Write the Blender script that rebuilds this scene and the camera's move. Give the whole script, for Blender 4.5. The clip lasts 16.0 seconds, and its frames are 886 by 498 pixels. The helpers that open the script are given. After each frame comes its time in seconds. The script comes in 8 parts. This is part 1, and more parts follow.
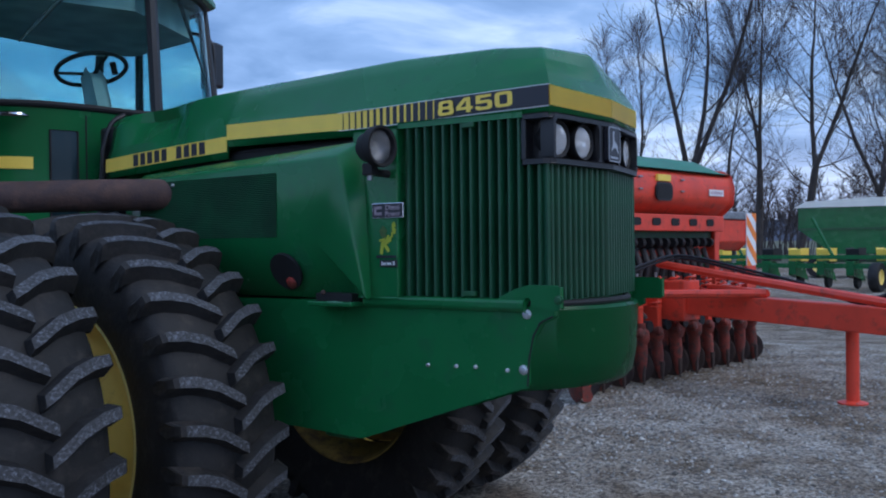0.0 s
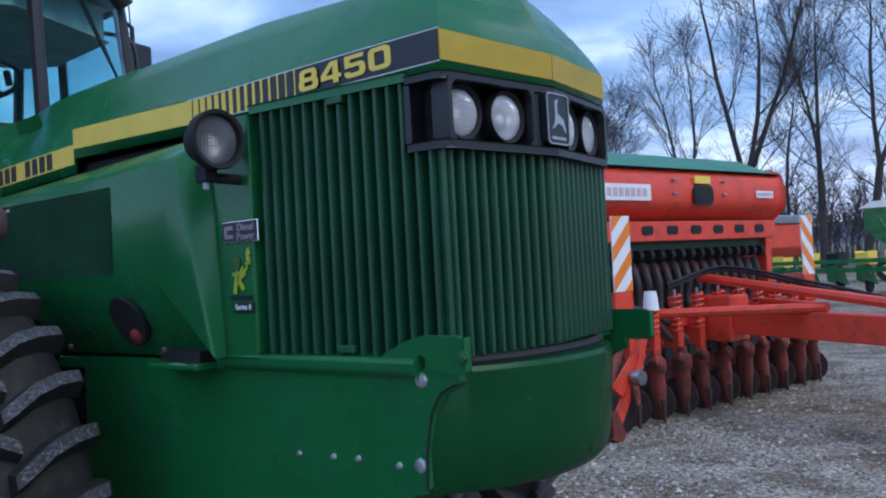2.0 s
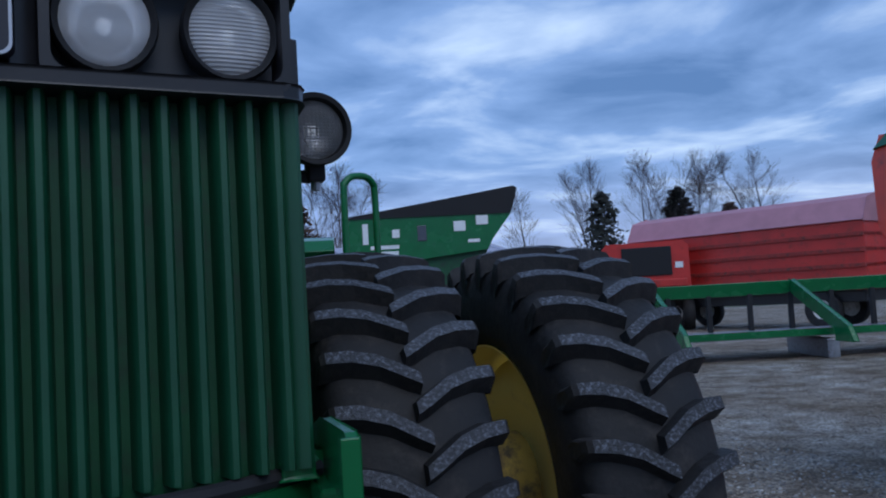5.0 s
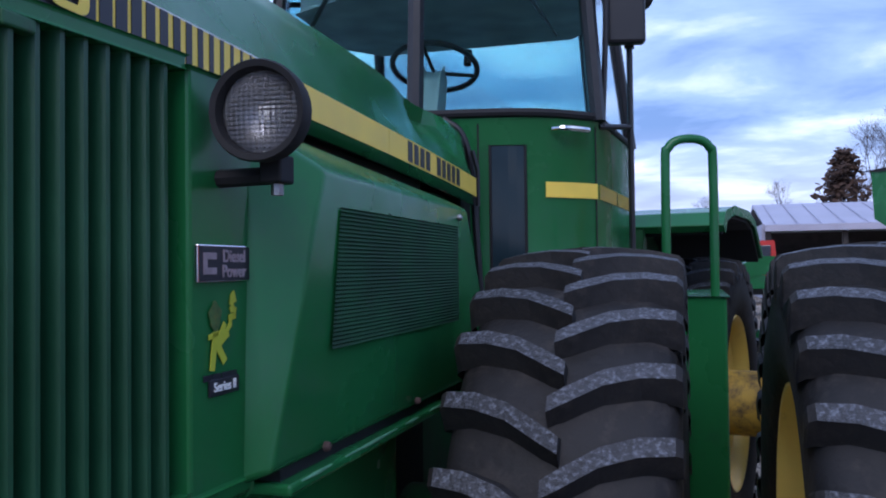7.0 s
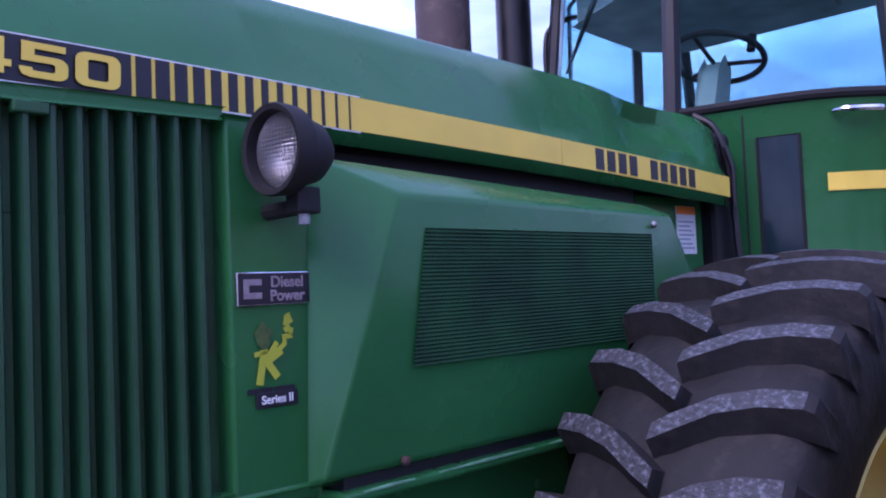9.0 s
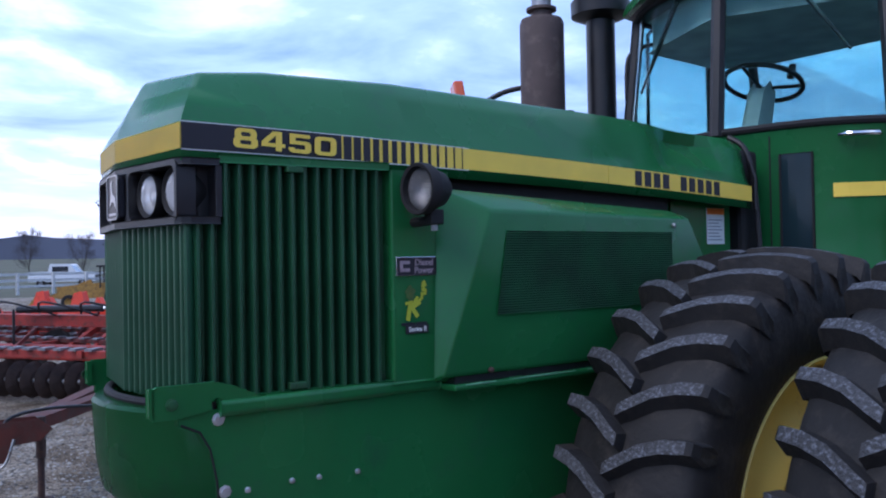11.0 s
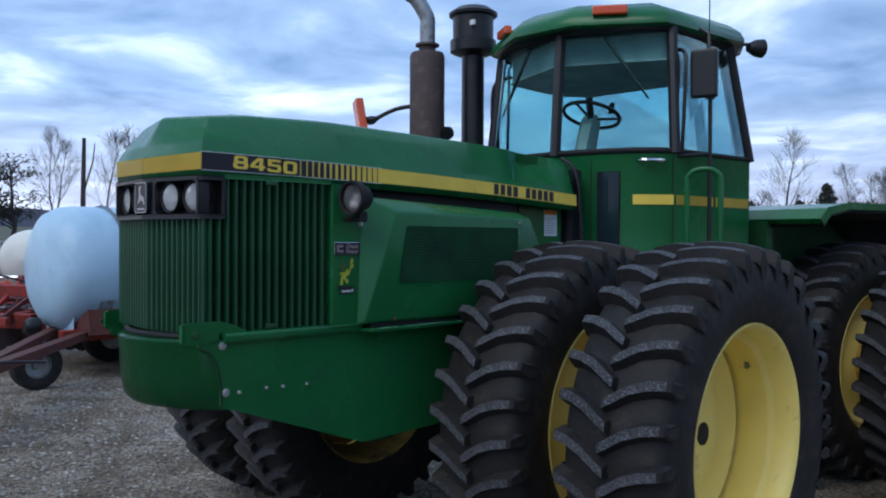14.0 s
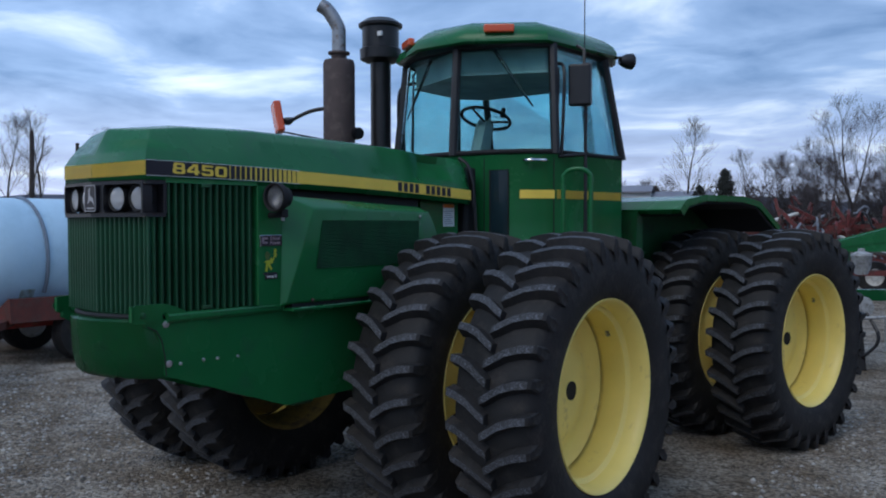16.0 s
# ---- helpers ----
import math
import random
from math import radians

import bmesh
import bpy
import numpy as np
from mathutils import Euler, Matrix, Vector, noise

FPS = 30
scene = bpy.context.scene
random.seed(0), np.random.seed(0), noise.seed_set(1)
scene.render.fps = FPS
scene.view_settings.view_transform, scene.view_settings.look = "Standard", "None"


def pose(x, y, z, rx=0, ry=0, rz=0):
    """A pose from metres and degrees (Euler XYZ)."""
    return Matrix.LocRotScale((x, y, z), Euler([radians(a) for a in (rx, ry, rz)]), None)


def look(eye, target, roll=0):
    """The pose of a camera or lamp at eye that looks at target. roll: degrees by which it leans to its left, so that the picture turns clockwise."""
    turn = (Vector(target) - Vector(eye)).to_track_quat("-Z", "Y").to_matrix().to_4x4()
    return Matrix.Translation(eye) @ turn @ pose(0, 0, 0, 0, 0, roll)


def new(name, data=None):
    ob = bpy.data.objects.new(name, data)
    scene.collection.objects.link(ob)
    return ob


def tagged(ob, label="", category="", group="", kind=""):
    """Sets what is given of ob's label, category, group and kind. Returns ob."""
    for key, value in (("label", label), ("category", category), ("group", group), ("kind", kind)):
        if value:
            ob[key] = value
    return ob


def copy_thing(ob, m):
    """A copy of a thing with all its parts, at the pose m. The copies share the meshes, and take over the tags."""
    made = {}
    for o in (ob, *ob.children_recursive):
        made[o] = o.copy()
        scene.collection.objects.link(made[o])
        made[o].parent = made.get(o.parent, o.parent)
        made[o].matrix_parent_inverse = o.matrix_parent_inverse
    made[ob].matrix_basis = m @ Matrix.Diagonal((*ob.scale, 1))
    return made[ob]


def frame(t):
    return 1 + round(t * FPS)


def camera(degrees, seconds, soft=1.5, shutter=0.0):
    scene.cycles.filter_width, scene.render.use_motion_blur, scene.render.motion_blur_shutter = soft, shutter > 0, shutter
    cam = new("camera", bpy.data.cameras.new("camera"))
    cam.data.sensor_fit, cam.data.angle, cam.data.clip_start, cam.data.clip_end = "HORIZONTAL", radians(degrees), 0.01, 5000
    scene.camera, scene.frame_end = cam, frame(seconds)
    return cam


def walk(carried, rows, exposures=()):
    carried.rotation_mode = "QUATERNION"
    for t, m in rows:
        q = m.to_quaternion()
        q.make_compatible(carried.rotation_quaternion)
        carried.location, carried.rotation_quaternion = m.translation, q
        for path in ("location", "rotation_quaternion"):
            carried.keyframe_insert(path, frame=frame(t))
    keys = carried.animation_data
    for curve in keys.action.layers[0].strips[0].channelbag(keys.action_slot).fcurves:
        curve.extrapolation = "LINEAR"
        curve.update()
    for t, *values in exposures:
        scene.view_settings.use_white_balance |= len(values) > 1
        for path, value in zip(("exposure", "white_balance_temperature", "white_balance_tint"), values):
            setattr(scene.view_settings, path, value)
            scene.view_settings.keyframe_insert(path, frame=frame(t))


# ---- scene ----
cam = camera(55.4, 16.0, 2.0)
PATH = [
    (0, (-2.807, -3.071, 1.496), (-1.172, -1.919, 1.491), -0.6),
    (0.5, (-2.561, -3.033, 1.492), (-0.953, -1.845, 1.486), -1.3),
    (1, (-2.319, -3.01, 1.503), (-0.721, -1.807, 1.502), -1.7),
    (1.5, (-2.046, -2.929, 1.506), (-0.457, -1.715, 1.537), -3.1),
    (2, (-1.761, -2.89, 1.51), (-0.206, -1.632, 1.555), -3.1),
    (2.5, (-1.431, -2.913, 1.519), (0.042, -1.56, 1.555), -3.5),
    (3, (-1.101, -2.882, 1.505), (0.264, -1.422, 1.583), -3.3),
    (3.2, (-0.957, -2.864, 1.519), (0.387, -1.386, 1.607), -4.0),
    (5.3, (0.342, -2.779, 1.510), (0.790, -0.833, 1.623), -2.7),
    (5.5, (0.453, -2.747, 1.536), (0.746, -0.772, 1.649), -2.3),
    (6, (0.693, -2.577, 1.538), (0.693, -0.582, 1.676), -0.7),
    (6.5, (0.897, -2.386, 1.591), (0.639, -0.405, 1.683), -1.7),
    (7, (1.099, -2.229, 1.635), (0.527, -0.313, 1.682), -0.7),
    (7.5, (1.202, -2.056, 1.629), (0.441, -0.207, 1.666), -1.6),
    (8, (1.279, -1.888, 1.637), (0.318, -0.134, 1.673), -2.4),
    (8.5, (1.443, -1.840, 1.638), (0.177, -0.293, 1.694), -1.8),
    (9, (1.618, -1.902, 1.636), (0.206, -0.488, 1.728), -2.4),
    (9.5, (1.791, -2.073, 1.638), (0.325, -0.716, 1.741), -2.4),
    (10, (1.981, -2.223, 1.656), (0.423, -0.976, 1.787), -2.1),
    (10.2, (2.073, -2.288, 1.662), (0.489, -1.070, 1.749), -1.7),
    (12.3, (2.842, -2.949, 1.65), (1.264, -1.719, 1.633), 0.1),
    (12.5, (2.873, -3.036, 1.652), (1.312, -1.787, 1.628), -0.2),
    (13, (2.975, -3.196, 1.675), (1.469, -1.881, 1.647), -0.9),
    (13.5, (3.128, -3.32, 1.681), (1.684, -1.937, 1.669), 0.6),
    (14, (3.279, -3.448, 1.692), (1.885, -2.015, 1.668), 0.3),
    (14.5, (3.386, -3.618, 1.696), (2.053, -2.127, 1.654), -0.5),
    (15, (3.495, -3.74, 1.721), (2.196, -2.22, 1.685), -0.6),
    (15.5, (3.687, -3.808, 1.73), (2.399, -2.28, 1.651), 0.0),
    (16, (3.781, -3.927, 1.731), (2.537, -2.362, 1.671), -0.1),
]
# exposure and white balance of the clip's camera
EXPOSURES = [(0.0, 0.0, 6000, 11), (1.5, 0.14, 6100, 11), (2.5, 0.44, 6250, 11), (3.2, 0.56, 6250, 11), (5.3, -0.48, 5700, 11), (6.0, -0.38, 5700, 13), (6.5, -0.05, 5850, 18), (7.0, 0.34, 6150, 22), (7.5, 0.62, 6150, 34), (8.0, 0.76, 6150, 46), (9.0, 0.84, 5950, 52), (10.2, 0.74, 5950, 52), (11.3, 0.25, 6300, 11), (12.3, 0.10, 6550, 9), (14.0, -0.03, 6550, 9), (15.0, -0.05, 6500, 9), (16.0, -0.24, 6500, 9)]
walk(cam, [(t, look(eye, target, roll)) for t, eye, target, roll in PATH], EXPOSURES)


# ---- world: overcast evening sky ----
def make_world():
    w = bpy.data.worlds.new("evening_sky")
    w.use_nodes = True
    scene.world = w
    n, l = w.node_tree.nodes, w.node_tree.links
    n.clear()
    out = n.new("ShaderNodeOutputWorld")
    bg = n.new("ShaderNodeBackground")
    sky = n.new("ShaderNodeTexSky")
    sky.sky_type, sky.sun_disc = "NISHITA", False
    sky.sun_elevation, sky.sun_rotation = radians(9), radians(SUN_ROT)
    sky.altitude, sky.air_density, sky.dust_density, sky.ozone_density = 200, 1.0, 2.0, 3.0
    co = n.new("ShaderNodeTexCoord")
    sep = n.new("ShaderNodeSeparateXYZ")
    l.new(co.outputs["Generated"], sep.inputs[0])

    def math_node(op, a, b=None):
        m = n.new("ShaderNodeMath")
        m.operation = op
        for i, v in enumerate((a, b)):
            if v is None:
                continue
            if isinstance(v, (int, float)):
                m.inputs[i].default_value = v
            else:
                l.new(v, m.inputs[i])
        return m.outputs[0]

    up = math_node("MAXIMUM", sep.outputs["Z"], 0.0)
    den = math_node("ADD", up, 0.09)
    comb = n.new("ShaderNodeCombineXYZ")
    l.new(math_node("DIVIDE", sep.outputs["X"], den), comb.inputs[0])
    l.new(math_node("DIVIDE", sep.outputs["Y"], den), comb.inputs[1])
    big = n.new("ShaderNodeTexNoise")
    big.inputs["Scale"].default_value, big.inputs["Detail"].default_value = 1.4, 8.0
    big.inputs["Roughness"].default_value, big.inputs["Distortion"].default_value = 0.52, 0.35
    l.new(comb.outputs[0], big.inputs["Vector"])
    ramp = n.new("ShaderNodeValToRGB")
    ramp.color_ramp.elements[0].position, ramp.color_ramp.elements[1].position = 0.33, 0.72
    ramp.color_ramp.elements[0].color, ramp.color_ramp.elements[1].color = SKY_DARK, SKY_LIGHT
    mid = ramp.color_ramp.elements.new(0.52)
    mid.color = SKY_MID
    l.new(big.outputs["Fac"], ramp.inputs[0])
    # the cloud deck lets a little of the clear sky through
    mix = n.new("ShaderNodeMix")
    mix.data_type = "RGBA"
    mix.inputs["Factor"].default_value = 0.90
    scale = n.new("ShaderNodeVectorMath")
    scale.operation = "SCALE"
    scale.inputs["Scale"].default_value = 0.12
    l.new(sky.outputs[0], scale.inputs[0])
    l.new(scale.outputs[0], mix.inputs["A"])
    l.new(ramp.outputs[0], mix.inputs["B"])
    # paler, warmer band low over the horizon
    low = n.new("ShaderNodeMapRange")
    low.inputs["From Min"].default_value, low.inputs["From Max"].default_value = 0.0, 0.16
    low.inputs["To Min"].default_value, low.inputs["To Max"].default_value = 0.55, 0.0
    l.new(up, low.inputs["Value"])
    haze = n.new("ShaderNodeMix")
    haze.data_type = "RGBA"
    haze.inputs["B"].default_value = SKY_HAZE
    l.new(low.outputs[0], haze.inputs["Factor"])
    l.new(mix.outputs["Result"], haze.inputs["A"])
    l.new(haze.outputs["Result"], bg.inputs["Color"])
    # the deck is brighter towards the low sun behind it
    west = math_node("ADD", math_node("MULTIPLY", sep.outputs["X"], -0.98), math_node("MULTIPLY", sep.outputs["Y"], 0.20))
    glow = math_node("MULTIPLY", math_node("POWER", math_node("MAXIMUM", west, 0.0), 2.0), 0.12)
    deck = math_node("ADD", math_node("MULTIPLY", west, 0.16), 1.16)
    l.new(math_node("MULTIPLY", math_node("ADD", glow, deck), SKY_STRENGTH), bg.inputs["Strength"])
    l.new(bg.outputs[0], out.inputs["Surface"])


SUN_ROT = 250
SKY_DARK, SKY_MID, SKY_LIGHT = (0.13, 0.235, 0.45, 1), (0.27, 0.41, 0.68, 1), (0.70, 0.83, 1.0, 1)
SKY_HAZE = (0.64, 0.66, 0.82, 1)
SKY_STRENGTH = 1.25
make_world()
sun = new("sun", bpy.data.lights.new("sun", "SUN"))
sun.data.energy, sun.data.angle, sun.data.color = 1.2, radians(40), (1.0, 0.96, 0.90)
sun.matrix_world = look((3, -25, 27), (0, 0, 0))


# ---- materials ----
def material(name, color, rough=0.5, metal=0.0, vary=0.15, scale=6.0, fine=60.0, bump=0.1, tint=None, amount=0.3, coat=0.0, spec=0.5, rand=0.0, wave=0.0):
    """Base colour with broad and fine variation; tint: stains of another colour; rand: piece-to-piece change."""
    m = bpy.data.materials.new(name)
    m.use_nodes = True
    n, l = m.node_tree.nodes, m.node_tree.links
    b = n["Principled BSDF"]
    b.inputs["Metallic"].default_value = metal
    b.inputs["Coat Weight"].default_value = coat
    b.inputs["Coat Roughness"].default_value = 0.12
    b.inputs["Specular IOR Level"].default_value = spec
    co = n.new("ShaderNodeTexCoord")
    n1, n2 = n.new("ShaderNodeTexNoise"), n.new("ShaderNodeTexNoise")
    for nd, s, d in ((n1, scale, 5), (n2, fine, 4)):
        nd.inputs["Scale"].default_value, nd.inputs["Detail"].default_value = s, d
        l.new(co.outputs["Object"], nd.inputs["Vector"])
    r = n.new("ShaderNodeValToRGB")
    c = Vector(color)
    r.color_ramp.elements[0].color = (*(c * (1 - vary)), 1)
    r.color_ramp.elements[1].color = (*(c * (1 + vary)), 1)
    r.color_ramp.elements[0].position, r.color_ramp.elements[1].position = 0.3, 0.7
    l.new(n1.outputs["Fac"], r.inputs[0])
    col = r.outputs[0]
    if rand:
        oi = n.new("ShaderNodeObjectInfo")
        hv = n.new("ShaderNodeHueSaturation")
        mr = n.new("ShaderNodeMapRange")
        mr.inputs["To Min"].default_value, mr.inputs["To Max"].default_value = 1 - rand, 1 + rand
        l.new(oi.outputs["Random"], mr.inputs["Value"])
        l.new(mr.outputs[0], hv.inputs["Value"])
        l.new(col, hv.inputs["Color"])
        col = hv.outputs[0]
    if tint:
        n3 = n.new("ShaderNodeTexNoise")
        n3.inputs["Scale"].default_value, n3.inputs["Detail"].default_value, n3.inputs["Roughness"].default_value = scale * 1.7, 8, 0.7
        l.new(co.outputs["Object"], n3.inputs["Vector"])
        r3 = n.new("ShaderNodeValToRGB")
        r3.color_ramp.elements[0].position, r3.color_ramp.elements[1].position = 0.62 - amount * 0.4, 0.72 - amount * 0.2
        l.new(n3.outputs["Fac"], r3.inputs[0])
        mx = n.new("ShaderNodeMix")
        mx.data_type = "RGBA"
        mx.inputs["B"].default_value = (*tint, 1)
        l.new(r3.outputs[0], mx.inputs["Factor"])
        l.new(col, mx.inputs["A"])
        col = mx.outputs["Result"]
    l.new(col, b.inputs["Base Color"])
    rr = n.new("ShaderNodeMapRange")
    rr.inputs["To Min"].default_value, rr.inputs["To Max"].default_value = max(rough - 0.08, 0.02), min(rough + 0.1, 1)
    l.new(n1.outputs["Fac"], rr.inputs["Value"])
    l.new(rr.outputs[0], b.inputs["Roughness"])
    if bump:
        bp = n.new("ShaderNodeBump")
        bp.inputs["Strength"].default_value, bp.inputs["Distance"].default_value = bump, 0.01
        l.new(n2.outputs["Fac"], bp.inputs["Height"])
        l.new(bp.outputs[0], b.inputs["Normal"])
        if wave:
            # hammered, slightly dented sheet metal
            n4, b4 = n.new("ShaderNodeTexNoise"), n.new("ShaderNodeBump")
            n4.inputs["Scale"].default_value, n4.inputs["Detail"].default_value = 2.6, 2
            l.new(co.outputs["Object"], n4.inputs["Vector"])
            b4.inputs["Strength"].default_value, b4.inputs["Distance"].default_value = wave, 0.12
            l.new(n4.outputs["Fac"], b4.inputs["Height"])
            l.new(b4.outputs[0], bp.inputs["Normal"])
    return m


def glass_material(name, color, rough=0.02):
    m = bpy.data.materials.new(name)
    m.use_nodes = True
    b = m.node_tree.nodes["Principled BSDF"]
    b.inputs["Base Color"].default_value = (*color, 1)
    b.inputs["Roughness"].default_value = rough
    b.inputs["Transmission Weight"].default_value = 1.0
    b.inputs["IOR"].default_value = 1.12
    return m


GREEN = material("green_paint", (0.011, 0.130, 0.040), 0.25, vary=0.10, scale=3, fine=140, bump=0.012, coat=0.12, spec=0.32, tint=(0.016, 0.112, 0.044), amount=0.2, wave=0.14)
GREEN_DULL = material("dull_green_paint", (0.008, 0.078, 0.026), 0.45, vary=0.2, scale=5, fine=90, bump=0.05, tint=(0.02, 0.045, 0.024), amount=0.3)
GRILLE_GREEN = material("grille_green", (0.0085, 0.066, 0.029), 0.42, vary=0.2, scale=5, fine=90, bump=0.04)
YELLOW = material("yellow_decal", (0.86, 0.62, 0.09), 0.42, vary=0.06, scale=8, fine=100, bump=0.02)
RIM_YELLOW = material("yellow_rim_paint", (0.93, 0.74, 0.22), 0.38, vary=0.05, scale=4, fine=60, bump=0.02, tint=(0.66, 0.50, 0.18), amount=0.04)
BLACK = material("black_paint", (0.010, 0.010, 0.013), 0.4, vary=0.3, scale=10, bump=0.03)
MATT_BLACK = material("matt_black", (0.008, 0.008, 0.010), 0.75, vary=0.3, scale=10, bump=0.05)
DECAL_BLACK = material("black_decal", (0.012, 0.012, 0.020), 0.4, vary=0.1, bump=0.0)
WHITE = material("white_print", (0.75, 0.77, 0.78), 0.5, vary=0.05, bump=0.0)
RUBBER = material("tyre_rubber", (0.014, 0.0135, 0.0145), 0.66, vary=0.35, scale=7, fine=45, bump=0.3, tint=(0.036, 0.031, 0.029), amount=0.28, spec=0.38)
CHROME = material("bright_metal", (0.75, 0.77, 0.8), 0.16, metal=1.0, vary=0.05, bump=0.01)
ZINC = material("zinc_plated_steel", (0.60, 0.62, 0.66), 0.32, metal=0.85, vary=0.12, scale=20, bump=0.03)
STEEL = material("dull_steel", (0.32, 0.33, 0.35), 0.45, metal=0.9, vary=0.15, scale=12, bump=0.05, tint=(0.16, 0.10, 0.07), amount=0.2)
RUST = material("rusty_steel", (0.085, 0.045, 0.035), 0.8, vary=0.35, scale=8, fine=80, bump=0.3, tint=(0.05, 0.03, 0.03), amount=0.5)
MUFFLER_BROWN = material("heat_browned_steel", (0.075, 0.052, 0.050), 0.7, vary=0.2, scale=6, fine=60, bump=0.15, tint=(0.12, 0.09, 0.08), amount=0.3)
CAB_GLASS = glass_material("tinted_cab_glass", (0.52, 0.87, 0.88))
ORANGE_RED = material("orange_red_paint", (0.70, 0.060, 0.030), 0.38, vary=0.12, scale=4, fine=80, bump=0.04, tint=(0.35, 0.05, 0.03), amount=0.2)
RED_DULL = material("weathered_red_paint", (0.32, 0.028, 0.020), 0.6, vary=0.25, scale=5, fine=70, bump=0.12, tint=(0.10, 0.03, 0.02), amount=0.35)
ORANGE = material("orange_film", (0.85, 0.22, 0.02), 0.4, vary=0.05, bump=0.0)
AMBER = material("amber_lens", (0.70, 0.09, 0.02), 0.25, vary=0.1, bump=0.0, coat=0.5)
TARP_GREEN = material("green_tarpaulin", (0.020, 0.17, 0.10), 0.5, vary=0.2, scale=4, fine=30, bump=0.2)
TANK_WHITE = material("translucent_white_plastic", (0.46, 0.67, 0.84), 0.45, vary=0.06, scale=2, fine=20, bump=0.04, tint=(0.40, 0.60, 0.76), amount=0.4)
DARK_RED = material("grimy_dark_red_paint", (0.13, 0.020, 0.018), 0.7, vary=0.35, scale=5, fine=60, bump=0.15, tint=(0.05, 0.025, 0.02), amount=0.4)
EARTH = material("soil_brown_steel", (0.055, 0.035, 0.03), 0.85, vary=0.3, scale=9, fine=60, bump=0.3)


# ---- small builders ----
def obj(name, bm, mat, parent=None, label="", smooth=False):
    me = bpy.data.meshes.new(name)
    bmesh.ops.recalc_face_normals(bm, faces=bm.faces)
    bm.to_mesh(me)
    bm.free()
    for m in (mat if isinstance(mat, (list, tuple)) else (mat,)):
        me.materials.append(m)
    if smooth:
        for p in me.polygons:
            p.use_smooth = True
        me.set_sharp_from_angle(angle=radians(40))
    ob = new(name, me)
    if parent:
        ob.parent = parent
    if label:
        ob["label"] = label
    return ob


part = obj


def empty(name, label, category, m=None, group="", kind=""):
    e = new(name)
    e.empty_display_size = 0.2
    if m is not None:
        e.matrix_world = m
    return tagged(e, label, category, group, kind)


def bevelled(bm, w, seg=2, angle=25):
    if w <= 0:
        return bm
    bm.normal_update()
    es = [e for e in bm.edges if len(e.link_faces) == 2 and e.calc_face_angle(0) > radians(angle)]
    bmesh.ops.bevel(bm, geom=es, offset=w, segments=seg, affect="EDGES", profile=0.5, clamp_overlap=True)
    return bm


def add_box(bm, lo, hi, m=None):
    vs = [bm.verts.new((x, y, z)) for x in (lo[0], hi[0]) for y in (lo[1], hi[1]) for z in (lo[2], hi[2])]
    for f in ((0, 1, 3, 2), (4, 6, 7, 5), (0, 4, 5, 1), (2, 3, 7, 6), (0, 2, 6, 4), (1, 5, 7, 3)):
        bm.faces.new([vs[i] for i in f])
    if m is not None:
        bmesh.ops.transform(bm, matrix=m, verts=vs)
    return vs


def box(lo, hi, bevel=0.004, m=None):
    bm = bmesh.new()
    add_box(bm, lo, hi, m)
    return bevelled(bm, bevel)


def add_prism(bm, poly, axis, a, b):
    """Extrude a 2D polygon along an axis; the polygon's coordinates are the other two axes in order."""
    def put(p, v):
        return {"x": (v, p[0], p[1]), "y": (p[0], v, p[1]), "z": (p[0], p[1], v)}[axis]
    A = [bm.verts.new(put(p, a)) for p in poly]
    B = [bm.verts.new(put(p, b)) for p in poly]
    k = len(poly)
    bm.faces.new(A)
    bm.faces.new(B[::-1])
    for i in range(k):
        bm.faces.new((A[i], A[(i + 1) % k], B[(i + 1) % k], B[i]))
    return A + B


def prism(poly, axis, a, b, bevel=0.004):
    bm = bmesh.new()
    add_prism(bm, poly, axis, a, b)
    return bevelled(bm, bevel)


def add_tube(bm, pts, r, seg=10, caps=True):
    """A round tube along a line of points; r is one radius or one per point."""
    pts = [Vector(p) for p in pts]
    rs = r if isinstance(r, (list, tuple)) else [r] * len(pts)
    rings, ref = [], None
    for i, p in enumerate(pts):
        d = (pts[min(i + 1, len(pts) - 1)] - pts[max(i - 1, 0)]).normalized()
        if ref is None:
            ref = d.orthogonal().normalized()
        ref = (ref - d * ref.dot(d))
        ref = ref.normalized() if ref.length > 1e-6 else d.orthogonal().normalized()
        o = d.cross(ref)
        rings.append([bm.verts.new(p + rs[i] * (math.cos(2 * math.pi * k / seg) * ref + math.sin(2 * math.pi * k / seg) * o)) for k in range(seg)])
    for A, B in zip(rings, rings[1:]):
        for k in range(seg):
            bm.faces.new((A[k], A[(k + 1) % seg], B[(k + 1) % seg], B[k]))
    if caps:
        bm.faces.new(rings[0][::-1])
        bm.faces.new(rings[-1])
    return bm


def tube(pts, r, seg=10):
    return add_tube(bmesh.new(), pts, r, seg)


def add_lathe(bm, profile, seg=32, m=None, closed=False):
    """Turn (radius, height) pairs round z, then place by m."""
    rings = []
    for r, z in profile:
        rings.append([bm.verts.new((max(r, 1e-4) * math.cos(2 * math.pi * k / seg), max(r, 1e-4) * math.sin(2 * math.pi * k / seg), z)) for k in range(seg)])
    pairs = list(zip(rings, rings[1:])) + ([(rings[-1], rings[0])] if closed else [])
    for A, B in pairs:
        for k in range(seg):
            bm.faces.new((A[k], A[(k + 1) % seg], B[(k + 1) % seg], B[k]))
    vs = [v for rg in rings for v in rg]
    if m is not None:
        bmesh.ops.transform(bm, matrix=m, verts=vs)
    return vs


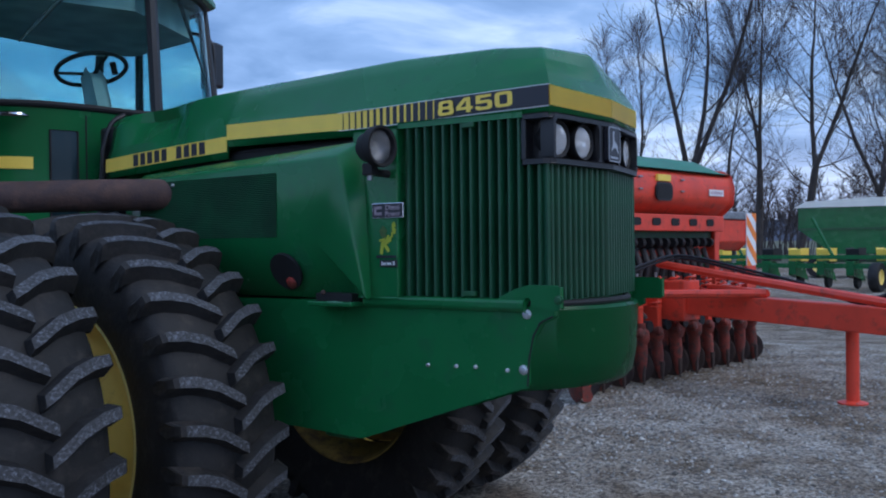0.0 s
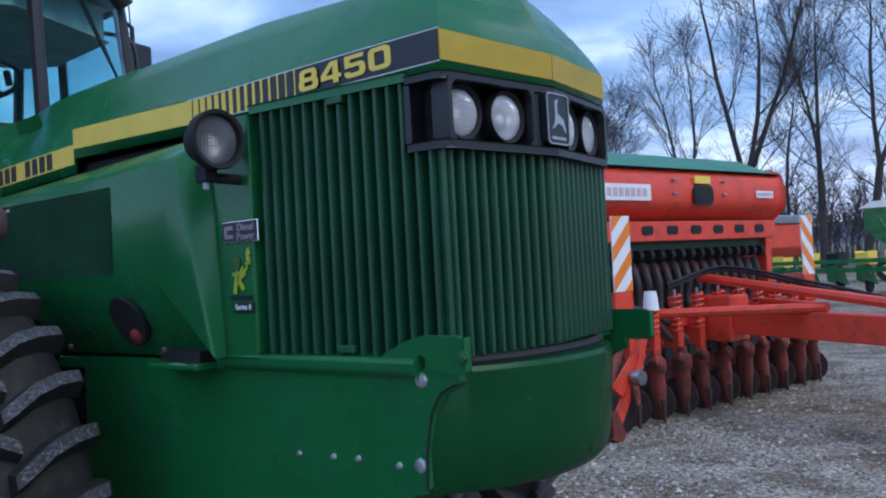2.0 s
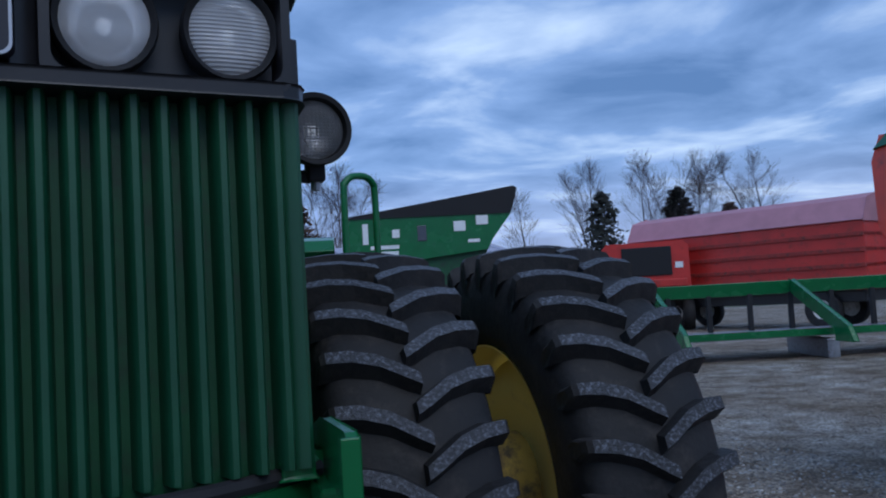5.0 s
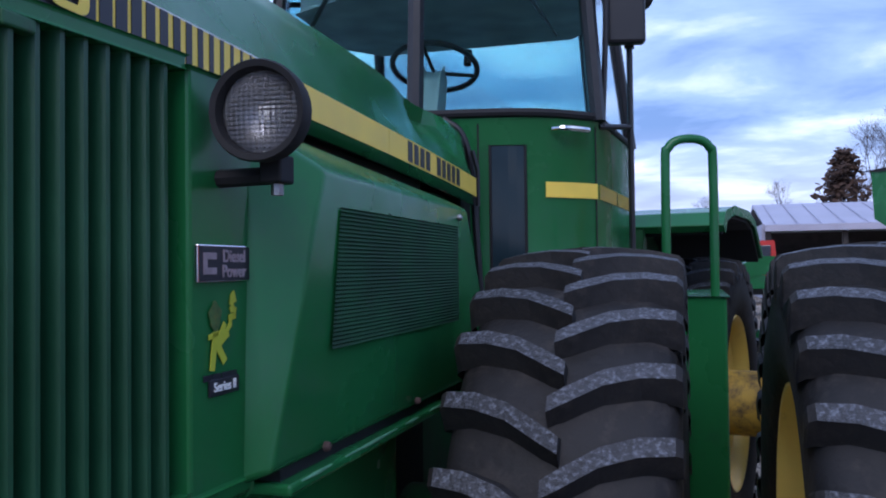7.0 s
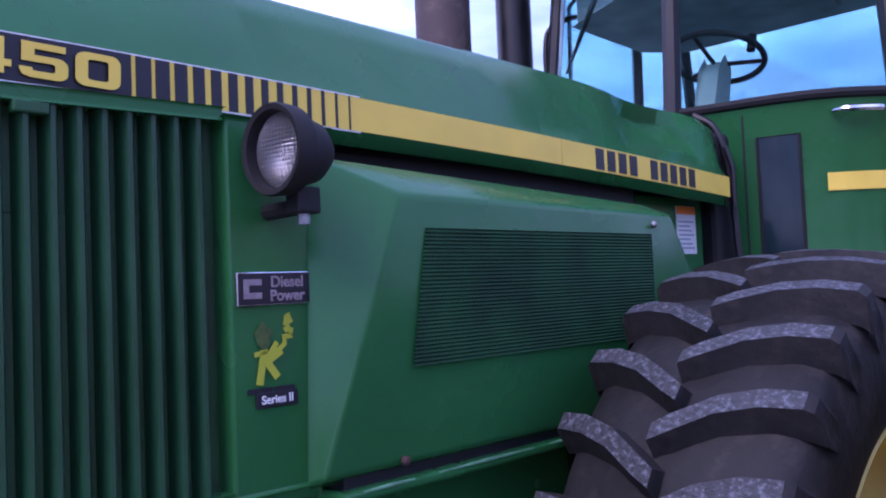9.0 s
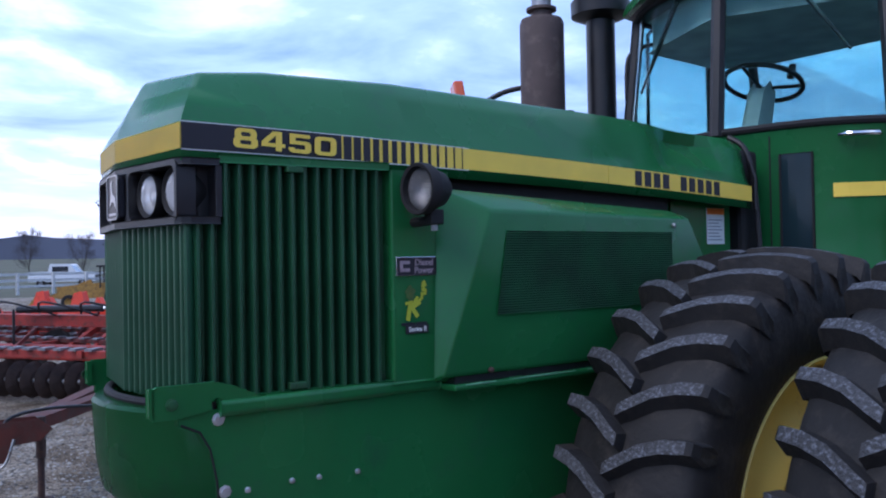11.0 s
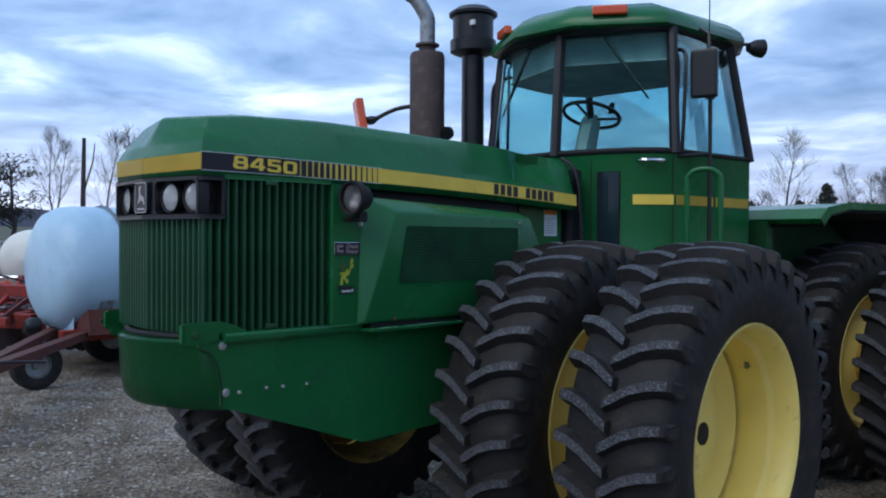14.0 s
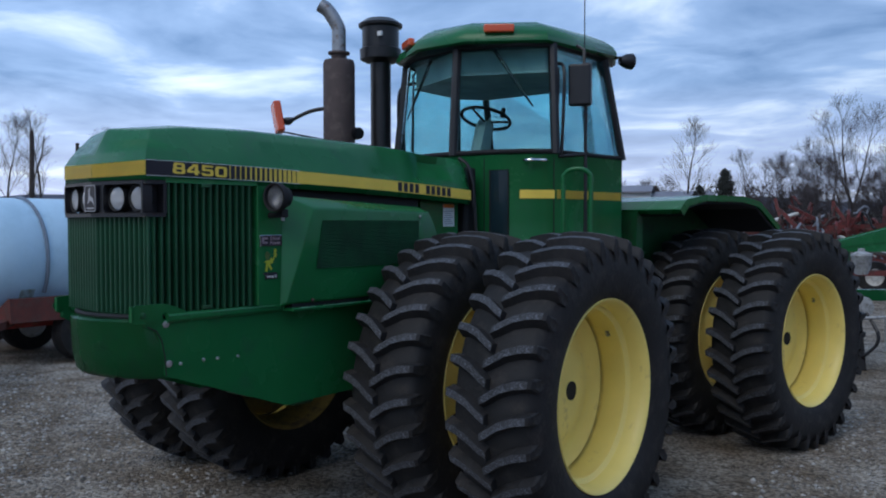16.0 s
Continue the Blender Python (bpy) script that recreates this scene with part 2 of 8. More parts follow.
def lathe(profile, seg=32, m=None, closed=False):
    bm = bmesh.new()
    add_lathe(bm, profile, seg, m, closed)
    return bm


def along(d):
    """Turns local z to the direction d."""
    return Vector(d).to_track_quat("Z", "Y").to_matrix().to_4x4()


def smooth_path(pts, n=6):
    """Rounds a line of points (Catmull-Rom)."""
    P = [Vector(p) for p in pts]
    P = [2 * P[0] - P[1]] + P + [2 * P[-1] - P[-2]]
    out = []
    for i in range(1, len(P) - 2):
        for k in range(n):
            t = k / n
            a, b, c, d = P[i - 1], P[i], P[i + 1], P[i + 2]
            out.append(0.5 * (2 * b + (c - a) * t + (2 * a - 5 * b + 4 * c - d) * t * t + (3 * b - a - 3 * c + d) * t ** 3))
    return out + [P[-2]]


def text(name, body, size, m, mat, parent, extrude=0.0008, width=1.0, label="", spacing=1.0, bold=0.0):
    """Flat lettering as a mesh; m places it, its x along the writing."""
    cu = bpy.data.curves.new(name, "FONT")
    cu.body, cu.size, cu.extrude, cu.align_x, cu.align_y = body, size, extrude, "CENTER", "CENTER"
    cu.space_character, cu.offset = spacing, bold
    tmp = bpy.data.objects.new("tmp", cu)
    scene.collection.objects.link(tmp)
    me = bpy.data.meshes.new_from_object(tmp.evaluated_get(bpy.context.evaluated_depsgraph_get()))
    bpy.data.objects.remove(tmp)
    me.transform(Matrix.Diagonal((width, 1, 1, 1)))
    me.transform(m)
    me.materials.clear()
    me.materials.append(mat)
    ob = new(name, me)
    ob.parent = parent
    if label:
        ob["label"] = label
    return ob


def side_frame(s, y, z, x, tilt=0.0):
    """Pose of a flat thing on the tractor's flank s (+1 left, -1 right): its x runs as one reads it there, its z outward."""
    ex = Vector((0, s, 0))
    ez = Vector((s, 0, 0))
    ey = ez.cross(ex)
    m = Matrix((ex, ey, ez)).transposed().to_4x4()
    m.translation = (s * x, y, z)
    return m @ Matrix.Rotation(tilt, 4, "Z")
# ---- ground ----
def gravel_material():
    m = bpy.data.materials.new("crushed_stone_gravel")
    m.use_nodes = True
    n, l = m.node_tree.nodes, m.node_tree.links
    b = n["Principled BSDF"]
    co = n.new("ShaderNodeTexCoord")
    v1, v2 = n.new("ShaderNodeTexVoronoi"), n.new("ShaderNodeTexVoronoi")
    v1.inputs["Scale"].default_value, v2.inputs["Scale"].default_value = 48.0, 110.0
    big, mid = n.new("ShaderNodeTexNoise"), n.new("ShaderNodeTexNoise")
    big.inputs["Scale"].default_value, big.inputs["Detail"].default_value = 0.35, 6
    mid.inputs["Scale"].default_value, mid.inputs["Detail"].default_value = 2.2, 7
    for nd in (v1, v2, big, mid):
        l.new(co.outputs["Object"], nd.inputs["Vector"])
    sep = n.new("ShaderNodeSeparateColor")
    l.new(v1.outputs["Color"], sep.inputs[0])
    r = n.new("ShaderNodeValToRGB")
    r.color_ramp.elements[0].color, r.color_ramp.elements[1].color = (0.13, 0.115, 0.10, 1), (0.72, 0.67, 0.60, 1)
    e = r.color_ramp.elements.new(0.5)
    e.color = (0.42, 0.37, 0.31, 1)
    l.new(sep.outputs[0], r.inputs[0])
    r2 = n.new("ShaderNodeValToRGB")
    r2.color_ramp.elements[0].position, r2.color_ramp.elements[1].position = 0.36, 0.66
    r2.color_ramp.elements[0].color, r2.color_ramp.elements[1].color = (0.50, 0.43, 0.35, 1), (1.1, 1.1, 1.1, 1)
    l.new(mid.outputs["Fac"], r2.inputs[0])
    r3 = n.new("ShaderNodeValToRGB")
    r3.color_ramp.elements[0].position, r3.color_ramp.elements[1].position = 0.38, 0.62
    r3.color_ramp.elements[0].color, r3.color_ramp.elements[1].color = (0.66, 0.59, 0.50, 1), (1.0, 1.0, 1.0, 1)
    l.new(big.outputs["Fac"], r3.inputs[0])
    m1, m2 = n.new("ShaderNodeMix"), n.new("ShaderNodeMix")
    for mm in (m1, m2):
        mm.data_type, mm.blend_type = "RGBA", "MULTIPLY"
        mm.inputs["Factor"].default_value = 1.0
    l.new(r.outputs[0], m1.inputs["A"])
    l.new(r2.outputs[0], m1.inputs["B"])
    l.new(m1.outputs["Result"], m2.inputs["A"])
    l.new(r3.outputs[0], m2.inputs["B"])
    l.new(m2.outputs["Result"], b.inputs["Base Color"])
    b.inputs["Roughness"].default_value = 0.85
    add = n.new("ShaderNodeMath")
    add.operation = "ADD"
    l.new(v1.outputs["Distance"], add.inputs[0])
    l.new(v2.outputs["Distance"], add.inputs[1])
    bp = n.new("ShaderNodeBump")
    bp.invert = True
    bp.inputs["Strength"].default_value, bp.inputs["Distance"].default_value = 0.9, 0.02
    l.new(add.outputs[0], bp.inputs["Height"])
    l.new(bp.outputs[0], b.inputs["Normal"])
    return m


GRAVEL = gravel_material()


def ground_height(x, y):
    d = math.hypot(x, y)
    return 0.0 if d < 95 else min((d - 95) * 0.014, 40) * (1.0 if x < 0 else 0.35)


def build_ground():
    """One sheet, fine near the machines, out to the horizon, rising a little to the far fields."""
    bm = bmesh.new()
    radii = [0.0] + [1.5 * 1.16 ** i for i in range(52)]
    seg, rings = 96, []
    for r in radii:
        ring = []
        for k in range(seg if r else 1):
            a = 2 * math.pi * k / seg
            x, y = r * math.cos(a), r * math.sin(a)
            z = ground_height(x, y)
            if r > 5:
                z += 0.02 * noise.noise((x * 0.3, y * 0.3, 0)) * min((r - 5) / 6, 1)
            ring.append(bm.verts.new((x, y, z)))
        rings.append(ring)
    for i in range(1, len(rings)):
        A, B = rings[i - 1], rings[i]
        for k in range(seg):
            if len(A) == 1:
                bm.faces.new((A[0], B[k], B[(k + 1) % seg]))
            else:
                bm.faces.new((A[k], B[k], B[(k + 1) % seg], A[(k + 1) % seg]))
    grass = material("winter_grass", (0.075, 0.085, 0.045), 0.95, vary=0.3, scale=0.05, fine=3, bump=0.2, tint=(0.10, 0.085, 0.055), amount=0.4)
    ob = obj("ground", bm, [GRAVEL, grass], smooth=True)
    for p in ob.data.polygons:
        p.material_index = 1 if math.hypot(p.center.x, p.center.y) > 55 else 0
    tagged(ob, "pale crushed stone gravel yard with brown worn tracks", "ground", kind="structure")


build_ground()

# ---- the tractor ----
TR = empty("tractor", "large green articulated farm tractor with yellow stripe and dual wheels", "tractor")


def hood_stripe(y, s=1):
    """Bottom and top height of the stripe along the hood; the right flank stands sprung up in front of a step."""
    if s < 0:
        lo, hi = hood_stripe(y)
        up = 0.038 * max(0.0, 1 - (-0.20 - y) / 0.75) if y <= -0.20 else -0.012
        return lo + up, hi + up
    t = (y + 1.745) / 2.4
    rise = 0.068 * t * (1 - t)
    return 1.955 - 0.062 * t + rise, 2.022 - 0.064 * t + rise


def hood_side(y):
    """Half width of the hood's flank, a little wider towards the nose."""
    return 0.3635 + 0.0205 * (max(0.0, -0.45 - y) / 1.326) ** 1.3


def build_hood():
    bm = bmesh.new()
    A = [(0.384, -1.776, 1.925), (0.384, -1.776, 2.024), (0.361, -1.758, 2.065), (0.314, -1.722, 2.130), (0.268, -1.690, 2.178), (0.13, -1.722, 2.184), (0, -1.752, 2.188)]
    C = [(0, -1.832, 1.925), (0, -1.832, 2.016), (0, -1.815, 2.058), (0, -1.785, 2.124)]
    stations, ups = [], [0.0]
    # y, side x, shoulder x, shoulder z, crown, dents of the lower and the upper flank
    for y, xs, sx, sz, cr, low_dent, dent in ((-1.5, 0.378, 0.262, 2.200, 0.022, 0, 0), (-1.07, 0.370, 0.262, 2.215, 0.026, 0, 0), (-0.45, 0.364, 0.258, 2.207, 0.03, 0, 0), (-0.201, 0.363, 0.256, 2.203, 0.03, 0, 0), (-0.199, 0.362, 0.256, 2.203, 0.03, 0, 0),
                                              (0.0, 0.362, 0.252, 2.200, 0.03, 0.0, 0.0), (0.12, 0.362, 0.246, 2.196, 0.03, 0.012, 0.004), (0.19, 0.362, 0.240, 2.192, 0.032, 0.036, 0.020), (0.25, 0.361, 0.232, 2.188, 0.034, 0.026, 0.040), (0.31, 0.361, 0.226, 2.184, 0.034, -0.002, 0.056),
                                              (0.40, 0.360, 0.224, 2.180, 0.03, -0.006, 0.060), (0.49, 0.360, 0.230, 2.178, 0.02, -0.006, 0.050), (0.55, 0.360, 0.244, 2.174, 0.014, -0.006, 0.020), (0.60, 0.360, 0.254, 2.171, 0.010, -0.006, -0.008), (0.66, 0.358, 0.262, 2.166, 0.008, -0.004, -0.010), (0.70, 0.352, 0.268, 2.158, 0.006, 0.0, 0.0)):
        lo, hi = hood_stripe(y)
        _, hir = hood_stripe(y, -1)
        ups.append(hir - hi)
        xs = min(xs, hood_side(y))
        stations.append([(xs, y, lo - 0.03), (xs, y, hi + 0.003), (xs - 0.022 - low_dent, y, hi + 0.045), (sx + 0.04 - dent, y, sz - 0.05), (sx, y, sz), (sx * 0.5, y, sz + cr * 0.8), (0, y, sz + cr)])
    grid = [A] + stations
    for s in (1, -1):
        G = [[bm.verts.new((s * p[0], p[1], p[2] + (up * (1, 1, 0.6, 0.2, 0, 0, 0)[q] if s < 0 else 0))) for q, p in enumerate(row)] for row, up in zip(grid, ups)]
        K = [bm.verts.new((s * p[0], p[1], p[2])) for p in C] + [G[0][6]]
        for a, b in zip(G, G[1:]):
            for i in range(6):
                bm.faces.new((a[i], a[i + 1], b[i + 1], b[i]))
        for i in range(4):
            bm.faces.new((G[0][i], K[i], K[i + 1], G[0][i + 1]) if i < 3 else (G[0][3], K[3], K[4], G[0][5], G[0][4]))
    bmesh.ops.remove_doubles(bm, verts=bm.verts, dist=0.0005)
    # pressed edges of the nose and shoulders are rounded
    bmesh.ops.recalc_face_normals(bm, faces=bm.faces)
    if sum(f.normal.z * f.calc_area() for f in bm.faces) < 0:
        bmesh.ops.reverse_faces(bm, faces=bm.faces)
    edges = [e for e in bm.edges if len(e.link_faces) == 2 and e.calc_face_angle() > 0.26 and all(v.co.z > 2.10 and v.co.y < -0.3 for v in e.verts)]
    bmesh.ops.bevel(bm, geom=edges, offset=0.016, segments=4, profile=0.5, affect="EDGES", clamp_overlap=True)
    hood = part("hood", bm, GREEN, TR, "long green engine hood with dented rear cowl", smooth=True)
    hood.data.set_sharp_from_angle(angle=radians(22))
    mod = hood.modifiers.new("skin", "SOLIDIFY")
    mod.thickness, mod.offset = 0.012, -1
    return hood


HOOD = build_hood()


def flank_strip(name, y0, y1, lo, hi, s, mat, off, parent, steps=1, label=""):
    """A thin film on the hood's flank between two lengths; lo and hi are shares of the stripe's height."""
    bm = bmesh.new()
    rows = []
    for k in range(steps + 1):
        y = y0 + (y1 - y0) * k / steps
        a, b = hood_stripe(y, s)
        x = hood_side(y) + 0.001 + off
        rows.append([bm.verts.new((s * (x - d), y, z)) for d, z in ((0, a + (b - a) * lo), (0, a + (b - a) * hi), (0.0025, a + (b - a) * hi), (0.0025, a + (b - a) * lo))])
    for a, b in zip(rows, rows[1:]):
        for i in range(4):
            bm.faces.new((a[i], a[(i + 1) % 4], b[(i + 1) % 4], b[i]))
    bm.faces.new(rows[0])
    bm.faces.new(rows[-1][::-1])
    return part(name, bm, mat, parent, label)


def rounded(x0, z0, x1, z1, r, n=5):
    """Rounded rectangle as a list of corner points."""
    out = []
    for cx, cz, a0 in ((x1 - r, z1 - r, 0), (x0 + r, z1 - r, 90), (x0 + r, z0 + r, 180), (x1 - r, z0 + r, 270)):
        out += [(cx + r * math.cos(radians(a0 + 90 * k / n)), cz + r * math.sin(radians(a0 + 90 * k / n))) for k in range(n + 1)]
    return out


def add_ring(bm, outer, inner, z0, z1, m):
    """A plate with a hole between two matching outlines, from z0 to z1, placed by m."""
    L = [[bm.verts.new(m @ Vector((p[0], p[1], z))) for p in line] for line, z in ((outer, z0), (outer, z1), (inner, z1), (inner, z0))]
    k = len(outer)
    for A, B in zip(L, L[1:] + L[:1]):
        for i in range(k):
            bm.faces.new((A[i], A[(i + 1) % k], B[(i + 1) % k], B[i]))


def add_figure(bm, c):
    """A wide figure in a unit square: 8 and 0 as rounded rings, 4 and 5 as cut outlines."""
    one = Matrix.Identity(4)
    if c == "8":
        add_ring(bm, rounded(0, 0, 1, 0.58, 0.22), rounded(0.27, 0.19, 0.73, 0.40, 0.08), 0, 1, one)
        add_ring(bm, rounded(0.05, 0.42, 0.95, 1, 0.22), rounded(0.30, 0.60, 0.70, 0.81, 0.08), 0, 1.02, one)
    elif c == "0":
        add_ring(bm, rounded(0, 0, 1, 1, 0.24), rounded(0.27, 0.20, 0.73, 0.80, 0.08), 0, 1, one)
    elif c == "4":
        add_prism(bm, [(0.60, 0), (0.86, 0), (0.86, 1), (0.60, 1)], "z", 0, 1)
        add_prism(bm, [(0, 0.20), (1, 0.20), (1, 0.39), (0, 0.39)], "z", 0, 1.02)
        add_prism(bm, [(0, 0.30), (0.28, 0.30), (0.28, 0.42), (0.60, 0.80), (0.70, 0.80), (0.70, 1), (0.48, 1), (0, 0.45)], "z", 0, 1.04)
    else:
        arc = [(0.76 + 0.24 * math.cos(radians(a)), 0.42 + 0.22 * math.sin(radians(a))) for a in range(90, -1, -18)]
        arc += [(0.76 + 0.24 * math.cos(radians(a)), 0.22 + 0.22 * math.sin(radians(a))) for a in range(0, -91, -18)]
        add_prism(bm, [(0.04, 0.64)] + arc + [(0.22, 0), (0.06, 0.06), (0, 0.20), (0, 0.28), (0.26, 0.28), (0.27, 0.20), (0.68, 0.20), (0.73, 0.25), (0.73, 0.40), (0.68, 0.45), (0.04, 0.45)], "z", 0, 1)
        add_prism(bm, [(0.04, 0.50), (0.30, 0.50), (0.30, 0.90), (0.04, 0.90)], "z", 0, 1.02)
        add_prism(bm, [(0.04, 0.81), (0.94, 0.81), (0.94, 1), (0.04, 1)], "z", 0, 1.04)


def number_blocks(m):
    """The model number in wide block figures on the black panel."""
    w, h, pitch = 0.068, 0.052, 0.0785
    for i, c in enumerate("8450"):
        bm = bmesh.new()
        add_figure(bm, c)
        bmesh.ops.transform(bm, matrix=m @ Matrix.Translation((-1.5 * pitch + i * pitch - w / 2, -h / 2, 0)) @ Matrix.Diagonal((w, h, 0.0013, 1)), verts=bm.verts)
        part("figure", bm, YELLOW, HOOD, "yellow figure " + c)


def build_stripes():
    for s in (1, -1):
        flank_strip("stripe", -1.776, -0.201, 0.0, 1.0, s, YELLOW, 0.0015, HOOD, 12, "yellow decal stripe")
        flank_strip("stripe", -0.199, 0.69, 0.0, 1.0, s, YELLOW, 0.0015, HOOD, 6, "yellow decal stripe with the maker's name")
        flank_strip("edge_line", -1.776, -0.85, 1.0, 1.04, s, WHITE, 0.002, HOOD, 4)
        flank_strip("edge_line", -1.776, -0.85, -0.05, -0.01, s, WHITE, 0.002, HOOD, 4)
        flank_strip("number_panel", -1.776, -1.315, 0.0, 1.0, s, DECAL_BLACK, 0.0035, HOOD, 6, "black panel with yellow model number")
        for k in range(14):
            w = 0.026 * (1 - k / 14.5) ** 0.9
            y = -1.315 + 0.004 + 0.033 * k
            flank_strip("stripe_bar", y + 0.0035, y + 0.0035 + w, 0.0, 1.0, s, DECAL_BLACK, 0.003, HOOD)
        yc = -1.487
        lo, hi = hood_stripe(yc)
        m = side_frame(s, yc, (lo + hi) / 2, hood_side(yc) + 0.0075, -s * 0.026)
        number_blocks(m)
        # maker's name, as plain blocks
        for k in range(10):
            if k == 4:
                continue
            y = -0.055 + 0.0535 * k
            flank_strip("name_block", y, y + 0.036, 0.08, 0.92, s, DECAL_BLACK, 0.0035, HOOD)
        # nose: the stripe runs on over both front faces
        bm = bmesh.new()
        q = [(0.3868, -1.7790), (0.001, -1.8352)]
        a = [bm.verts.new((s * x, y, z)) for (x, y), z in ((q[0], 1.955), (q[1], 1.950), (q[1], 2.013), (q[0], 2.021))]
        bm.faces.new(a)
        bmesh.ops.solidify(bm, geom=bm.faces[:], thickness=0.002)
        part("stripe", bm, YELLOW, HOOD)


build_stripes()


def front_y(x):
    """The shallow V of the nose in plan."""
    return -1.822 + 0.135 * abs(x)


def front_pose(x, z, proud=0.0):
    """Pose on the nose: x to the tractor's left, y up, z forward and out."""
    s = 1 if x > 0 else -1 if x < 0 else 0
    d = Vector((1, 0.135 * s, 0)).normalized()
    out = Vector((0.135 * s, -1, 0)).normalized()
    m = Matrix((d, Vector((0, 0, 1)), -out if False else d.cross(Vector((0, 0, 1))))).transposed().to_4x4()
    m.translation = Vector((x, front_y(x), z)) + out * proud
    return m


def side_x(y):
    """Flank of the grille housing, a little wider to the back."""
    return 0.382 + (y + 1.75) * 0.070


def build_grille():
    # housing behind the slats
    bm = bmesh.new()
    poly = [(-0.342, -1.738), (0, -1.781), (0.342, -1.738), (0.385, -1.19), (0.385, -0.98), (-0.385, -0.98), (-0.385, -1.19)]
    add_prism(bm, poly, "z", 1.30, 1.768)
    add_prism(bm, [(-0.30, -1.70), (0.30, -1.70), (0.347, -1.672), (0.385, -1.19), (0.385, -0.98), (-0.385, -0.98), (-0.385, -1.19), (-0.347, -1.672)], "z", 1.769, 1.93)
    gr = part("grille", bm, GREEN_DULL, TR, "dark green radiator grille of close vertical slats")
    # frame edges
    for s in (1, -1):
        bm = bmesh.new()
        for z0, z1 in ((1.300, 1.322), (1.922, 1.945)):
            y0, y1 = -1.757 if z0 < 1.5 else -1.680, -1.185
            vs = [(side_x(y0) - 0.04, y0), (side_x(y0) + 0.006, y0), (side_x(y1) + 0.008, y1), (side_x(y1) - 0.04, y1)]
            part("side_frame", bevelled(prism([(s * a, b) for a, b in vs], "z", z0, z1), 0.003), GREEN, gr)
        bm = bmesh.new()
        add_prism(bm, [(s * 0.36, -1.185), (s * 0.432, -1.185), (s * 0.438, -0.98), (s * 0.36, -0.98)], "z", 1.31, 1.93)
        part("side_panel", bevelled(bm, 0.006), GREEN, gr, "plain green side panel with badges")
        for z in (1.325, 1.905):
            part("clip", box((side_x(-1.48) - 0.01, -1.50, z), (side_x(-1.48) + 0.012, -1.45, z + 0.018), 0.003, Matrix.Diagonal((s, 1, 1, 1))), GREEN_DULL, gr)
    # slats: rounded ribs, one mesh each for front and side
    prof = [(-0.0125, -0.034), (-0.0105, -0.016), (-0.0070, 0.004), (-0.0035, 0.0095), (0.0035, 0.0095), (0.0070, 0.004), (0.0105, -0.016), (0.0125, -0.034)]

    def rib(z0, z1):
        bm = bmesh.new()
        add_prism(bm, prof, "z", z0, z1)
        return bm
    first = {}
    for kind, z0, z1 in (("front", 1.315, 1.768), ("side", 1.320, 1.925)):
        first[kind] = part("slat", rib(z0, z1), GRILLE_GREEN, gr, smooth=True)
    def place(kind, at, out):
        src = first[kind]
        ob = src if not src.get("used") else new("slat", src.data)
        src["used"] = 1
        ob.parent = gr
        ex = Vector((out[1], -out[0], 0))
        m = Matrix((ex, Vector(out), Vector((0, 0, 1)))).transposed().to_4x4()
        m.translation = at
        ob.matrix_local = m
    n = 10
    for k in range(-n, n + 1):
        x = 0.0352 * k
        out = Vector((0.135 * (k > 0) - 0.135 * (k < 0), -1, 0)).normalized()
        place("front", (x, front_y(x) + 0.012, 0), out)
    for s in (1, -1):
        for k in range(2):
            y = -1.7355 + 0.0365 * k
            place("front", (s * (side_x(y) - 0.006), y, 0), Vector((s, -0.085, 0)).normalized())
        place("front", (s * 0.374, -1.7610, 0), Vector((s * 0.7, -0.7, 0)).normalized())
        for k in range(13):
            y = -1.6625 + 0.0365 * k
            place("side", (s * (side_x(y) - 0.006), y, 0), Vector((s, -0.085, 0)).normalized())
    for ob in first.values():
        del ob["used"]
    return gr


GR = build_grille()


def lamp_glass_material(name, across, upright, strength, clear=0.62):
    """Clear pressed lamp glass with ribs; across and upright give the ribs' density, 0 for none."""
    m = bpy.data.materials.new(name)
    m.use_nodes = True
    n, l = m.node_tree.nodes, m.node_tree.links
    b = n["Principled BSDF"]
    b.inputs["Base Color"].default_value = (0.88, 0.90, 0.94, 1)
    b.inputs["Transmission Weight"].default_value = clear
    b.inputs["Roughness"].default_value = 0.08
    b.inputs["IOR"].default_value = 1.30
    co = n.new("ShaderNodeTexCoord")
    bp = n.new("ShaderNodeBump")
    bp.inputs["Strength"].default_value, bp.inputs["Distance"].default_value = strength, 0.004
    tot = None
    for d, sc in (("X", upright), ("Y", across)):
        if not sc:
            continue
        w = n.new("ShaderNodeTexWave")
        w.bands_direction = d
        w.inputs["Scale"].default_value = sc
        l.new(co.outputs["Object"], w.inputs["Vector"])
        if tot is None:
            tot = w.outputs["Fac"]
        else:
            a = n.new("ShaderNodeMath")
            l.new(tot, a.inputs[0])
            l.new(w.outputs["Fac"], a.inputs[1])
            tot = a.outputs[0]
    l.new(tot, bp.inputs["Height"])
    l.new(bp.outputs[0], b.inputs["Normal"])
    return m


FLUTED = lamp_glass_material("fluted_lamp_glass", 62, 0, 0.4)
CLEAR = lamp_glass_material("clear_lamp_glass", 9, 0, 0.2)
WAFFLE = lamp_glass_material("waffle_lamp_glass", 46, 38, 0.9, 0.90)
REFLECTOR = material("silvered_reflector", (0.88, 0.90, 0.94), 0.16, metal=1.0, vary=0.06, scale=20, fine=40, bump=0.03)

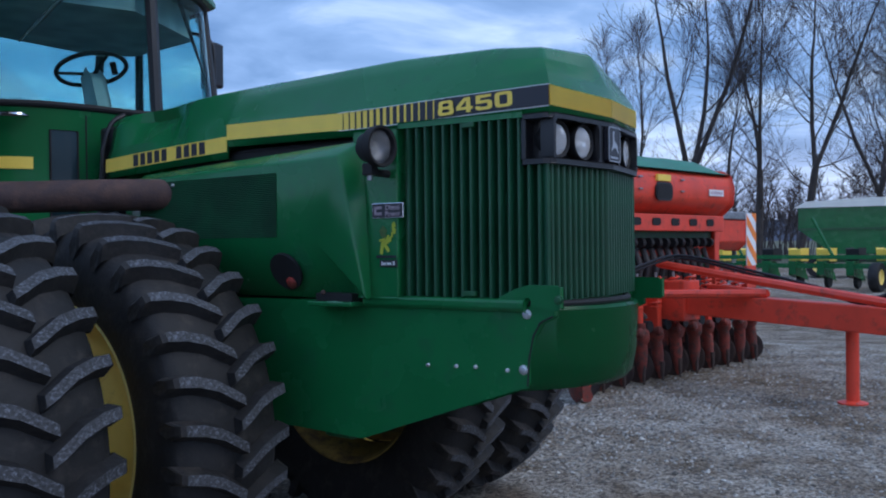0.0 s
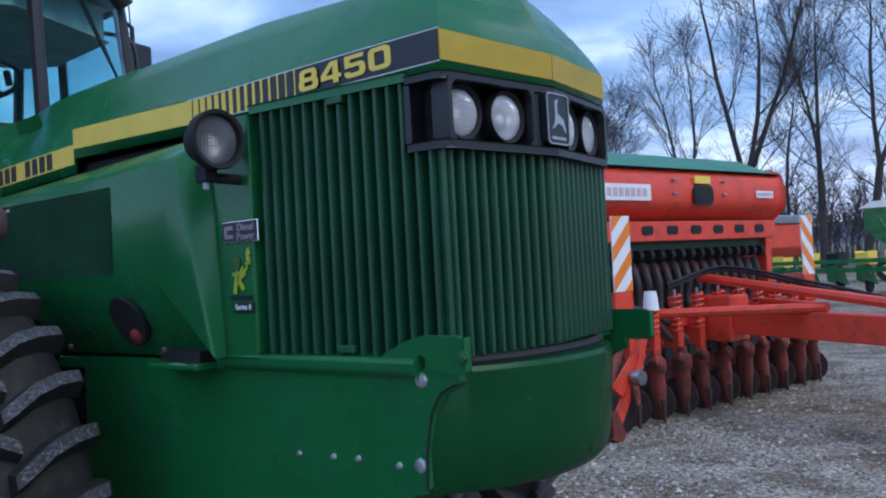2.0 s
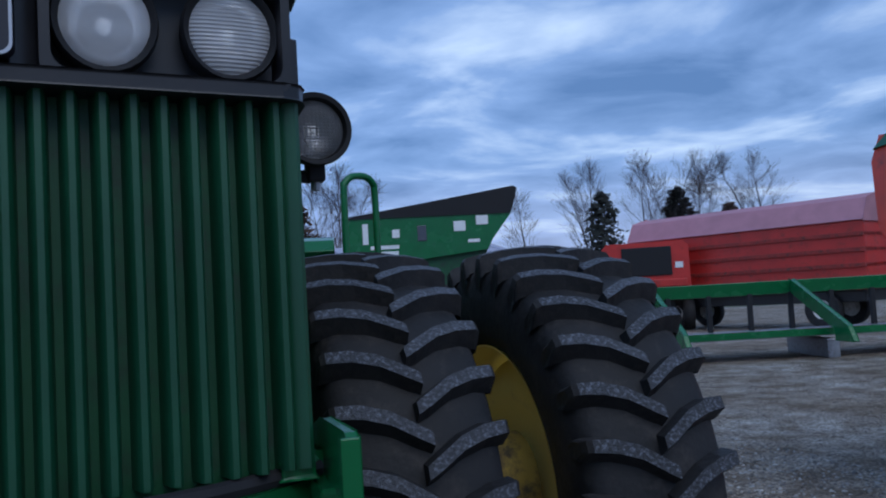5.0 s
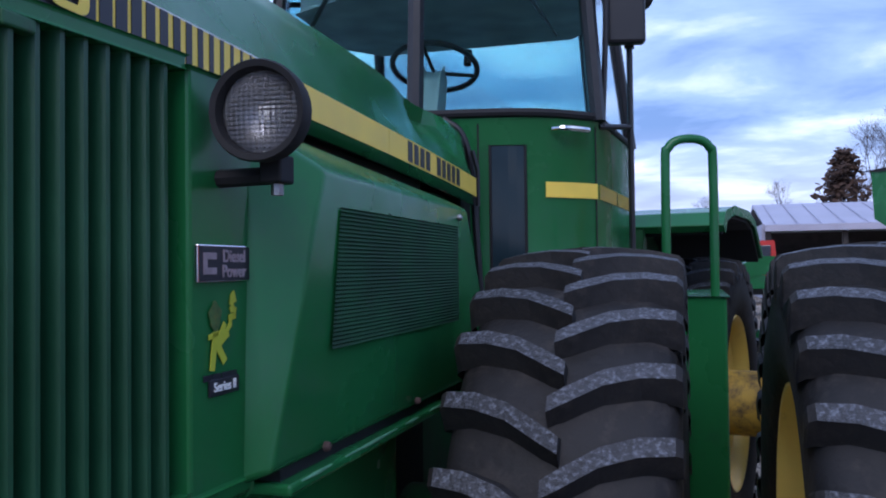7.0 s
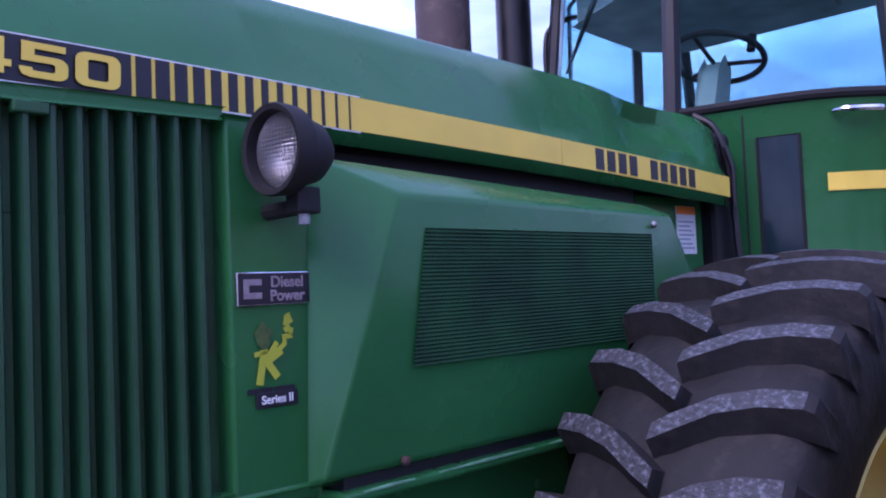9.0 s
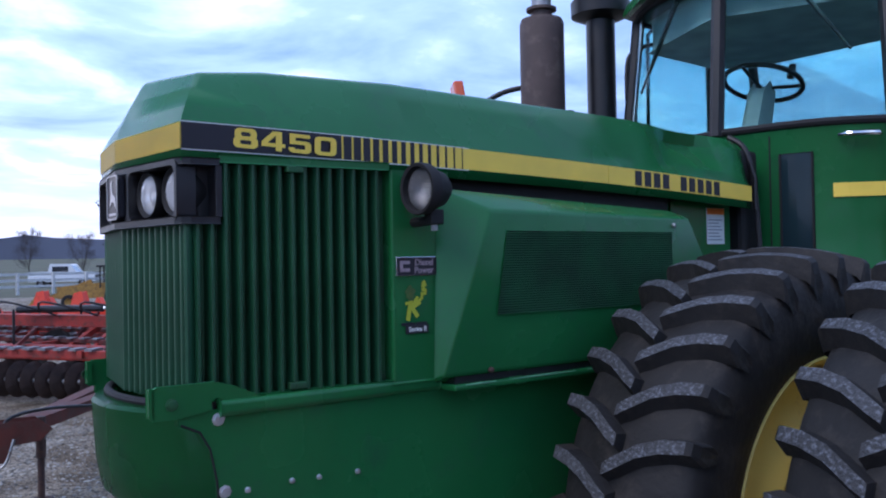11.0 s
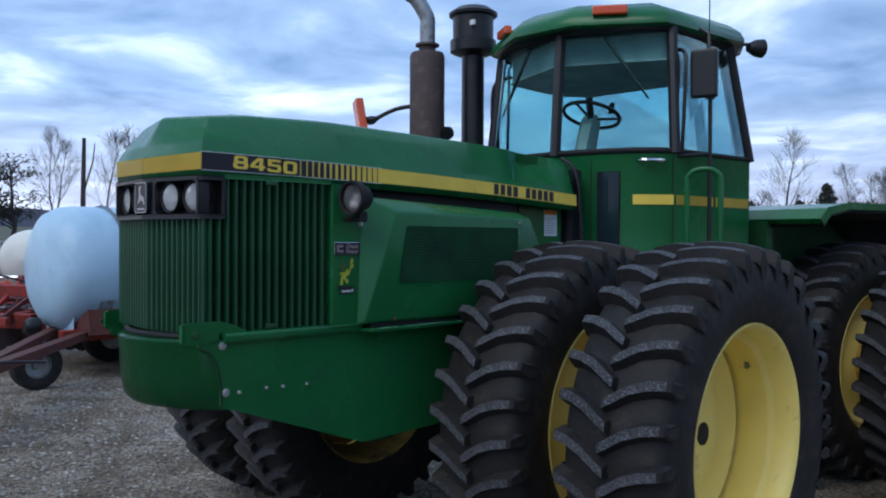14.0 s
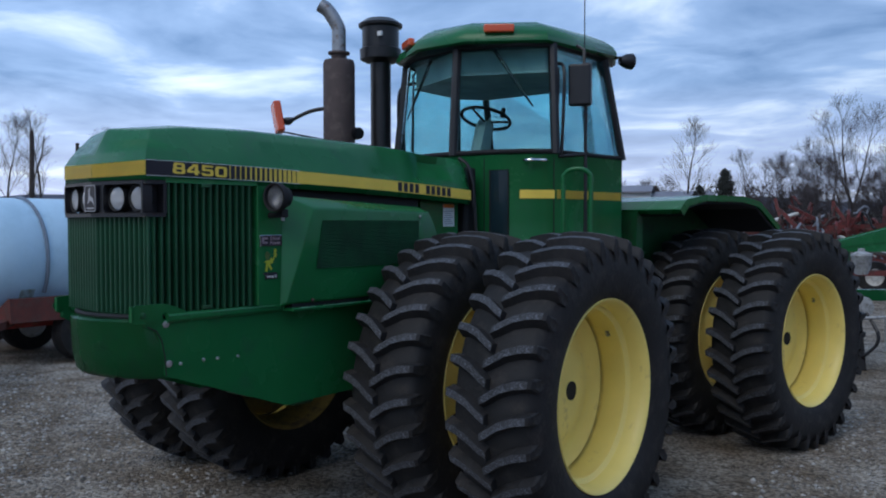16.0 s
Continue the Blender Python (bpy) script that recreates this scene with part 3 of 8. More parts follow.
# darker metal puts the mirrored ground into the work lamps' bowls
DARKENED_BOWL = material("tarnished_reflector", (0.30, 0.31, 0.34), 0.3, metal=1.0, vary=0.15, scale=20, fine=40, bump=0.05)


def lens_disc(r, bulge):
    return lathe([(r, 0), (r * 0.9, bulge * 0.5), (r * 0.6, bulge * 0.85), (r * 0.25, bulge), (0, bulge)], 28)


def lamp_insides(parent, m, r, glass, depth, bowl=None):
    """Silvered bowl, bulb and pressed lens of a round lamp; m stands at the lens's rim, z outward."""
    part("reflector", lathe([(r, 0.0), (r * 0.93, -depth * 0.3), (r * 0.75, -depth * 0.62), (r * 0.45, -depth * 0.88), (0.010, -depth)], 28, m), bowl or REFLECTOR, parent, "silvered reflector bowl", smooth=True)
    part("bulb", lathe([(0.009, -depth), (0.010, -depth * 0.55), (0.006, -depth * 0.42), (0, -depth * 0.40)], 12, m), WHITE, parent, smooth=True)
    ob = part("lens", lens_disc(r, 0.010), glass, parent, "pressed glass lens", smooth=True)
    ob.matrix_local = m
    ob.visible_shadow = False


def build_headlights():
    bm = bmesh.new()
    for s in (1, -1):
        for z0, z1, d in ((1.765, 1.785, 0.016), (1.915, 1.933, 0.012)):
            outline = [(0, front_y(0) - d), (s * 0.362, front_y(0.362) - d), (s * 0.384, front_y(0.384) - d + 0.008), (s * 0.393, -1.755), (s * 0.394, -1.678), (s * 0.33, -1.678), (0, front_y(0) + 0.08)]
            add_prism(bm, outline, "z", z0, z1)
        add_prism(bm, [(s * 0.33, -1.690), (s * 0.391, -1.690), (s * 0.391, -1.672), (s * 0.33, -1.672)], "z", 1.784, 1.916)
        add_prism(bm, [(s * 0.045, front_y(0.05) - 0.010), (s * 0.075, front_y(0.075) + 0.004), (s * 0.085, front_y(0.085) + 0.06), (s * 0.045, front_y(0.05) + 0.06)], "z", 1.784, 1.916)
    add_prism(bm, [(-0.335, -1.715), (-0.32, -1.735), (0, -1.765), (0.32, -1.735), (0.335, -1.715), (0.335, -1.675), (-0.335, -1.675)], "z", 1.783, 1.917)
    bz = part("headlight_bezel", bevelled(bm, 0.003), BLACK, TR, "black plastic headlight surround")
    for x in (0.150, 0.302, -0.150, -0.302):
        m = front_pose(x, 1.852, -0.022)
        hl = part("headlight", lathe([(0.045, -0.06), (0.060, -0.03), (0.064, 0.006), (0.061, 0.014), (0.055, 0.010), (0.052, 0.002)], 28, m), MATT_BLACK, TR, "round headlight with chrome reflector", smooth=True)
        lamp_insides(hl, m @ Matrix.Translation((0, 0, 0.003)), 0.0525, FLUTED if abs(x) > 0.2 else CLEAR, 0.042)
    # rounded openings of the surround, one each side
    for s in (1, -1):
        m = front_pose(s * 0.224, 1.850, 0.012)
        bm = bmesh.new()
        add_ring(bm, rounded(-0.150, -0.078, 0.150, 0.078, 0.020), rounded(-0.138, -0.066, 0.138, 0.066, 0.022), -0.05, 0.003, m)
        part("opening_rim", bm, BLACK, bz, smooth=True)
    # maker's badge: dark rounded plate, thin silver edge, pale plain shape
    m = Matrix.Translation((0, front_y(0) - 0.018, 1.853)) @ Matrix.Rotation(radians(90), 4, "X")
    bm = bmesh.new()
    line = rounded(-0.053, -0.062, 0.053, 0.062, 0.013)
    add_prism(bm, line, "z", -0.015, 0.003)
    bmesh.ops.transform(bm, matrix=m, verts=bm.verts)
    bd = part("badge", bm, DECAL_BLACK, bz, "dark rounded badge with silver edge and pale plain emblem")
    bm = bmesh.new()
    add_ring(bm, line, rounded(-0.0495, -0.0585, 0.0495, 0.0585, 0.011), 0.001, 0.0055, m)
    part("badge_edge", bm, SILVER, bz)
    bm = bmesh.new()
    shape = [(-0.030, -0.026), (-0.012, -0.018), (-0.004, -0.010), (0.016, -0.014), (0.034, -0.032), (0.037, -0.027), (0.026, 0.000), (0.010, 0.008), (-0.002, 0.014), (-0.004, 0.036), (0.003, 0.044), (-0.002, 0.048), (-0.016, 0.042), (-0.014, 0.014), (-0.018, -0.008)]
    add_prism(bm, shape, "z", 0.003, 0.0045)
    add_box(bm, (-0.034, -0.050, 0.003), (0.034, -0.043, 0.0045))
    bmesh.ops.transform(bm, matrix=m, verts=bm.verts)
    part("emblem", bm, SILVER, bz)


SILVER = material("dull_silver_print", (0.42, 0.43, 0.46), 0.35, metal=0.6, vary=0.08, bump=0)
build_headlights()


def build_flank_badges():
    for s in (1, -1):
        yc, dz = (-1.104, 0.017) if s > 0 else (-1.144, 0.0)
        m = side_frame(s, yc, 1.630 + dz, 0.4365)
        pl = part("engine_plate", bevelled(_box_m((-0.072, -0.028, -0.004), (0.072, 0.028, 0.004), m), 0.002), CHROME, GR, "engine maker's plate, silver edge on black")
        part("plate_face", _box_m((-0.069, -0.0255, 0.004), (0.069, 0.0255, 0.0048), m), DECAL_BLACK, GR)
        silver = material("dulled_silver_print", (0.30, 0.24, 0.27), 0.5, metal=0.2, vary=0.25, scale=60, bump=0)
        text("plate_word", "Diesel", 0.026, m @ Matrix.Translation((0.024, 0.0105, 0.005)), silver, GR, bold=0.0006)
        text("plate_word", "Power", 0.026, m @ Matrix.Translation((0.024, -0.0125, 0.005)), silver, GR, bold=0.0006)
        bm = bmesh.new()
        for lo, hi in (((-0.060, -0.016, 0.0048), (-0.050, 0.016, 0.0058)), ((-0.050, 0.006, 0.0048), (-0.026, 0.016, 0.0058)), ((-0.050, -0.016, 0.0048), (-0.026, -0.006, 0.0058))):
            add_box(bm, lo, hi, m)
        part("plate_logo", bm, silver, GR)
        # yellow dealer's transfer, a plain figure
        m2 = side_frame(s, yc - s * 0.005, 1.528 + dz, 0.4365)
        bm = bmesh.new()
        for a, b, w in (((-0.027, -0.052), (-0.018, -0.004), 0.013), ((-0.034, -0.006), (-0.012, -0.002), 0.008), ((-0.018, -0.022), (0.006, 0.010), 0.009), ((-0.012, -0.020), (0.006, -0.044), 0.013), ((-0.010, -0.016), (0.014, -0.002), 0.015),
                        ((0.010, -0.002), (0.024, 0.010), 0.008), ((0.022, 0.008), (0.024, 0.020), 0.007), ((0.020, 0.020), (0.037, 0.022), 0.009), ((0.034, 0.022), (0.037, 0.034), 0.008), ((0.024, 0.031), (0.034, 0.036), 0.010), ((0.026, 0.040), (0.028, 0.054), 0.009), ((0.030, 0.058), (0.036, 0.044), 0.009)):
            d = Vector(b) - Vector(a)
            o = Vector((-d.y, d.x)).normalized() * w / 2
            add_prism(bm, [tuple(Vector(a) - o - d * 0.08), tuple(Vector(b) - o + d * 0.08), tuple(Vector(b) + o + d * 0.08), tuple(Vector(a) + o - d * 0.08)], "z", 0, 0.0012)
        bmesh.ops.transform(bm, matrix=m2, verts=bm.verts)
        part("yellow_transfer", bm, material("lime_yellow_film", (0.38, 0.43, 0.03), 0.5, vary=0.1, bump=0), GR, "worn yellow dealer transfer")
        bm = bmesh.new()
        add_prism(bm, [(-0.018 + 0.016 * (1 + 0.18 * math.sin(5 * a)) * math.cos(a), 0.024 + 0.021 * (1 + 0.14 * math.sin(4 * a + 1)) * math.sin(a)) for a in [2 * math.pi * k / 20 for k in range(20)]], "z", 0, 0.0008)
        bmesh.ops.transform(bm, matrix=m2, verts=bm.verts)
        part("faded_print", bm, material("faded_brown_film", (0.035, 0.10, 0.022), 0.6, vary=0.5, scale=90, bump=0, tint=(0.10, 0.11, 0.02), amount=0.4), GR, "faded brown patch of the transfer")
        bm = bmesh.new()
        for x0, x1 in ((-0.050, -0.028), (-0.026, -0.004), (-0.001, 0.040)):
            add_box(bm, (x0, -0.070, 0), (x1, -0.061, 0.001), m2)
        part("small_print", bm, DECAL_BLACK, GR)
        m3 = side_frame(s, yc, 1.438 + dz * 1.5, 0.4365)
        part("series_plate", bevelled(_box_m((-0.040, -0.0125, -0.002), (0.040, 0.0125, 0.0025), m3), 0.001), DECAL_BLACK, GR, "small black plate with white lettering")
        text("series_word", "Series II", 0.0195, m3 @ Matrix.Translation((0, 0, 0.0028)), WHITE, GR, bold=0.0003)


def _box_m(lo, hi, m):
    bm = bmesh.new()
    add_box(bm, lo, hi, m)
    return bm


build_flank_badges()


def build_nose_box():
    """The bumper box under the grille: two side plates, a bowed front plate and bolted corner brackets."""
    for s in (1, -1):
        poly = [(-1.795, 1.292), (-0.30, 1.286), (-0.30, 0.80), (-0.99, 0.785), (-1.64, 1.018), (-1.700, 1.035), (-1.706, 1.12), (-1.722, 1.20), (-1.748, 1.245), (-1.795, 1.268)]
        bm = bmesh.new()
        add_prism(bm, poly, "x", s * 0.382, s * 0.412)
        part("side_plate", bevelled(bm, 0.006), GREEN, TR, "green frame side plate")
        part("seam", tube([(s * 0.4125, y, z) for y, z in poly[5:]], 0.0032, 6), MATT_BLACK, TR)
        # rolled top lip
        bm = bmesh.new()
        add_prism(bm, [(s * 0.400, 1.280), (s * 0.424, 1.278), (s * 0.434, 1.290), (s * 0.434, 1.312), (s * 0.426, 1.320), (s * 0.400, 1.320)], "y", -1.70, -1.02)
        part("lip", bevelled(bm, 0.004), GREEN, TR)
        bm = bmesh.new()
        add_prism(bm, [(-1.0, 1.285), (0.2, 1.279), (0.2, 1.262), (-1.0, 1.262)], "x", s * 0.38, s * 0.4145)
        part("ledge", bevelled(bm, 0.006), GREEN, TR)
        # corner bracket
        nose = -1.865 if s > 0 else -1.815
        poly = [(nose, 1.358), (nose + 0.01, 1.366), (-1.71, 1.366), (-1.66, 1.352), (-1.60, 1.325), (-1.60, 1.321), (-1.69, 1.321), (-1.705, 1.330), (-1.722, 1.321), (-1.72, 1.300), (-1.80, 1.288), (nose, 1.288)]
        bm = bmesh.new()
        add_prism(bm, poly, "x", s * 0.404, s * 0.420)
        add_prism(bm, [(nose - 0.008, 1.362), (nose + 0.003, 1.362), (nose + 0.003, 1.294), (nose - 0.008, 1.294)], "x", s * 0.395, s * 0.420)
        part("corner_bracket", bevelled(bm, 0.004), GREEN, TR)
        for y, z, r in ((-1.82, 1.322, 0.016), (-1.70, 1.272, 0.017), (-1.685, 1.088, 0.017), (-1.625, 1.082, 0.008), (-1.50, 1.085, 0.008), (-1.42, 1.082, 0.008), (-1.30, 1.078, 0.008)):
            m = Matrix.Translation((s * (0.420 if y < -1.8 else 0.412), y, z)) @ along((s, 0, 0))
            part("bolt", lathe([(r, 0), (r, 0.003), (r * 0.72, 0.004), (r * 0.68, 0.010), (0, 0.011)], 8, m), GREEN_DULL if y < -1.8 else ZINC, TR)
    # bowed front plate
    bm = bmesh.new()
    n = 16
    cols = []
    for k in range(-n, n + 1):
        x = 0.402 * k / n
        u = abs(k / n)
        y = -1.715 - 0.175 * (1 - u ** 2.2)
        cols.append([bm.verts.new((x, yy, z)) for yy, z in ((y + 0.05, 1.296), (y + 0.010, 1.293), (y, 1.283), (y + 0.010, 1.12), (y + 0.026, 1.040), (y + 0.050, 1.015), (y + 0.16, 1.000))])
    for a, b in zip(cols, cols[1:]):
        for i in range(6):
            bm.faces.new((a[i], a[i + 1], b[i + 1], b[i]))
    bmesh.ops.solidify(bm, geom=bm.faces[:], thickness=0.02)
    part("front_plate", bm, GREEN, TR, "bowed green front plate", smooth=True)
    bm = bmesh.new()
    pts = [(0.40 * k / 8, -1.70 - 0.14 * (1 - abs(k / 8) ** 2.2), 1.302) for k in range(-8, 9)]
    add_tube(bm, pts, 0.012, 8)
    part("rubber_strip", bm, MATT_BLACK, TR)


build_nose_box()


def draw_in(things):
    """Narrow the nose and flanks to their true width, most at the front."""
    def share(y):
        return 0.935 + 0.020 * min(max((y + 1.8) / 0.7, 0), 1) + 0.015 * min(max((y + 1.1) / 1.6, 0), 1)
    done = set()
    for ob in things:
        if ob.matrix_local == Matrix.Identity(4):
            if ob.data and ob.data.name not in done:
                done.add(ob.data.name)
                for v in ob.data.vertices:
                    v.co.x *= share(v.co.y)
        else:
            p = ob.matrix_local.copy()
            p.translation.x *= share(p.translation.y)
            ob.matrix_local = p
        draw_in(ob.children)


bpy.context.view_layer.update()
draw_in(TR.children)


def build_shrouds():
    for s in (1, -1):
        outer = [(-1.055, 1.300), (-0.868, 1.812), (0.100, 1.803), (0.24, 1.58), (0.24, 1.300)]
        low = 1.322 if s > 0 else 1.300
        outer = [(y, low if z == 1.300 else z) for y, z in outer]
        if s < 0:
            outer = [(-1.080, 1.305), (-0.955, 1.838), (0.285, 1.806), (0.320, 1.60), (0.320, 1.500)]
        inner = [(-1.045, 1.296), (-1.035, 1.885), (0.06, 1.838), (0.26, 1.60), (0.26, 1.296)] if s > 0 else [(-1.050, 1.296), (-1.035, 1.900), (0.285, 1.845), (0.34, 1.60), (0.34, 1.296)]
        bm = bmesh.new()
        O = [bm.verts.new((s * 0.478, y, z)) for y, z in outer]
        I = [bm.verts.new((s * 0.405, y, z)) for y, z in inner]
        O[0].co.x = s * 0.468
        if s > 0:
            bm.faces.new(O)
            bm.faces.new(I[::-1])
            for i in range(5):
                bm.faces.new((O[i], I[i], I[(i + 1) % 5], O[(i + 1) % 5]))
        else:
            # the right one is folded in below, round a pipe hole
            O[4].co.z = 1.500
            O.append(bm.verts.new((s * 0.478, -0.862, 1.497)))
            I[0].co.x = I[4].co.x = s * 0.385
            bm.faces.new(O)
            bm.faces.new(I[::-1])
            for i in range(4):
                bm.faces.new((O[i], I[i], I[i + 1], O[i + 1]))
            bm.faces.new((O[0], O[5], I[0]))
            bm.faces.new((O[5], O[4], I[4], I[0]))
            bmesh.ops.recalc_face_normals(bm, faces=bm.faces)
        sh = part("engine_shroud", bevelled(bm, 0.012, 3), GREEN, TR, "folded green engine side shroud", smooth=True)
        # louvred screen let into the face
        bm = bmesh.new()
        y0, y1, y2, z0, z1 = (-0.850, -0.805, -0.01, 1.495, 1.750) if s > 0 else (-0.635, -0.635, 0.24, 1.541, 1.792)
        nrow = 34
        for k in range(nrow):
            z = z0 + (z1 - z0) * k / nrow
            ya = y0 + (y1 - y0) * k / nrow
            h = (z1 - z0) / nrow
            v = [bm.verts.new((s * x, y, zz)) for x, y, zz in ((0.4815, ya, z), (0.4815, y2, z), (0.479, y2, z + h * 0.6), (0.479, ya, z + h * 0.6))]
            bm.faces.new(v)
            v2 = [bm.verts.new((s * x, y, zz)) for x, y, zz in ((0.479, ya, z + h * 0.6), (0.479, y2, z + h * 0.6), (0.4815, y2, z + h), (0.4815, ya, z + h))]
            bm.faces.new(v2)
        part("screen", bm, SCREEN, sh, "fine perforated green screen")
        bm = bmesh.new()
        add_prism(bm, [(0.27, 1.25), (0.66, 1.25), (0.66, 1.885), (0.27, 1.885)], "x", s * 0.24, s * 0.262)
        part("cowl_panel", bevelled(bm, 0.004), GREEN, TR)
        for y, z in ((0.0, 1.775), (-0.38, 1.332), (-0.88, 1.330)):
            m = Matrix.Translation((s * 0.478, y, z)) @ along((s, 0, 0))
            part("knob", lathe([(0.009, 0), (0.009, 0.006), (0.006, 0.011), (0, 0.012)], 12, m), RUST if z < 1.5 else STEEL, sh)
        if s < 0:
            pm = Matrix.Translation((-0.447, -0.65, 1.405)) @ along((-0.91, 0, -0.41))
            part("port", lathe([(0.078, -0.01), (0.078, 0.004), (0.0, 0.002)], 28, pm), MATT_BLACK, sh, "black round pipe hole")
            part("port_cap", lathe([(0.024, 0.0), (0.024, 0.010), (0.016, 0.016), (0, 0.017)], 16, pm @ Matrix.Translation((0.018, -0.046, 0.0))), RED_DULL, sh, "red cap inside the hole", smooth=True)
        else:
            # warning sticker on the cowl
            part("warning_sticker", box((0.262, 0.500, 1.712), (0.2645, 0.620, 1.864), 0), WHITE, TR, "white warning sticker with orange head")
            part("sticker_head", box((0.264, 0.502, 1.838), (0.2655, 0.618, 1.863), 0), ORANGE, TR)
            for k in range(7):
                part("sticker_line", box((0.264, 0.510, 1.728 + 0.014 * k), (0.2652, 0.605 - 0.012 * (k % 3), 1.733 + 0.014 * k), 0), GREY_INK, TR)
    # worn ledge along the frame; a black strip under each shroud paints the gap's shade
    for s in (1, -1):
        part("frame_ledge", box((min(s * 0.38, s * 0.484), -1.02, 1.278), (max(s * 0.38, s * 0.484), 0.25 if s > 0 else -0.80, 1.297), 0.006), GREEN, TR)
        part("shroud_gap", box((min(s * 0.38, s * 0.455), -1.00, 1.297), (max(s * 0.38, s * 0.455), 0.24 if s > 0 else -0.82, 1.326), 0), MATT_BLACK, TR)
        for y0, y1 in ((-0.98, -0.86), (-0.80, -0.52), (-0.47, -0.38), (-0.30, -0.06)) if s > 0 else ((-0.98, -0.90),):
            part("worn_edge", tube([(s * 0.482, y0, 1.2945), (s * 0.4835, (y0 + y1) / 2, 1.295), (s * 0.482, y1, 1.2945)], [0.0015, 0.0035, 0.0015], 6), WORN_GREEN, TR, "edge worn to pale primer")
    # the last is an added black filler for the shaded gap before the cab
    for name, lo, hi in (("engine_block", (-0.31, -0.98, 0.95), (0.31, 0.20, 1.93)), ("bell_housing", (-0.235, 0.20, 0.95), (0.235, 0.69, 1.88)), ("bulkhead", (-0.30, 0.695, 0.95), (0.30, 0.83, 2.12))):
        part(name, box(lo, hi, 0.02), MATT_BLACK, TR)


WORN_GREEN = material("worn_pale_green", (0.10, 0.27, 0.17), 0.5, vary=0.3, scale=30, bump=0.1)
GREY_INK = material("grey_print", (0.30, 0.32, 0.36), 0.6, vary=0.05, bump=0)
SCREEN = material("perforated_screen", (0.006, 0.052, 0.020), 0.7, spec=0.25, vary=0.35, scale=9, fine=200, bump=0.3)
build_shrouds()


def build_worklamps():
    for s in (1, -1):
        wy, wz = (0.050, 0.012) if s > 0 else (0.015, 0.0)
        m = Matrix.Translation((s * 0.502, -1.185 + wy, 1.853 + wz)) @ along((s * 0.08, -1, -0.02))
        wl = part("work_lamp", lathe([(0.0, -0.085), (0.030, -0.083), (0.050, -0.060), (0.062, -0.015), (0.072, -0.010), (0.0745, 0.020), (0.072, 0.026), (0.063, 0.024), (0.0605, 0.004)], 32, m), MATT_BLACK, TR, "round black work lamp with ribbed lens", smooth=True)
        lamp_insides(wl, m @ Matrix.Translation((0, 0, 0.005)), 0.060, WAFFLE, 0.045, DARKENED_BOWL)
        part("lamp_arm", tube([(s * 0.40, -1.16 + wy, 1.762 + wz), (s * 0.50, -1.15 + wy, 1.765 + wz), (s * 0.507, -1.15 + wy, 1.79 + wz)], 0.014, 8), MATT_BLACK, wl)
        part("lamp_bolt", lathe([(0.010, 0), (0.010, 0.02), (0, 0.021)], 8, Matrix.Translation((s * 0.507, -1.152 + wy, 1.735 + wz))), STEEL, wl)
        part("lamp_clevis", box((s * 0.507 - 0.018, -1.175 + wy, 1.752 + wz), (s * 0.507 + 0.018, -1.13 + wy, 1.795 + wz), 0.004), MATT_BLACK, wl)


build_worklamps()

# ---- wheels ----
AXLE_Z = 0.83


def tyre_mesh():
    """Ribbed drive tyre: lathed carcass with two rows of curved lugs; axis along x, flattened where it stands."""
    bm = bmesh.new()
    half = [(0.500, 0.185), (0.520, 0.205), (0.560, 0.222), (0.640, 0.234), (0.710, 0.232), (0.755, 0.222), (0.778, 0.205), (0.793, 0.175), (0.811, 0.09), (0.817, 0.0)]
    prof = [(r, x) for r, x in half] + [(r, -x) for r, x in half[-2::-1]]
    seg = 72
    rings = []
    for r, x in prof:
        rings.append([bm.verts.new((x, r * math.sin(2 * math.pi * k / seg), r * math.cos(2 * math.pi * k / seg))) for k in range(seg)])
    for A, B in zip(rings, rings[1:]):
        for k in range(seg):
            bm.faces.new((A[k], A[(k + 1) % seg], B[(k + 1) % seg], B[k]))
    for v in bm.verts:
        if v.co.z < -AXLE_Z + 0.002:
            v.co.z = -AXLE_Z + 0.002
    return bm


def lug_mesh(side):
    """One curved lug of the tread, at the top of the tyre, running from the shoulder to the middle."""
    bm = bmesh.new()
    R0, R1 = 0.806, 0.858
    rows = []
    for u, dphi, r0, r1, w0, w1 in ((0.236, -0.010, 0.70, 0.722, 0.012, 0.006), (0.241, -0.004, 0.74, 0.785, 0.027, 0.015), (0.237, 0.000, 0.755, 0.818, 0.032, 0.017), (0.224, 0.002, 0.768, R1 - 0.026, 0.034, 0.018),
                                    (0.16, 0.014, R0 - 0.014, R1 - 0.012, 0.036, 0.0195), (0.09, 0.045, R0 - 0.004, R1 - 0.003, 0.037, 0.0195), (0.02, 0.098, R0, R1 + 0.001, 0.036, 0.0195), (-0.014, 0.122, R0, R1 - 0.001, 0.032, 0.017)):
        row = []
        for rr, ww in ((r0, w0), (r1, w1)):
            for sg in (1, -1):
                a = -dphi + sg * ww / rr
                row.append(bm.verts.new((side * u, rr * math.sin(a), rr * math.cos(a))))
        rows.append(row)
    for A, B in zip(rows, rows[1:]):
        for i0, i1 in ((0, 2), (2, 3), (3, 1)):
            bm.faces.new((A[i0], A[i1], B[i1], B[i0]))
    for e in (rows[0], rows[-1]):
        bm.faces.new((e[0], e[2], e[3], e[1]))
    return bm


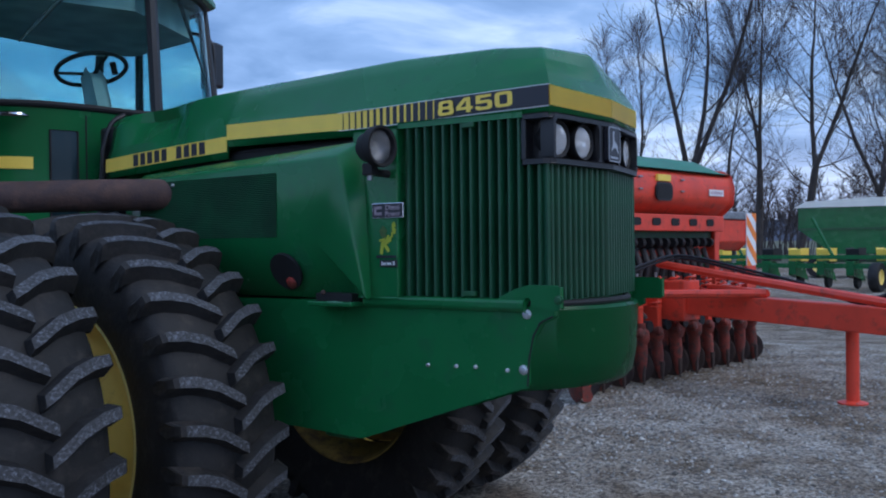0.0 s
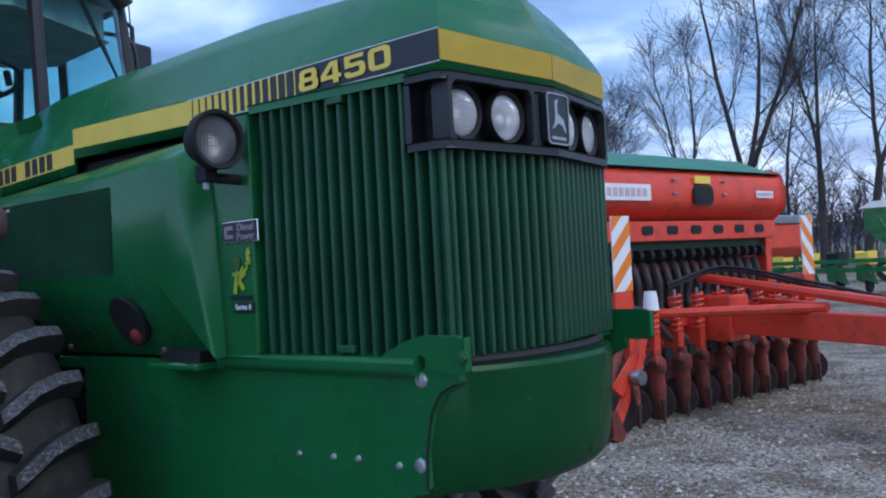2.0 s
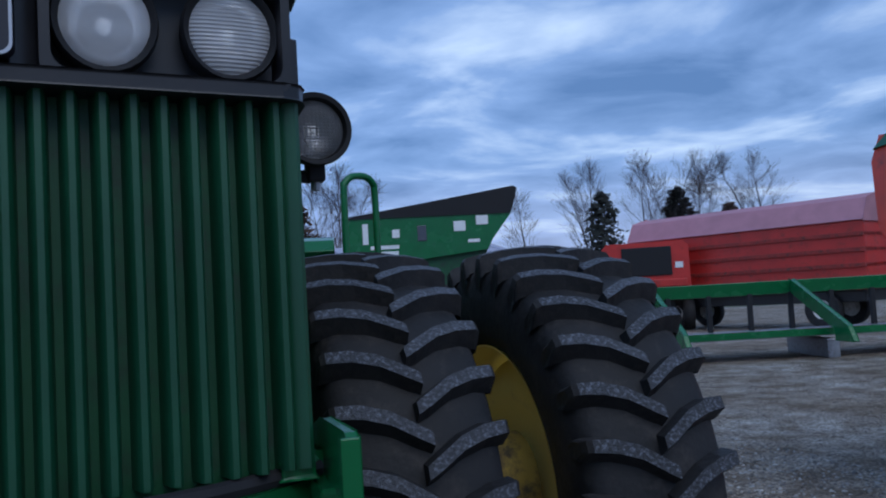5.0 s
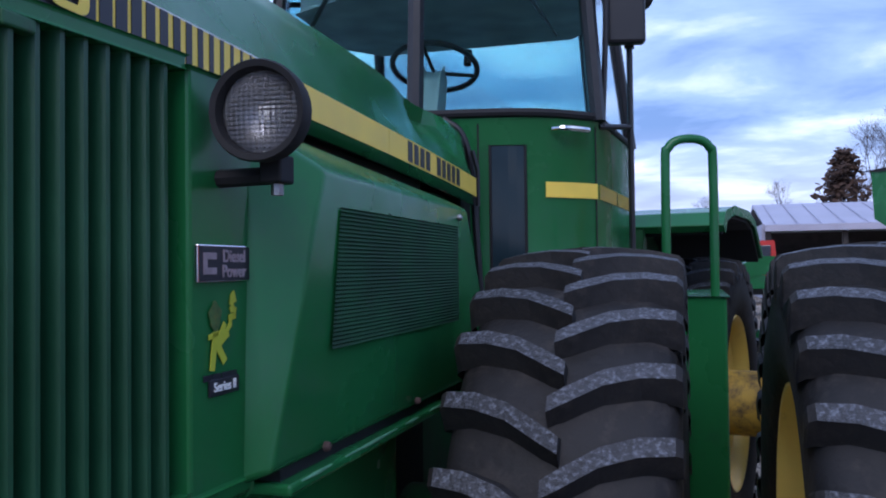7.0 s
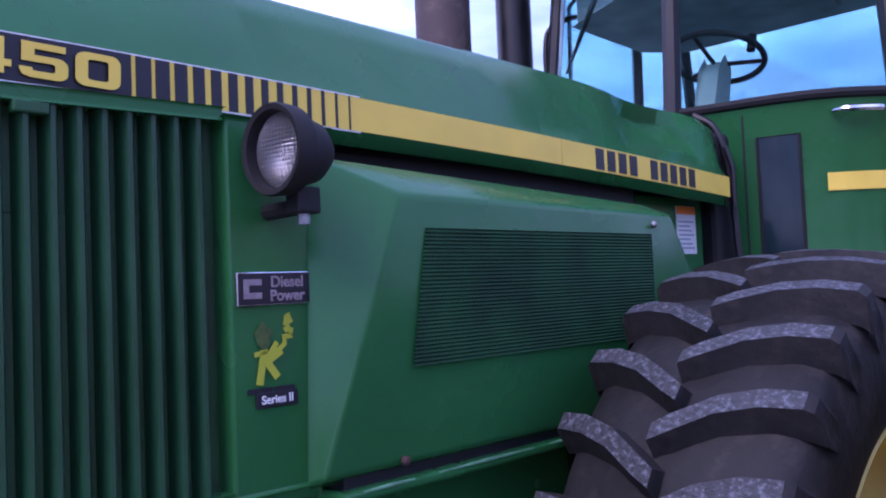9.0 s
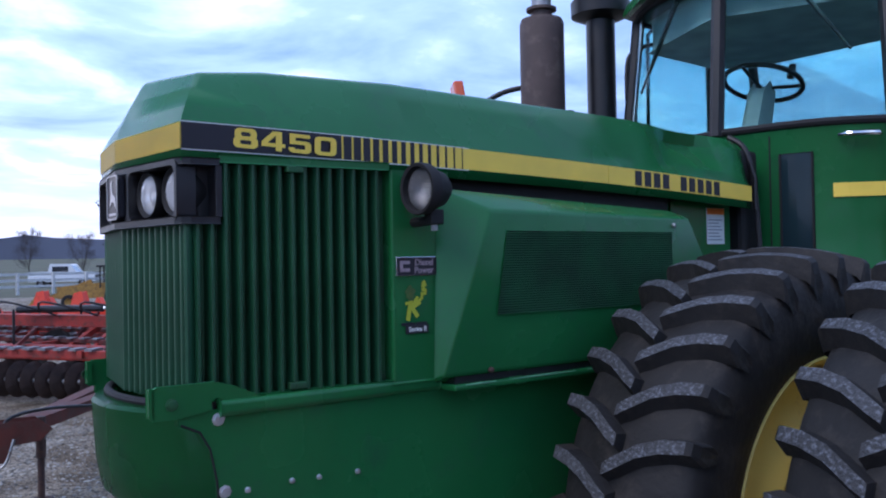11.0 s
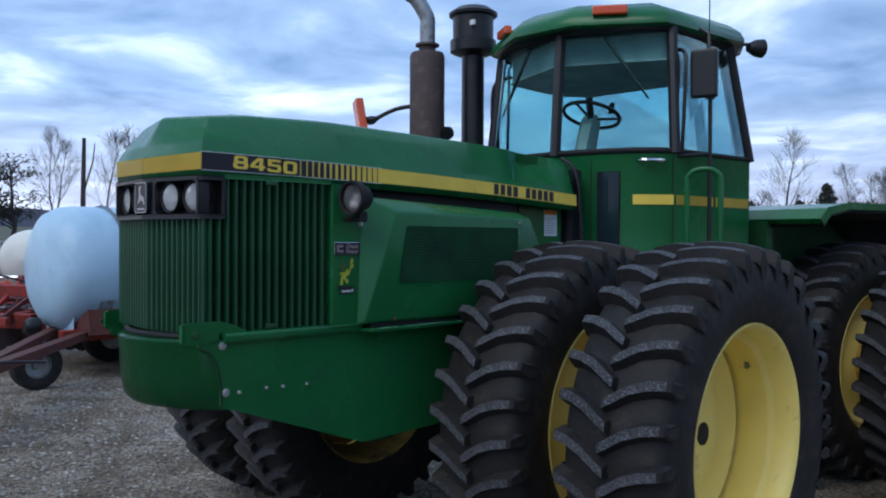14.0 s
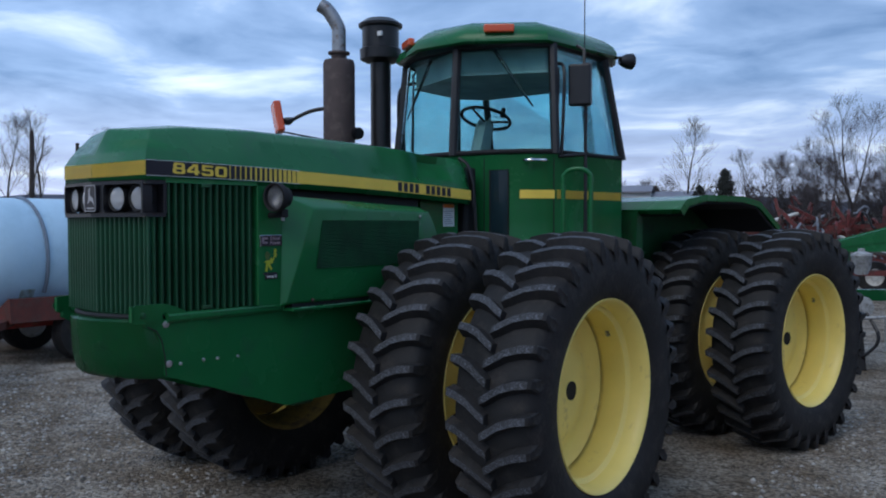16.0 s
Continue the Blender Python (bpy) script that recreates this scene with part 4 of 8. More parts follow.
def rim_mesh(dish):
    """Steel rim, axis along x: barrel, flanges and disc; dish is where the disc sits across the width."""
    prof = [(0.512, 0.196), (0.508, 0.206), (0.500, 0.203), (0.488, 0.185), (0.476, 0.155), (0.470, 0.10), (0.448, 0.08), (0.446, -0.05), (0.470, -0.08), (0.482, -0.16), (0.500, -0.20), (0.508, -0.202)]
    bm = bmesh.new()
    m = Matrix.Rotation(radians(90), 4, "Y")
    add_lathe(bm, prof, 64, m)
    disc = [(0.447, dish + 0.02), (0.42, dish + 0.004), (0.36, dish - 0.006), (0.30, dish), (0.25, dish + 0.028), (0.17, dish + 0.03), (0.0, dish + 0.03)]
    add_lathe(bm, disc, 64, m)
    return bm


def build_wheels():
    tm = None
    meshes = {}
    group = "wheels of the tractor"
    art = Matrix.Translation((0, PIVOT_Y, 0)) @ Matrix.Rotation(radians(-REAR_TURN), 4, "Z") @ Matrix.Translation((0, -PIVOT_Y, 0))
    for base, y in ((Matrix.Identity(4), 0.04), (art, WHEELBASE)):
        for s in (1, -1):
            for outer in (0, 1):
                w = empty("wheel", "", "")
                for key in ("label", "category"):
                    if key in w:
                        del w[key]
                w.parent = TR
                small = 0.975 if s < 0 and not outer else 1.0
                dy = -0.055 if s < 0 and y < 1 else 0.0
                w.matrix_local = base @ Matrix.Translation((s * (1.525 if outer else 0.835), y + dy, AXLE_Z * small)) @ Matrix.Rotation(0 if s > 0 else math.pi, 4, "Z") @ Matrix.Diagonal((1, small, small, 1))
                # tyre is mirrored rather than turned so that the lugs keep their direction
                key = ("tyre", s)
                if key not in meshes:
                    bm = tyre_mesh()
                    if s < 0:
                        bmesh.ops.transform(bm, matrix=Matrix.Rotation(math.pi, 4, "Z"), verts=bm.verts)
                    ob = part("tyre", bm, RUBBER, w, "black ribbed drive tyre with worn grey lugs", smooth=True)
                    meshes[key] = ob.data
                else:
                    ob = new("tyre", meshes[key])
                    ob.parent = w
                    ob["label"] = "black ribbed drive tyre with worn grey lugs"
                for side in (1, -1):
                    for k in range(32):
                        a = 2 * math.pi * (k + (0.5 if side < 0 else 0)) / 32 + 0.025
                        key = ("lug", side)
                        if key not in meshes:
                            ob = part("lug", lug_mesh(side), [RUBBER, LUG], w)
                            for p in ob.data.polygons:
                                if math.hypot(p.center.y, p.center.z) > 0.822 and p.normal.z > 0.8:
                                    p.material_index = 1
                            meshes[key] = ob.data
                        else:
                            ob = new("lug", meshes[key])
                            ob.parent = w
                        flip = Matrix.Rotation(math.pi, 4, "Z") if s < 0 else Matrix.Identity(4)
                        ob.matrix_local = flip @ Matrix.Rotation(-a, 4, "X")
                dish = -0.10 if outer else 0.10
                key = ("rim", outer)
                if key not in meshes:
                    ob = part("rim", rim_mesh(dish), [RIM_YELLOW, BROWN_RIM], w, "yellow steel rim", smooth=True)
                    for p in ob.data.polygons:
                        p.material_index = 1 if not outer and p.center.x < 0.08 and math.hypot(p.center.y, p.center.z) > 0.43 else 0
                    meshes[key] = ob.data
                else:
                    ob = new("rim", meshes[key])
                    ob.parent = w
                    ob["label"] = "yellow steel rim"
                if not outer:
                    if "inner_face" not in meshes:
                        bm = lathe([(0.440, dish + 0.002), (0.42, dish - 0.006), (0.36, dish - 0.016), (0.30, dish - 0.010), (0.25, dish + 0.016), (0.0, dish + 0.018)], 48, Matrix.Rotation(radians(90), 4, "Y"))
                        meshes["inner_face"] = part("inner_face", bm, BROWN_RIM, w, "brown inner face of the rim", smooth=True).data
                    else:
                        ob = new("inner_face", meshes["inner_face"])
                        ob.parent, ob["label"] = w, "brown inner face of the rim"
                # hand hole and valve
                hole = [(HOLE_Y * (1 if s > 0 else -1), -0.02)]
                for yy, zz in hole:
                    key = ("hole", outer)
                    x = dish + 0.027
                    if key not in meshes:
                        bm = lathe([(0.052, 0.0), (0.052, 0.008), (0.0, 0.008)], 20, Matrix.Translation((x, yy, zz)) @ Matrix.Rotation(radians(90), 4, "Y"))
                        ob = part("hand_hole", bm, MATT_BLACK, w)
                        meshes[key] = ob.data
                        bm = tube([(0.02, 0.34, 0.27), (0.02, 0.38, 0.28)], 0.012, 8)
                        add_tube(bm, [(0.02, 0.318, 0.29), (0.04, 0.318, 0.29)], 0.006, 6)
                        ob = part("valve", bm, STEEL, w)
                        meshes[("valve", outer)] = ob.data
                    else:
                        for nm in ("hole", "valve"):
                            ob = new("hand_hole" if nm == "hole" else "valve", meshes[(nm, outer)])
                            ob.parent = w
        # axle
        bm = bmesh.new()
        add_tube(bm, [base @ Vector((-1.30, y, AXLE_Z)), base @ Vector((1.30, y, AXLE_Z))], 0.11, 20)
        for s in (1, -1):
            add_tube(bm, [base @ Vector((s * 0.95, y, AXLE_Z)), base @ Vector((s * 1.42, y, AXLE_Z))], 0.19, 24)
        part("axle", bm, YELLOW_AXLE, TR, "yellow axle with dual spacers", smooth=True)
        bm = bmesh.new()
        add_tube(bm, [base @ Vector((-0.55, y, AXLE_Z)), base @ Vector((0.55, y, AXLE_Z))], 0.20, 20)
        part("axle_housing", bm, GREEN_DULL, TR, smooth=True)


PIVOT_Y, WHEELBASE, REAR_TURN = 1.62, 3.25, 10.8
HOLE_Y = 0.09
LUG = material("worn_lug_faces", (0.036, 0.037, 0.043), 0.6, vary=0.4, scale=55, fine=160, bump=0.6, tint=(0.16, 0.175, 0.21), amount=0.29, rand=0.35)
# browner yellow for the inner half and inner face of the inner rims
BROWN_RIM = material("mud_filmed_yellow_paint", (0.30, 0.20, 0.05), 0.75, vary=0.25, scale=5, fine=60, bump=0.15, tint=(0.09, 0.06, 0.035), amount=0.45)
YELLOW_AXLE = material("grimy_yellow_paint", (0.50, 0.34, 0.06), 0.6, vary=0.2, scale=6, fine=60, bump=0.1, tint=(0.12, 0.09, 0.05), amount=0.4)
build_wheels()


# ---- cab ----
LOWER = [(0.0, 0.86), (0.735, 1.165), (0.80, 2.05), (0.60, 2.30)]
UPPER = [(0.0, 0.91), (0.675, 1.22), (0.71, 1.92), (0.56, 2.12)]
SILL, HEAD, FLOOR = 2.225, 2.985, 1.30


def lerp(a, b, t):
    return tuple(p + (q - p) * t for p, q in zip(a, b))


def cab_point(i, s, z):
    """Corner i of the cab at a height."""
    t = (z - SILL) / (HEAD - SILL)
    p = lerp(LOWER[i], UPPER[i], max(t, 0.0))
    return Vector((s * p[0] + (0.07 if i == 0 else 0.0), p[1], z))


def cab_front(t, s, z):
    """Point on the bowed front of the cab, t from the middle post to the corner post, and the way out of it."""
    def at(u):
        a, b = cab_point(0, s, z), cab_point(1, s, z)
        d = b - a
        n = Vector((d.y, -d.x, 0)).normalized() * (1 if s > 0 else -1)
        return a + d * u + n * 0.088 * math.sin(math.pi * max(u, 0) ** 1.35) if 0 < u < 1 else a + d * u
    d = at(min(t + 0.02, 1)) - at(max(t - 0.02, 0))
    return at(t), Vector((d.y, -d.x, 0)).normalized() * (1 if s > 0 else -1)


def front_share(x, s):
    """The share along the bowed front at a distance x from the cab's middle."""
    return (x - 0.07 * s) / (0.735 - 0.07 * s)


BOW = [k / 8 for k in range(9)]


def front_band(z0, z1, t0, t1, s, off, thick, steps=4):
    """A thin plate laid on the bowed front between two shares and heights."""
    bm = bmesh.new()
    rows = []
    for k in range(steps + 1):
        row = []
        for z, o in ((z0, off), (z1, off), (z1, off - thick), (z0, off - thick)):
            p, n = cab_front(t0 + (t1 - t0) * k / steps, s, max(z, SILL) if z > SILL else z)
            row.append(bm.verts.new(Vector((p.x, p.y, z)) + n * o))
        rows.append(row)
    for a, b in zip(rows, rows[1:]):
        for q in range(4):
            bm.faces.new((a[q], a[(q + 1) % 4], b[(q + 1) % 4], b[q]))
    bm.faces.new(rows[0])
    bm.faces.new(rows[-1][::-1])
    return bm


def panel(bm, a, b, c, d, thick):
    """A flat plate with corners a b c d, given thickness inward."""
    vs = [bm.verts.new(p) for p in (a, b, c, d)]
    f = bm.faces.new(vs)
    return bmesh.ops.solidify(bm, geom=[f], thickness=thick)


def build_cab():
    # lower body
    bow = {q: [tuple(cab_front(t, q, 2.0)[0].xy) for t in BOW] for q in (1, -1)}
    ring = bow[1] + [(x, y) for x, y in LOWER[2:]] + [(-x, y) for x, y in LOWER[:1:-1]] + bow[-1][:0:-1]
    bm = bmesh.new()
    add_prism(bm, ring, "z", FLOOR, SILL)
    cab = part("cab_body", bevelled(bm, 0.012, 2, 40), GREEN, TR, "green tractor cab lower body", smooth=True)
    # window line
    posts = [(0, 1)] + [(i, s) for s in (1, -1) for i in range(1, 4)]
    for i, s in posts:
        w = 0.034 if i in (0, 1) else 0.03
        a, b = cab_point(i, s, SILL - 0.01), cab_point(i, s, HEAD + 0.02)
        bm = bmesh.new()
        add_tube(bm, [a, b], w, 8)
        part("window_post", bm, BLACK, TR, "black window post", smooth=True)
    for s in (1, -1):
        ob = part("window_pane", front_band(SILL, HEAD, 0.0, 1.0, s, 0.0, 0.006, 8), CAB_GLASS, TR, "bowed blue-tinted cab glass", smooth=True)
        ob.visible_shadow = False
        for z, r in ((SILL + 0.006, 0.018), (HEAD, 0.022)):
            part("window_seal", tube([cab_front(t, s, z)[0] for t in BOW], r, 8), MATT_BLACK, TR, smooth=True)
        for i, j, sj in ((1, 2, s), (2, 3, s)):
            g = bmesh.new()
            panel(g, cab_point(i, s, SILL), cab_point(j, sj, SILL), cab_point(j, sj, HEAD), cab_point(i, s, HEAD), 0.006)
            ob = part("window_pane", g, CAB_GLASS, TR, "blue-tinted cab glass")
            ob.visible_shadow = False
            for z, r in ((SILL + 0.006, 0.016), (HEAD, 0.022)):
                part("window_seal", tube([cab_point(i, s, z), cab_point(j, sj, z)], r, 8), MATT_BLACK, TR)
    for y, i in ((1, 3),):
        g = bmesh.new()
        panel(g, cab_point(i, 1, SILL), cab_point(i, -1, SILL), cab_point(i, -1, HEAD), cab_point(i, 1, HEAD), 0.006)
        ob = part("window_pane", g, CAB_GLASS, TR, "blue-tinted cab glass")
        ob.visible_shadow = False
        for z in (SILL + 0.006, HEAD):
            part("window_seal", tube([cab_point(i, 1, z), cab_point(i, -1, z)], 0.016, 8), MATT_BLACK, TR)
    # roof: crowned, with overhanging eaves
    eave = [(0.22, 0.80), (0.70, 1.12), (0.80, 1.95), (0.62, 2.28)]
    def ring_at(k, z, dx=0.0):
        return [(x * k, (y - 1.5) * k + 1.5, z) for x, y in eave] + [(-x * k, (y - 1.5) * k + 1.5, z) for x, y in eave[::-1]]
    bm = bmesh.new()
    rows = [[bm.verts.new(p) for p in ring_at(k, z)] for k, z in ((0.80, 2.975), (0.97, 2.985), (1.0, 3.0), (1.0, 3.025), (0.97, 3.07), (0.90, 3.115), (0.78, 3.16), (0.60, 3.19), (0.35, 3.205))]
    for a, b in zip(rows, rows[1:]):
        for q in range(8):
            bm.faces.new((a[q], a[(q + 1) % 8], b[(q + 1) % 8], b[q]))
    bm.faces.new(rows[0][::-1])
    bm.faces.new(rows[-1])
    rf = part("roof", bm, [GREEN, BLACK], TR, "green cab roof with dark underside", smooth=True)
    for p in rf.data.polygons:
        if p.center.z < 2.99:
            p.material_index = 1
    for s in (1, -1):
        bm = box((-0.105, -0.02, -0.028), (0.105, 0.03, 0.028), 0.010, Matrix.Translation((s * 0.42, 0.93, 3.085)) @ Matrix.Rotation(s * 0.6, 4, "Z"))
        part("roof_lamp", bm, AMBER, TR, "amber roof marker lamp")
    # headliner and inside
    part("headliner", prism([(x * 0.9, (y - 1.5) * 0.9 + 1.5) for x, y in UPPER] + [(-x * 0.9, (y - 1.5) * 0.9 + 1.5) for x, y in UPPER[:0:-1]], "z", 2.80, 2.97, 0.02), HEADLINER, TR, "grey cab headliner")
    part("cab_floor", prism([(x * 0.97, (y - 1.5) * 0.97 + 1.5) for x, y in LOWER] + [(-x * 0.97, (y - 1.5) * 0.97 + 1.5) for x, y in LOWER[:0:-1]], "z", SILL + 0.001, SILL + 0.004, 0), MATT_BLACK, TR)
    # steering wheel and column
    c = Vector((0.0, 1.36, 2.535))
    bm = bmesh.new()
    ax = Vector((0, 0.35, 0.94)).normalized()
    e1 = Vector((1, 0, 0))
    e2 = ax.cross(e1)
    add_tube(bm, [c + 0.19 * (math.cos(a) * e1 + math.sin(a) * e2) for a in [2 * math.pi * k / 28 for k in range(29)]], 0.013, 8)
    for k in range(3):
        a = 2 * math.pi * k / 3 + 0.5
        add_tube(bm, [c - ax * 0.03, c + 0.19 * (math.cos(a) * e1 + math.sin(a) * e2)], 0.009, 6)
    add_tube(bm, [c + 0.15 * e1, c + 0.15 * e1 + ax * 0.07], 0.018, 8)
    sw = part("steering_wheel", bm, MATT_BLACK, TR, "black steering wheel with knob", smooth=True)
    bm = bmesh.new()
    add_prism(bm, [(1.22, 2.22), (1.32, 2.22), (1.385, 2.48), (1.35, 2.52), (1.31, 2.48)], "x", -0.045, 0.045)
    part("steering_column", bevelled(bm, 0.015), HEADLINER, TR)
    bm = bmesh.new()
    add_box(bm, (-0.22, 1.86, 2.22), (0.22, 1.98, 2.29))
    part("seat", bevelled(bm, 0.04, 3), MATT_BLACK, TR, "dark driver's seat")
    # stripe round the cab
    for s in (1, -1):
        part("cab_stripe", front_band(1.905, 1.965, front_share(0.518, s), 0.99, s, 0.005, 0.003), YELLOW, TR, "yellow decal stripe")
        a, b = cab_point(1, s, 1.9), cab_point(2, s, 1.9)
        for t0, t1 in ((0.01, 0.48), (0.51, 0.97)):
            p, q = lerp(a, b, t0), lerp(a, b, t1)
            d = (b - a)
            out = Vector((d.y, -d.x, 0)).normalized() * (1 if s > 0 else -1)
            bm = bmesh.new()
            panel(bm, Vector((p[0], p[1], 1.905)) + out * 0.0045, Vector((q[0], q[1], 1.905)) + out * 0.0045, Vector((q[0], q[1], 1.965)) + out * 0.0045, Vector((p[0], p[1], 1.965)) + out * 0.0045, 0.003)
            part("cab_stripe", bm, YELLOW, TR, "yellow decal stripe")
        # narrow lower window beside the hood, set in a green frame
        t0, t1 = front_share(0.325, s), front_share(0.446, s)
        part("lower_window", front_band(1.58, 2.105, t0, t1, s, 0.003, 0.004), LOW_GLASS, TR, "small dark lower cab window")
        part("window_seal", tube([cab_front(t, s, z)[0] * 1 + cab_front(t, s, z)[1] * 0.004 for t, z in ((t0, 1.58), (t1, 1.58), (t1, 2.105), (t0, 2.105), (t0, 1.58))], 0.006, 6), MATT_BLACK, TR)
        # edge of the door
        for t in (front_share(0.285, s), 0.985):
            part("door_seam", tube([cab_front(t, s, z)[0] for z in (1.32, 1.8, 2.19)], 0.004, 5), MATT_BLACK, TR)
        p, n = cab_front(front_share(0.615, s), s, 2.0)
        d = Vector((-n.y, n.x, 0))
        bm = bmesh.new()
        base = Vector((p.x, p.y, 2.168))
        add_tube(bm, smooth_path([base + n * 0.005 - d * 0.085, base + n * 0.035 - d * 0.06, base + n * 0.042, base + n * 0.035 + d * 0.06, base + n * 0.005 + d * 0.085], 3), [0.008] * 3 + [0.013] * 7 + [0.008] * 3, 8)
        part("door_handle", bm, CHROME, TR, "chrome door handle", smooth=True)


HEADLINER = material("grey_cab_lining", (0.34, 0.34, 0.35), 0.8, vary=0.25, scale=6, bump=0.1)
LOW_GLASS = material("dark_lower_glass", (0.012, 0.028, 0.036), 0.03, metal=0.0, vary=0.2, scale=4, bump=0.0, spec=0.3)
DARK_GLASS = material("dark_glass", (0.015, 0.02, 0.03), 0.06, vary=0.1, bump=0.0, coat=1.0)
build_cab()


def build_stacks():
    x, y = -1.02, 0.80
    prof = [(0.0, 2.05), (0.118, 2.05), (0.125, 2.09), (0.125, 2.985), (0.115, 3.015), (0.06, 3.02), (0.06, 3.06), (0.085, 3.065), (0.085, 3.08), (0.058, 3.085)]
    part("muffler", lathe(prof, 28, Matrix.Translation((x, y, 0))), MUFFLER_BROWN, TR, "heat-browned upright exhaust muffler", smooth=True)
    pts = smooth_path([(x, y, 3.05), (x, y, 3.20), (x - 0.005, y - 0.005, 3.28), (x - 0.06, y - 0.05, 3.40), (x - 0.11, y - 0.09, 3.45)], 5)
    part("exhaust_pipe", tube(pts, 0.055, 18), STEEL, TR, "bent steel exhaust pipe", smooth=True)
    x, y = -0.87, 1.12
    prof = [(0.082, 1.9), (0.082, 3.02), (0.12, 3.03), (0.165, 3.05), (0.168, 3.13), (0.148, 3.14), (0.148, 3.30), (0.175, 3.31), (0.178, 3.33), (0.12, 3.37), (0.0, 3.385)]
    part("air_intake", lathe(prof, 28, Matrix.Translation((x, y, 0))), BLACK, TR, "black air intake stack with round precleaner", smooth=True)
    part("sticker", box((x + 0.09, y - 0.135, 3.21), (x + 0.13, y - 0.118, 3.245), 0), WHITE, TR)
    # amber reflectors on a bar beyond the hood
    for y, z, k in ((0.50, 2.565, 1.25),):
        bm = box((-0.055, -0.030, -0.095 * k), (0.055, 0.030, 0.105 * k), 0.012, Matrix.Translation((-1.40, y, z)) @ Matrix.Rotation(radians(-14), 4, "Y") @ Matrix.Rotation(radians(-25), 4, "Z"))
        part("amber_reflector", bm, AMBER, TR, "amber reflector plate on the far hood side")
    part("reflector_arm", tube(smooth_path([(-1.40, 0.50, 2.55), (-1.36, 0.53, 2.55), (-1.33, 0.56, 2.545), (-1.20, 0.66, 2.62), (-1.08, 0.76, 2.64), (-1.04, 0.80, 2.60)], 4), [0.020] * 5 + [0.032] * 4 + [0.016] * 7 + [0.030] * 5, 8), BLACK, TR)
    part("reflector_stay", tube([(-1.38, 0.52, 2.46), (-1.06, 0.80, 2.38)], 0.007, 6), BLACK, TR)
    part("clamp_box", lathe([(0, -0.035), (0.045, -0.035), (0.05, 0), (0.045, 0.05), (0, 0.05)], 14, Matrix.Translation((-0.90, 0.86, 2.44)) @ along((1, -0.2, 0))), BLACK, TR, smooth=True)


build_stacks()


def build_cab_outside():
    # mirror post and mirror on the left, handrails, step box
    for s in (1, -1):
        bm = bmesh.new()
        px = 0.85 if s > 0 else 0.76
        add_tube(bm, [(s * px, 1.38, 1.35 if s > 0 else 2.20), (s * px, 1.38, 2.62), (s * (px - 0.01), 1.37, 2.95), (s * (px - 0.07), 1.38, 2.99)], 0.013, 8)
        add_tube(bm, [(s * 0.735, 1.20, 2.20), (s * px, 1.38, 2.22)], 0.012, 8)
        part("mirror_post", bm, BLACK, TR, smooth=True)
        if s > 0:
            bm = box((-0.080, -0.03, -0.145), (0.080, 0.03, 0.145), 0.014, Matrix.Translation((0.84, 1.32, 2.70)) @ Matrix.Rotation(0.25, 4, "Z"))
            part("mirror", bm, BLACK, TR, "black rear-view mirror")
            part("mirror_clamp", box((0.83, 1.35, 2.55), (0.87, 1.40, 2.86), 0.006), BLACK, TR)
            pts = smooth_path([(1.005, 0.81, 1.45), (1.005, 0.81, 1.98), (1.015, 0.813, 2.045), (1.05, 0.826, 2.075), (1.115, 0.852, 2.078), (1.155, 0.87, 2.05), (1.165, 0.88, 1.98), (1.165, 0.88, 1.45)], 4)
            part("handrail", tube(pts, 0.016, 10), GREEN, TR, "green tubular handrail", smooth=True)
            part("antenna", tube([(0.84, 1.38, 2.9), (0.83, 1.40, 3.5)], 0.004, 6), BLACK, TR)
        part("step_box", prism([(s * 0.60, 0.98), (s * 1.20, 0.78), (s * 1.20, 1.60), (s * 0.60, 1.60)], "z", 0.45, 1.53, 0.01), GREEN, TR, "green fuel tank and step box")
        m = Matrix.Translation((s * 0.86, 2.02, 2.965)) @ along((s * 0.5, 0.8, 0))
        part("rear_lamp", lathe([(0, -0.07), (0.03, -0.07), (0.055, -0.02), (0.062, 0.03), (0.05, 0.04), (0, 0.04)], 20, m), BLACK, TR, "black rear work lamp", smooth=True)
        part("lamp_arm", tube([(s * 0.74, 1.96, 3.0), (s * 0.86, 2.02, 2.99)], 0.012, 8), BLACK, TR)
    # grab rails at the front right of the cab
    for dx in (0.0, 0.05):
      for s in (1, -1):
        pts = smooth_path([(-0.70 - dx, 1.22, 2.20), (-0.72 - dx, 1.22, 2.70), (-0.69 - dx, 1.25, 2.84), (-0.62, 1.32, 2.87)], 4)
        part("grab_rail", tube([(-s * p.x, p.y, p.z) for p in pts], 0.012, 8), BLACK, TR, smooth=True)
    for s in (1, -1):
        pts = smooth_path([(s * 0.22, 0.73, 2.185), (s * 0.28, 0.745, 2.14), (s * 0.312, 0.755, 2.05), (s * 0.326, 0.765, 1.90), (s * 0.336, 0.77, 1.70), (s * 0.35, 0.78, 1.45)], 5)
        part("edge_hose", tube(pts, 0.013, 8), BLACK, TR, smooth=True)
        part("hood_latch", tube([(s * 0.335, 0.715, 2.06), (s * 0.352, 0.722, 1.99), (s * 0.352, 0.722, 1.86)], 0.010, 6), BLACK, TR)
        a, b = cab_point(0, s, 2.9), cab_point(1, s, 2.9)
        p = Vector(lerp(a, b, 0.42)) + Vector((0.0, -0.03, 0.06))
        q = Vector(lerp(cab_point(0, s, 2.55), cab_point(1, s, 2.55), 0.80)) + Vector((s * 0.01, -0.03, 0))
        part("wiper", tube([p, p.lerp(q, 0.6), q], [0.014, 0.011, 0.006], 6), BLACK, TR, "black wiper arm")
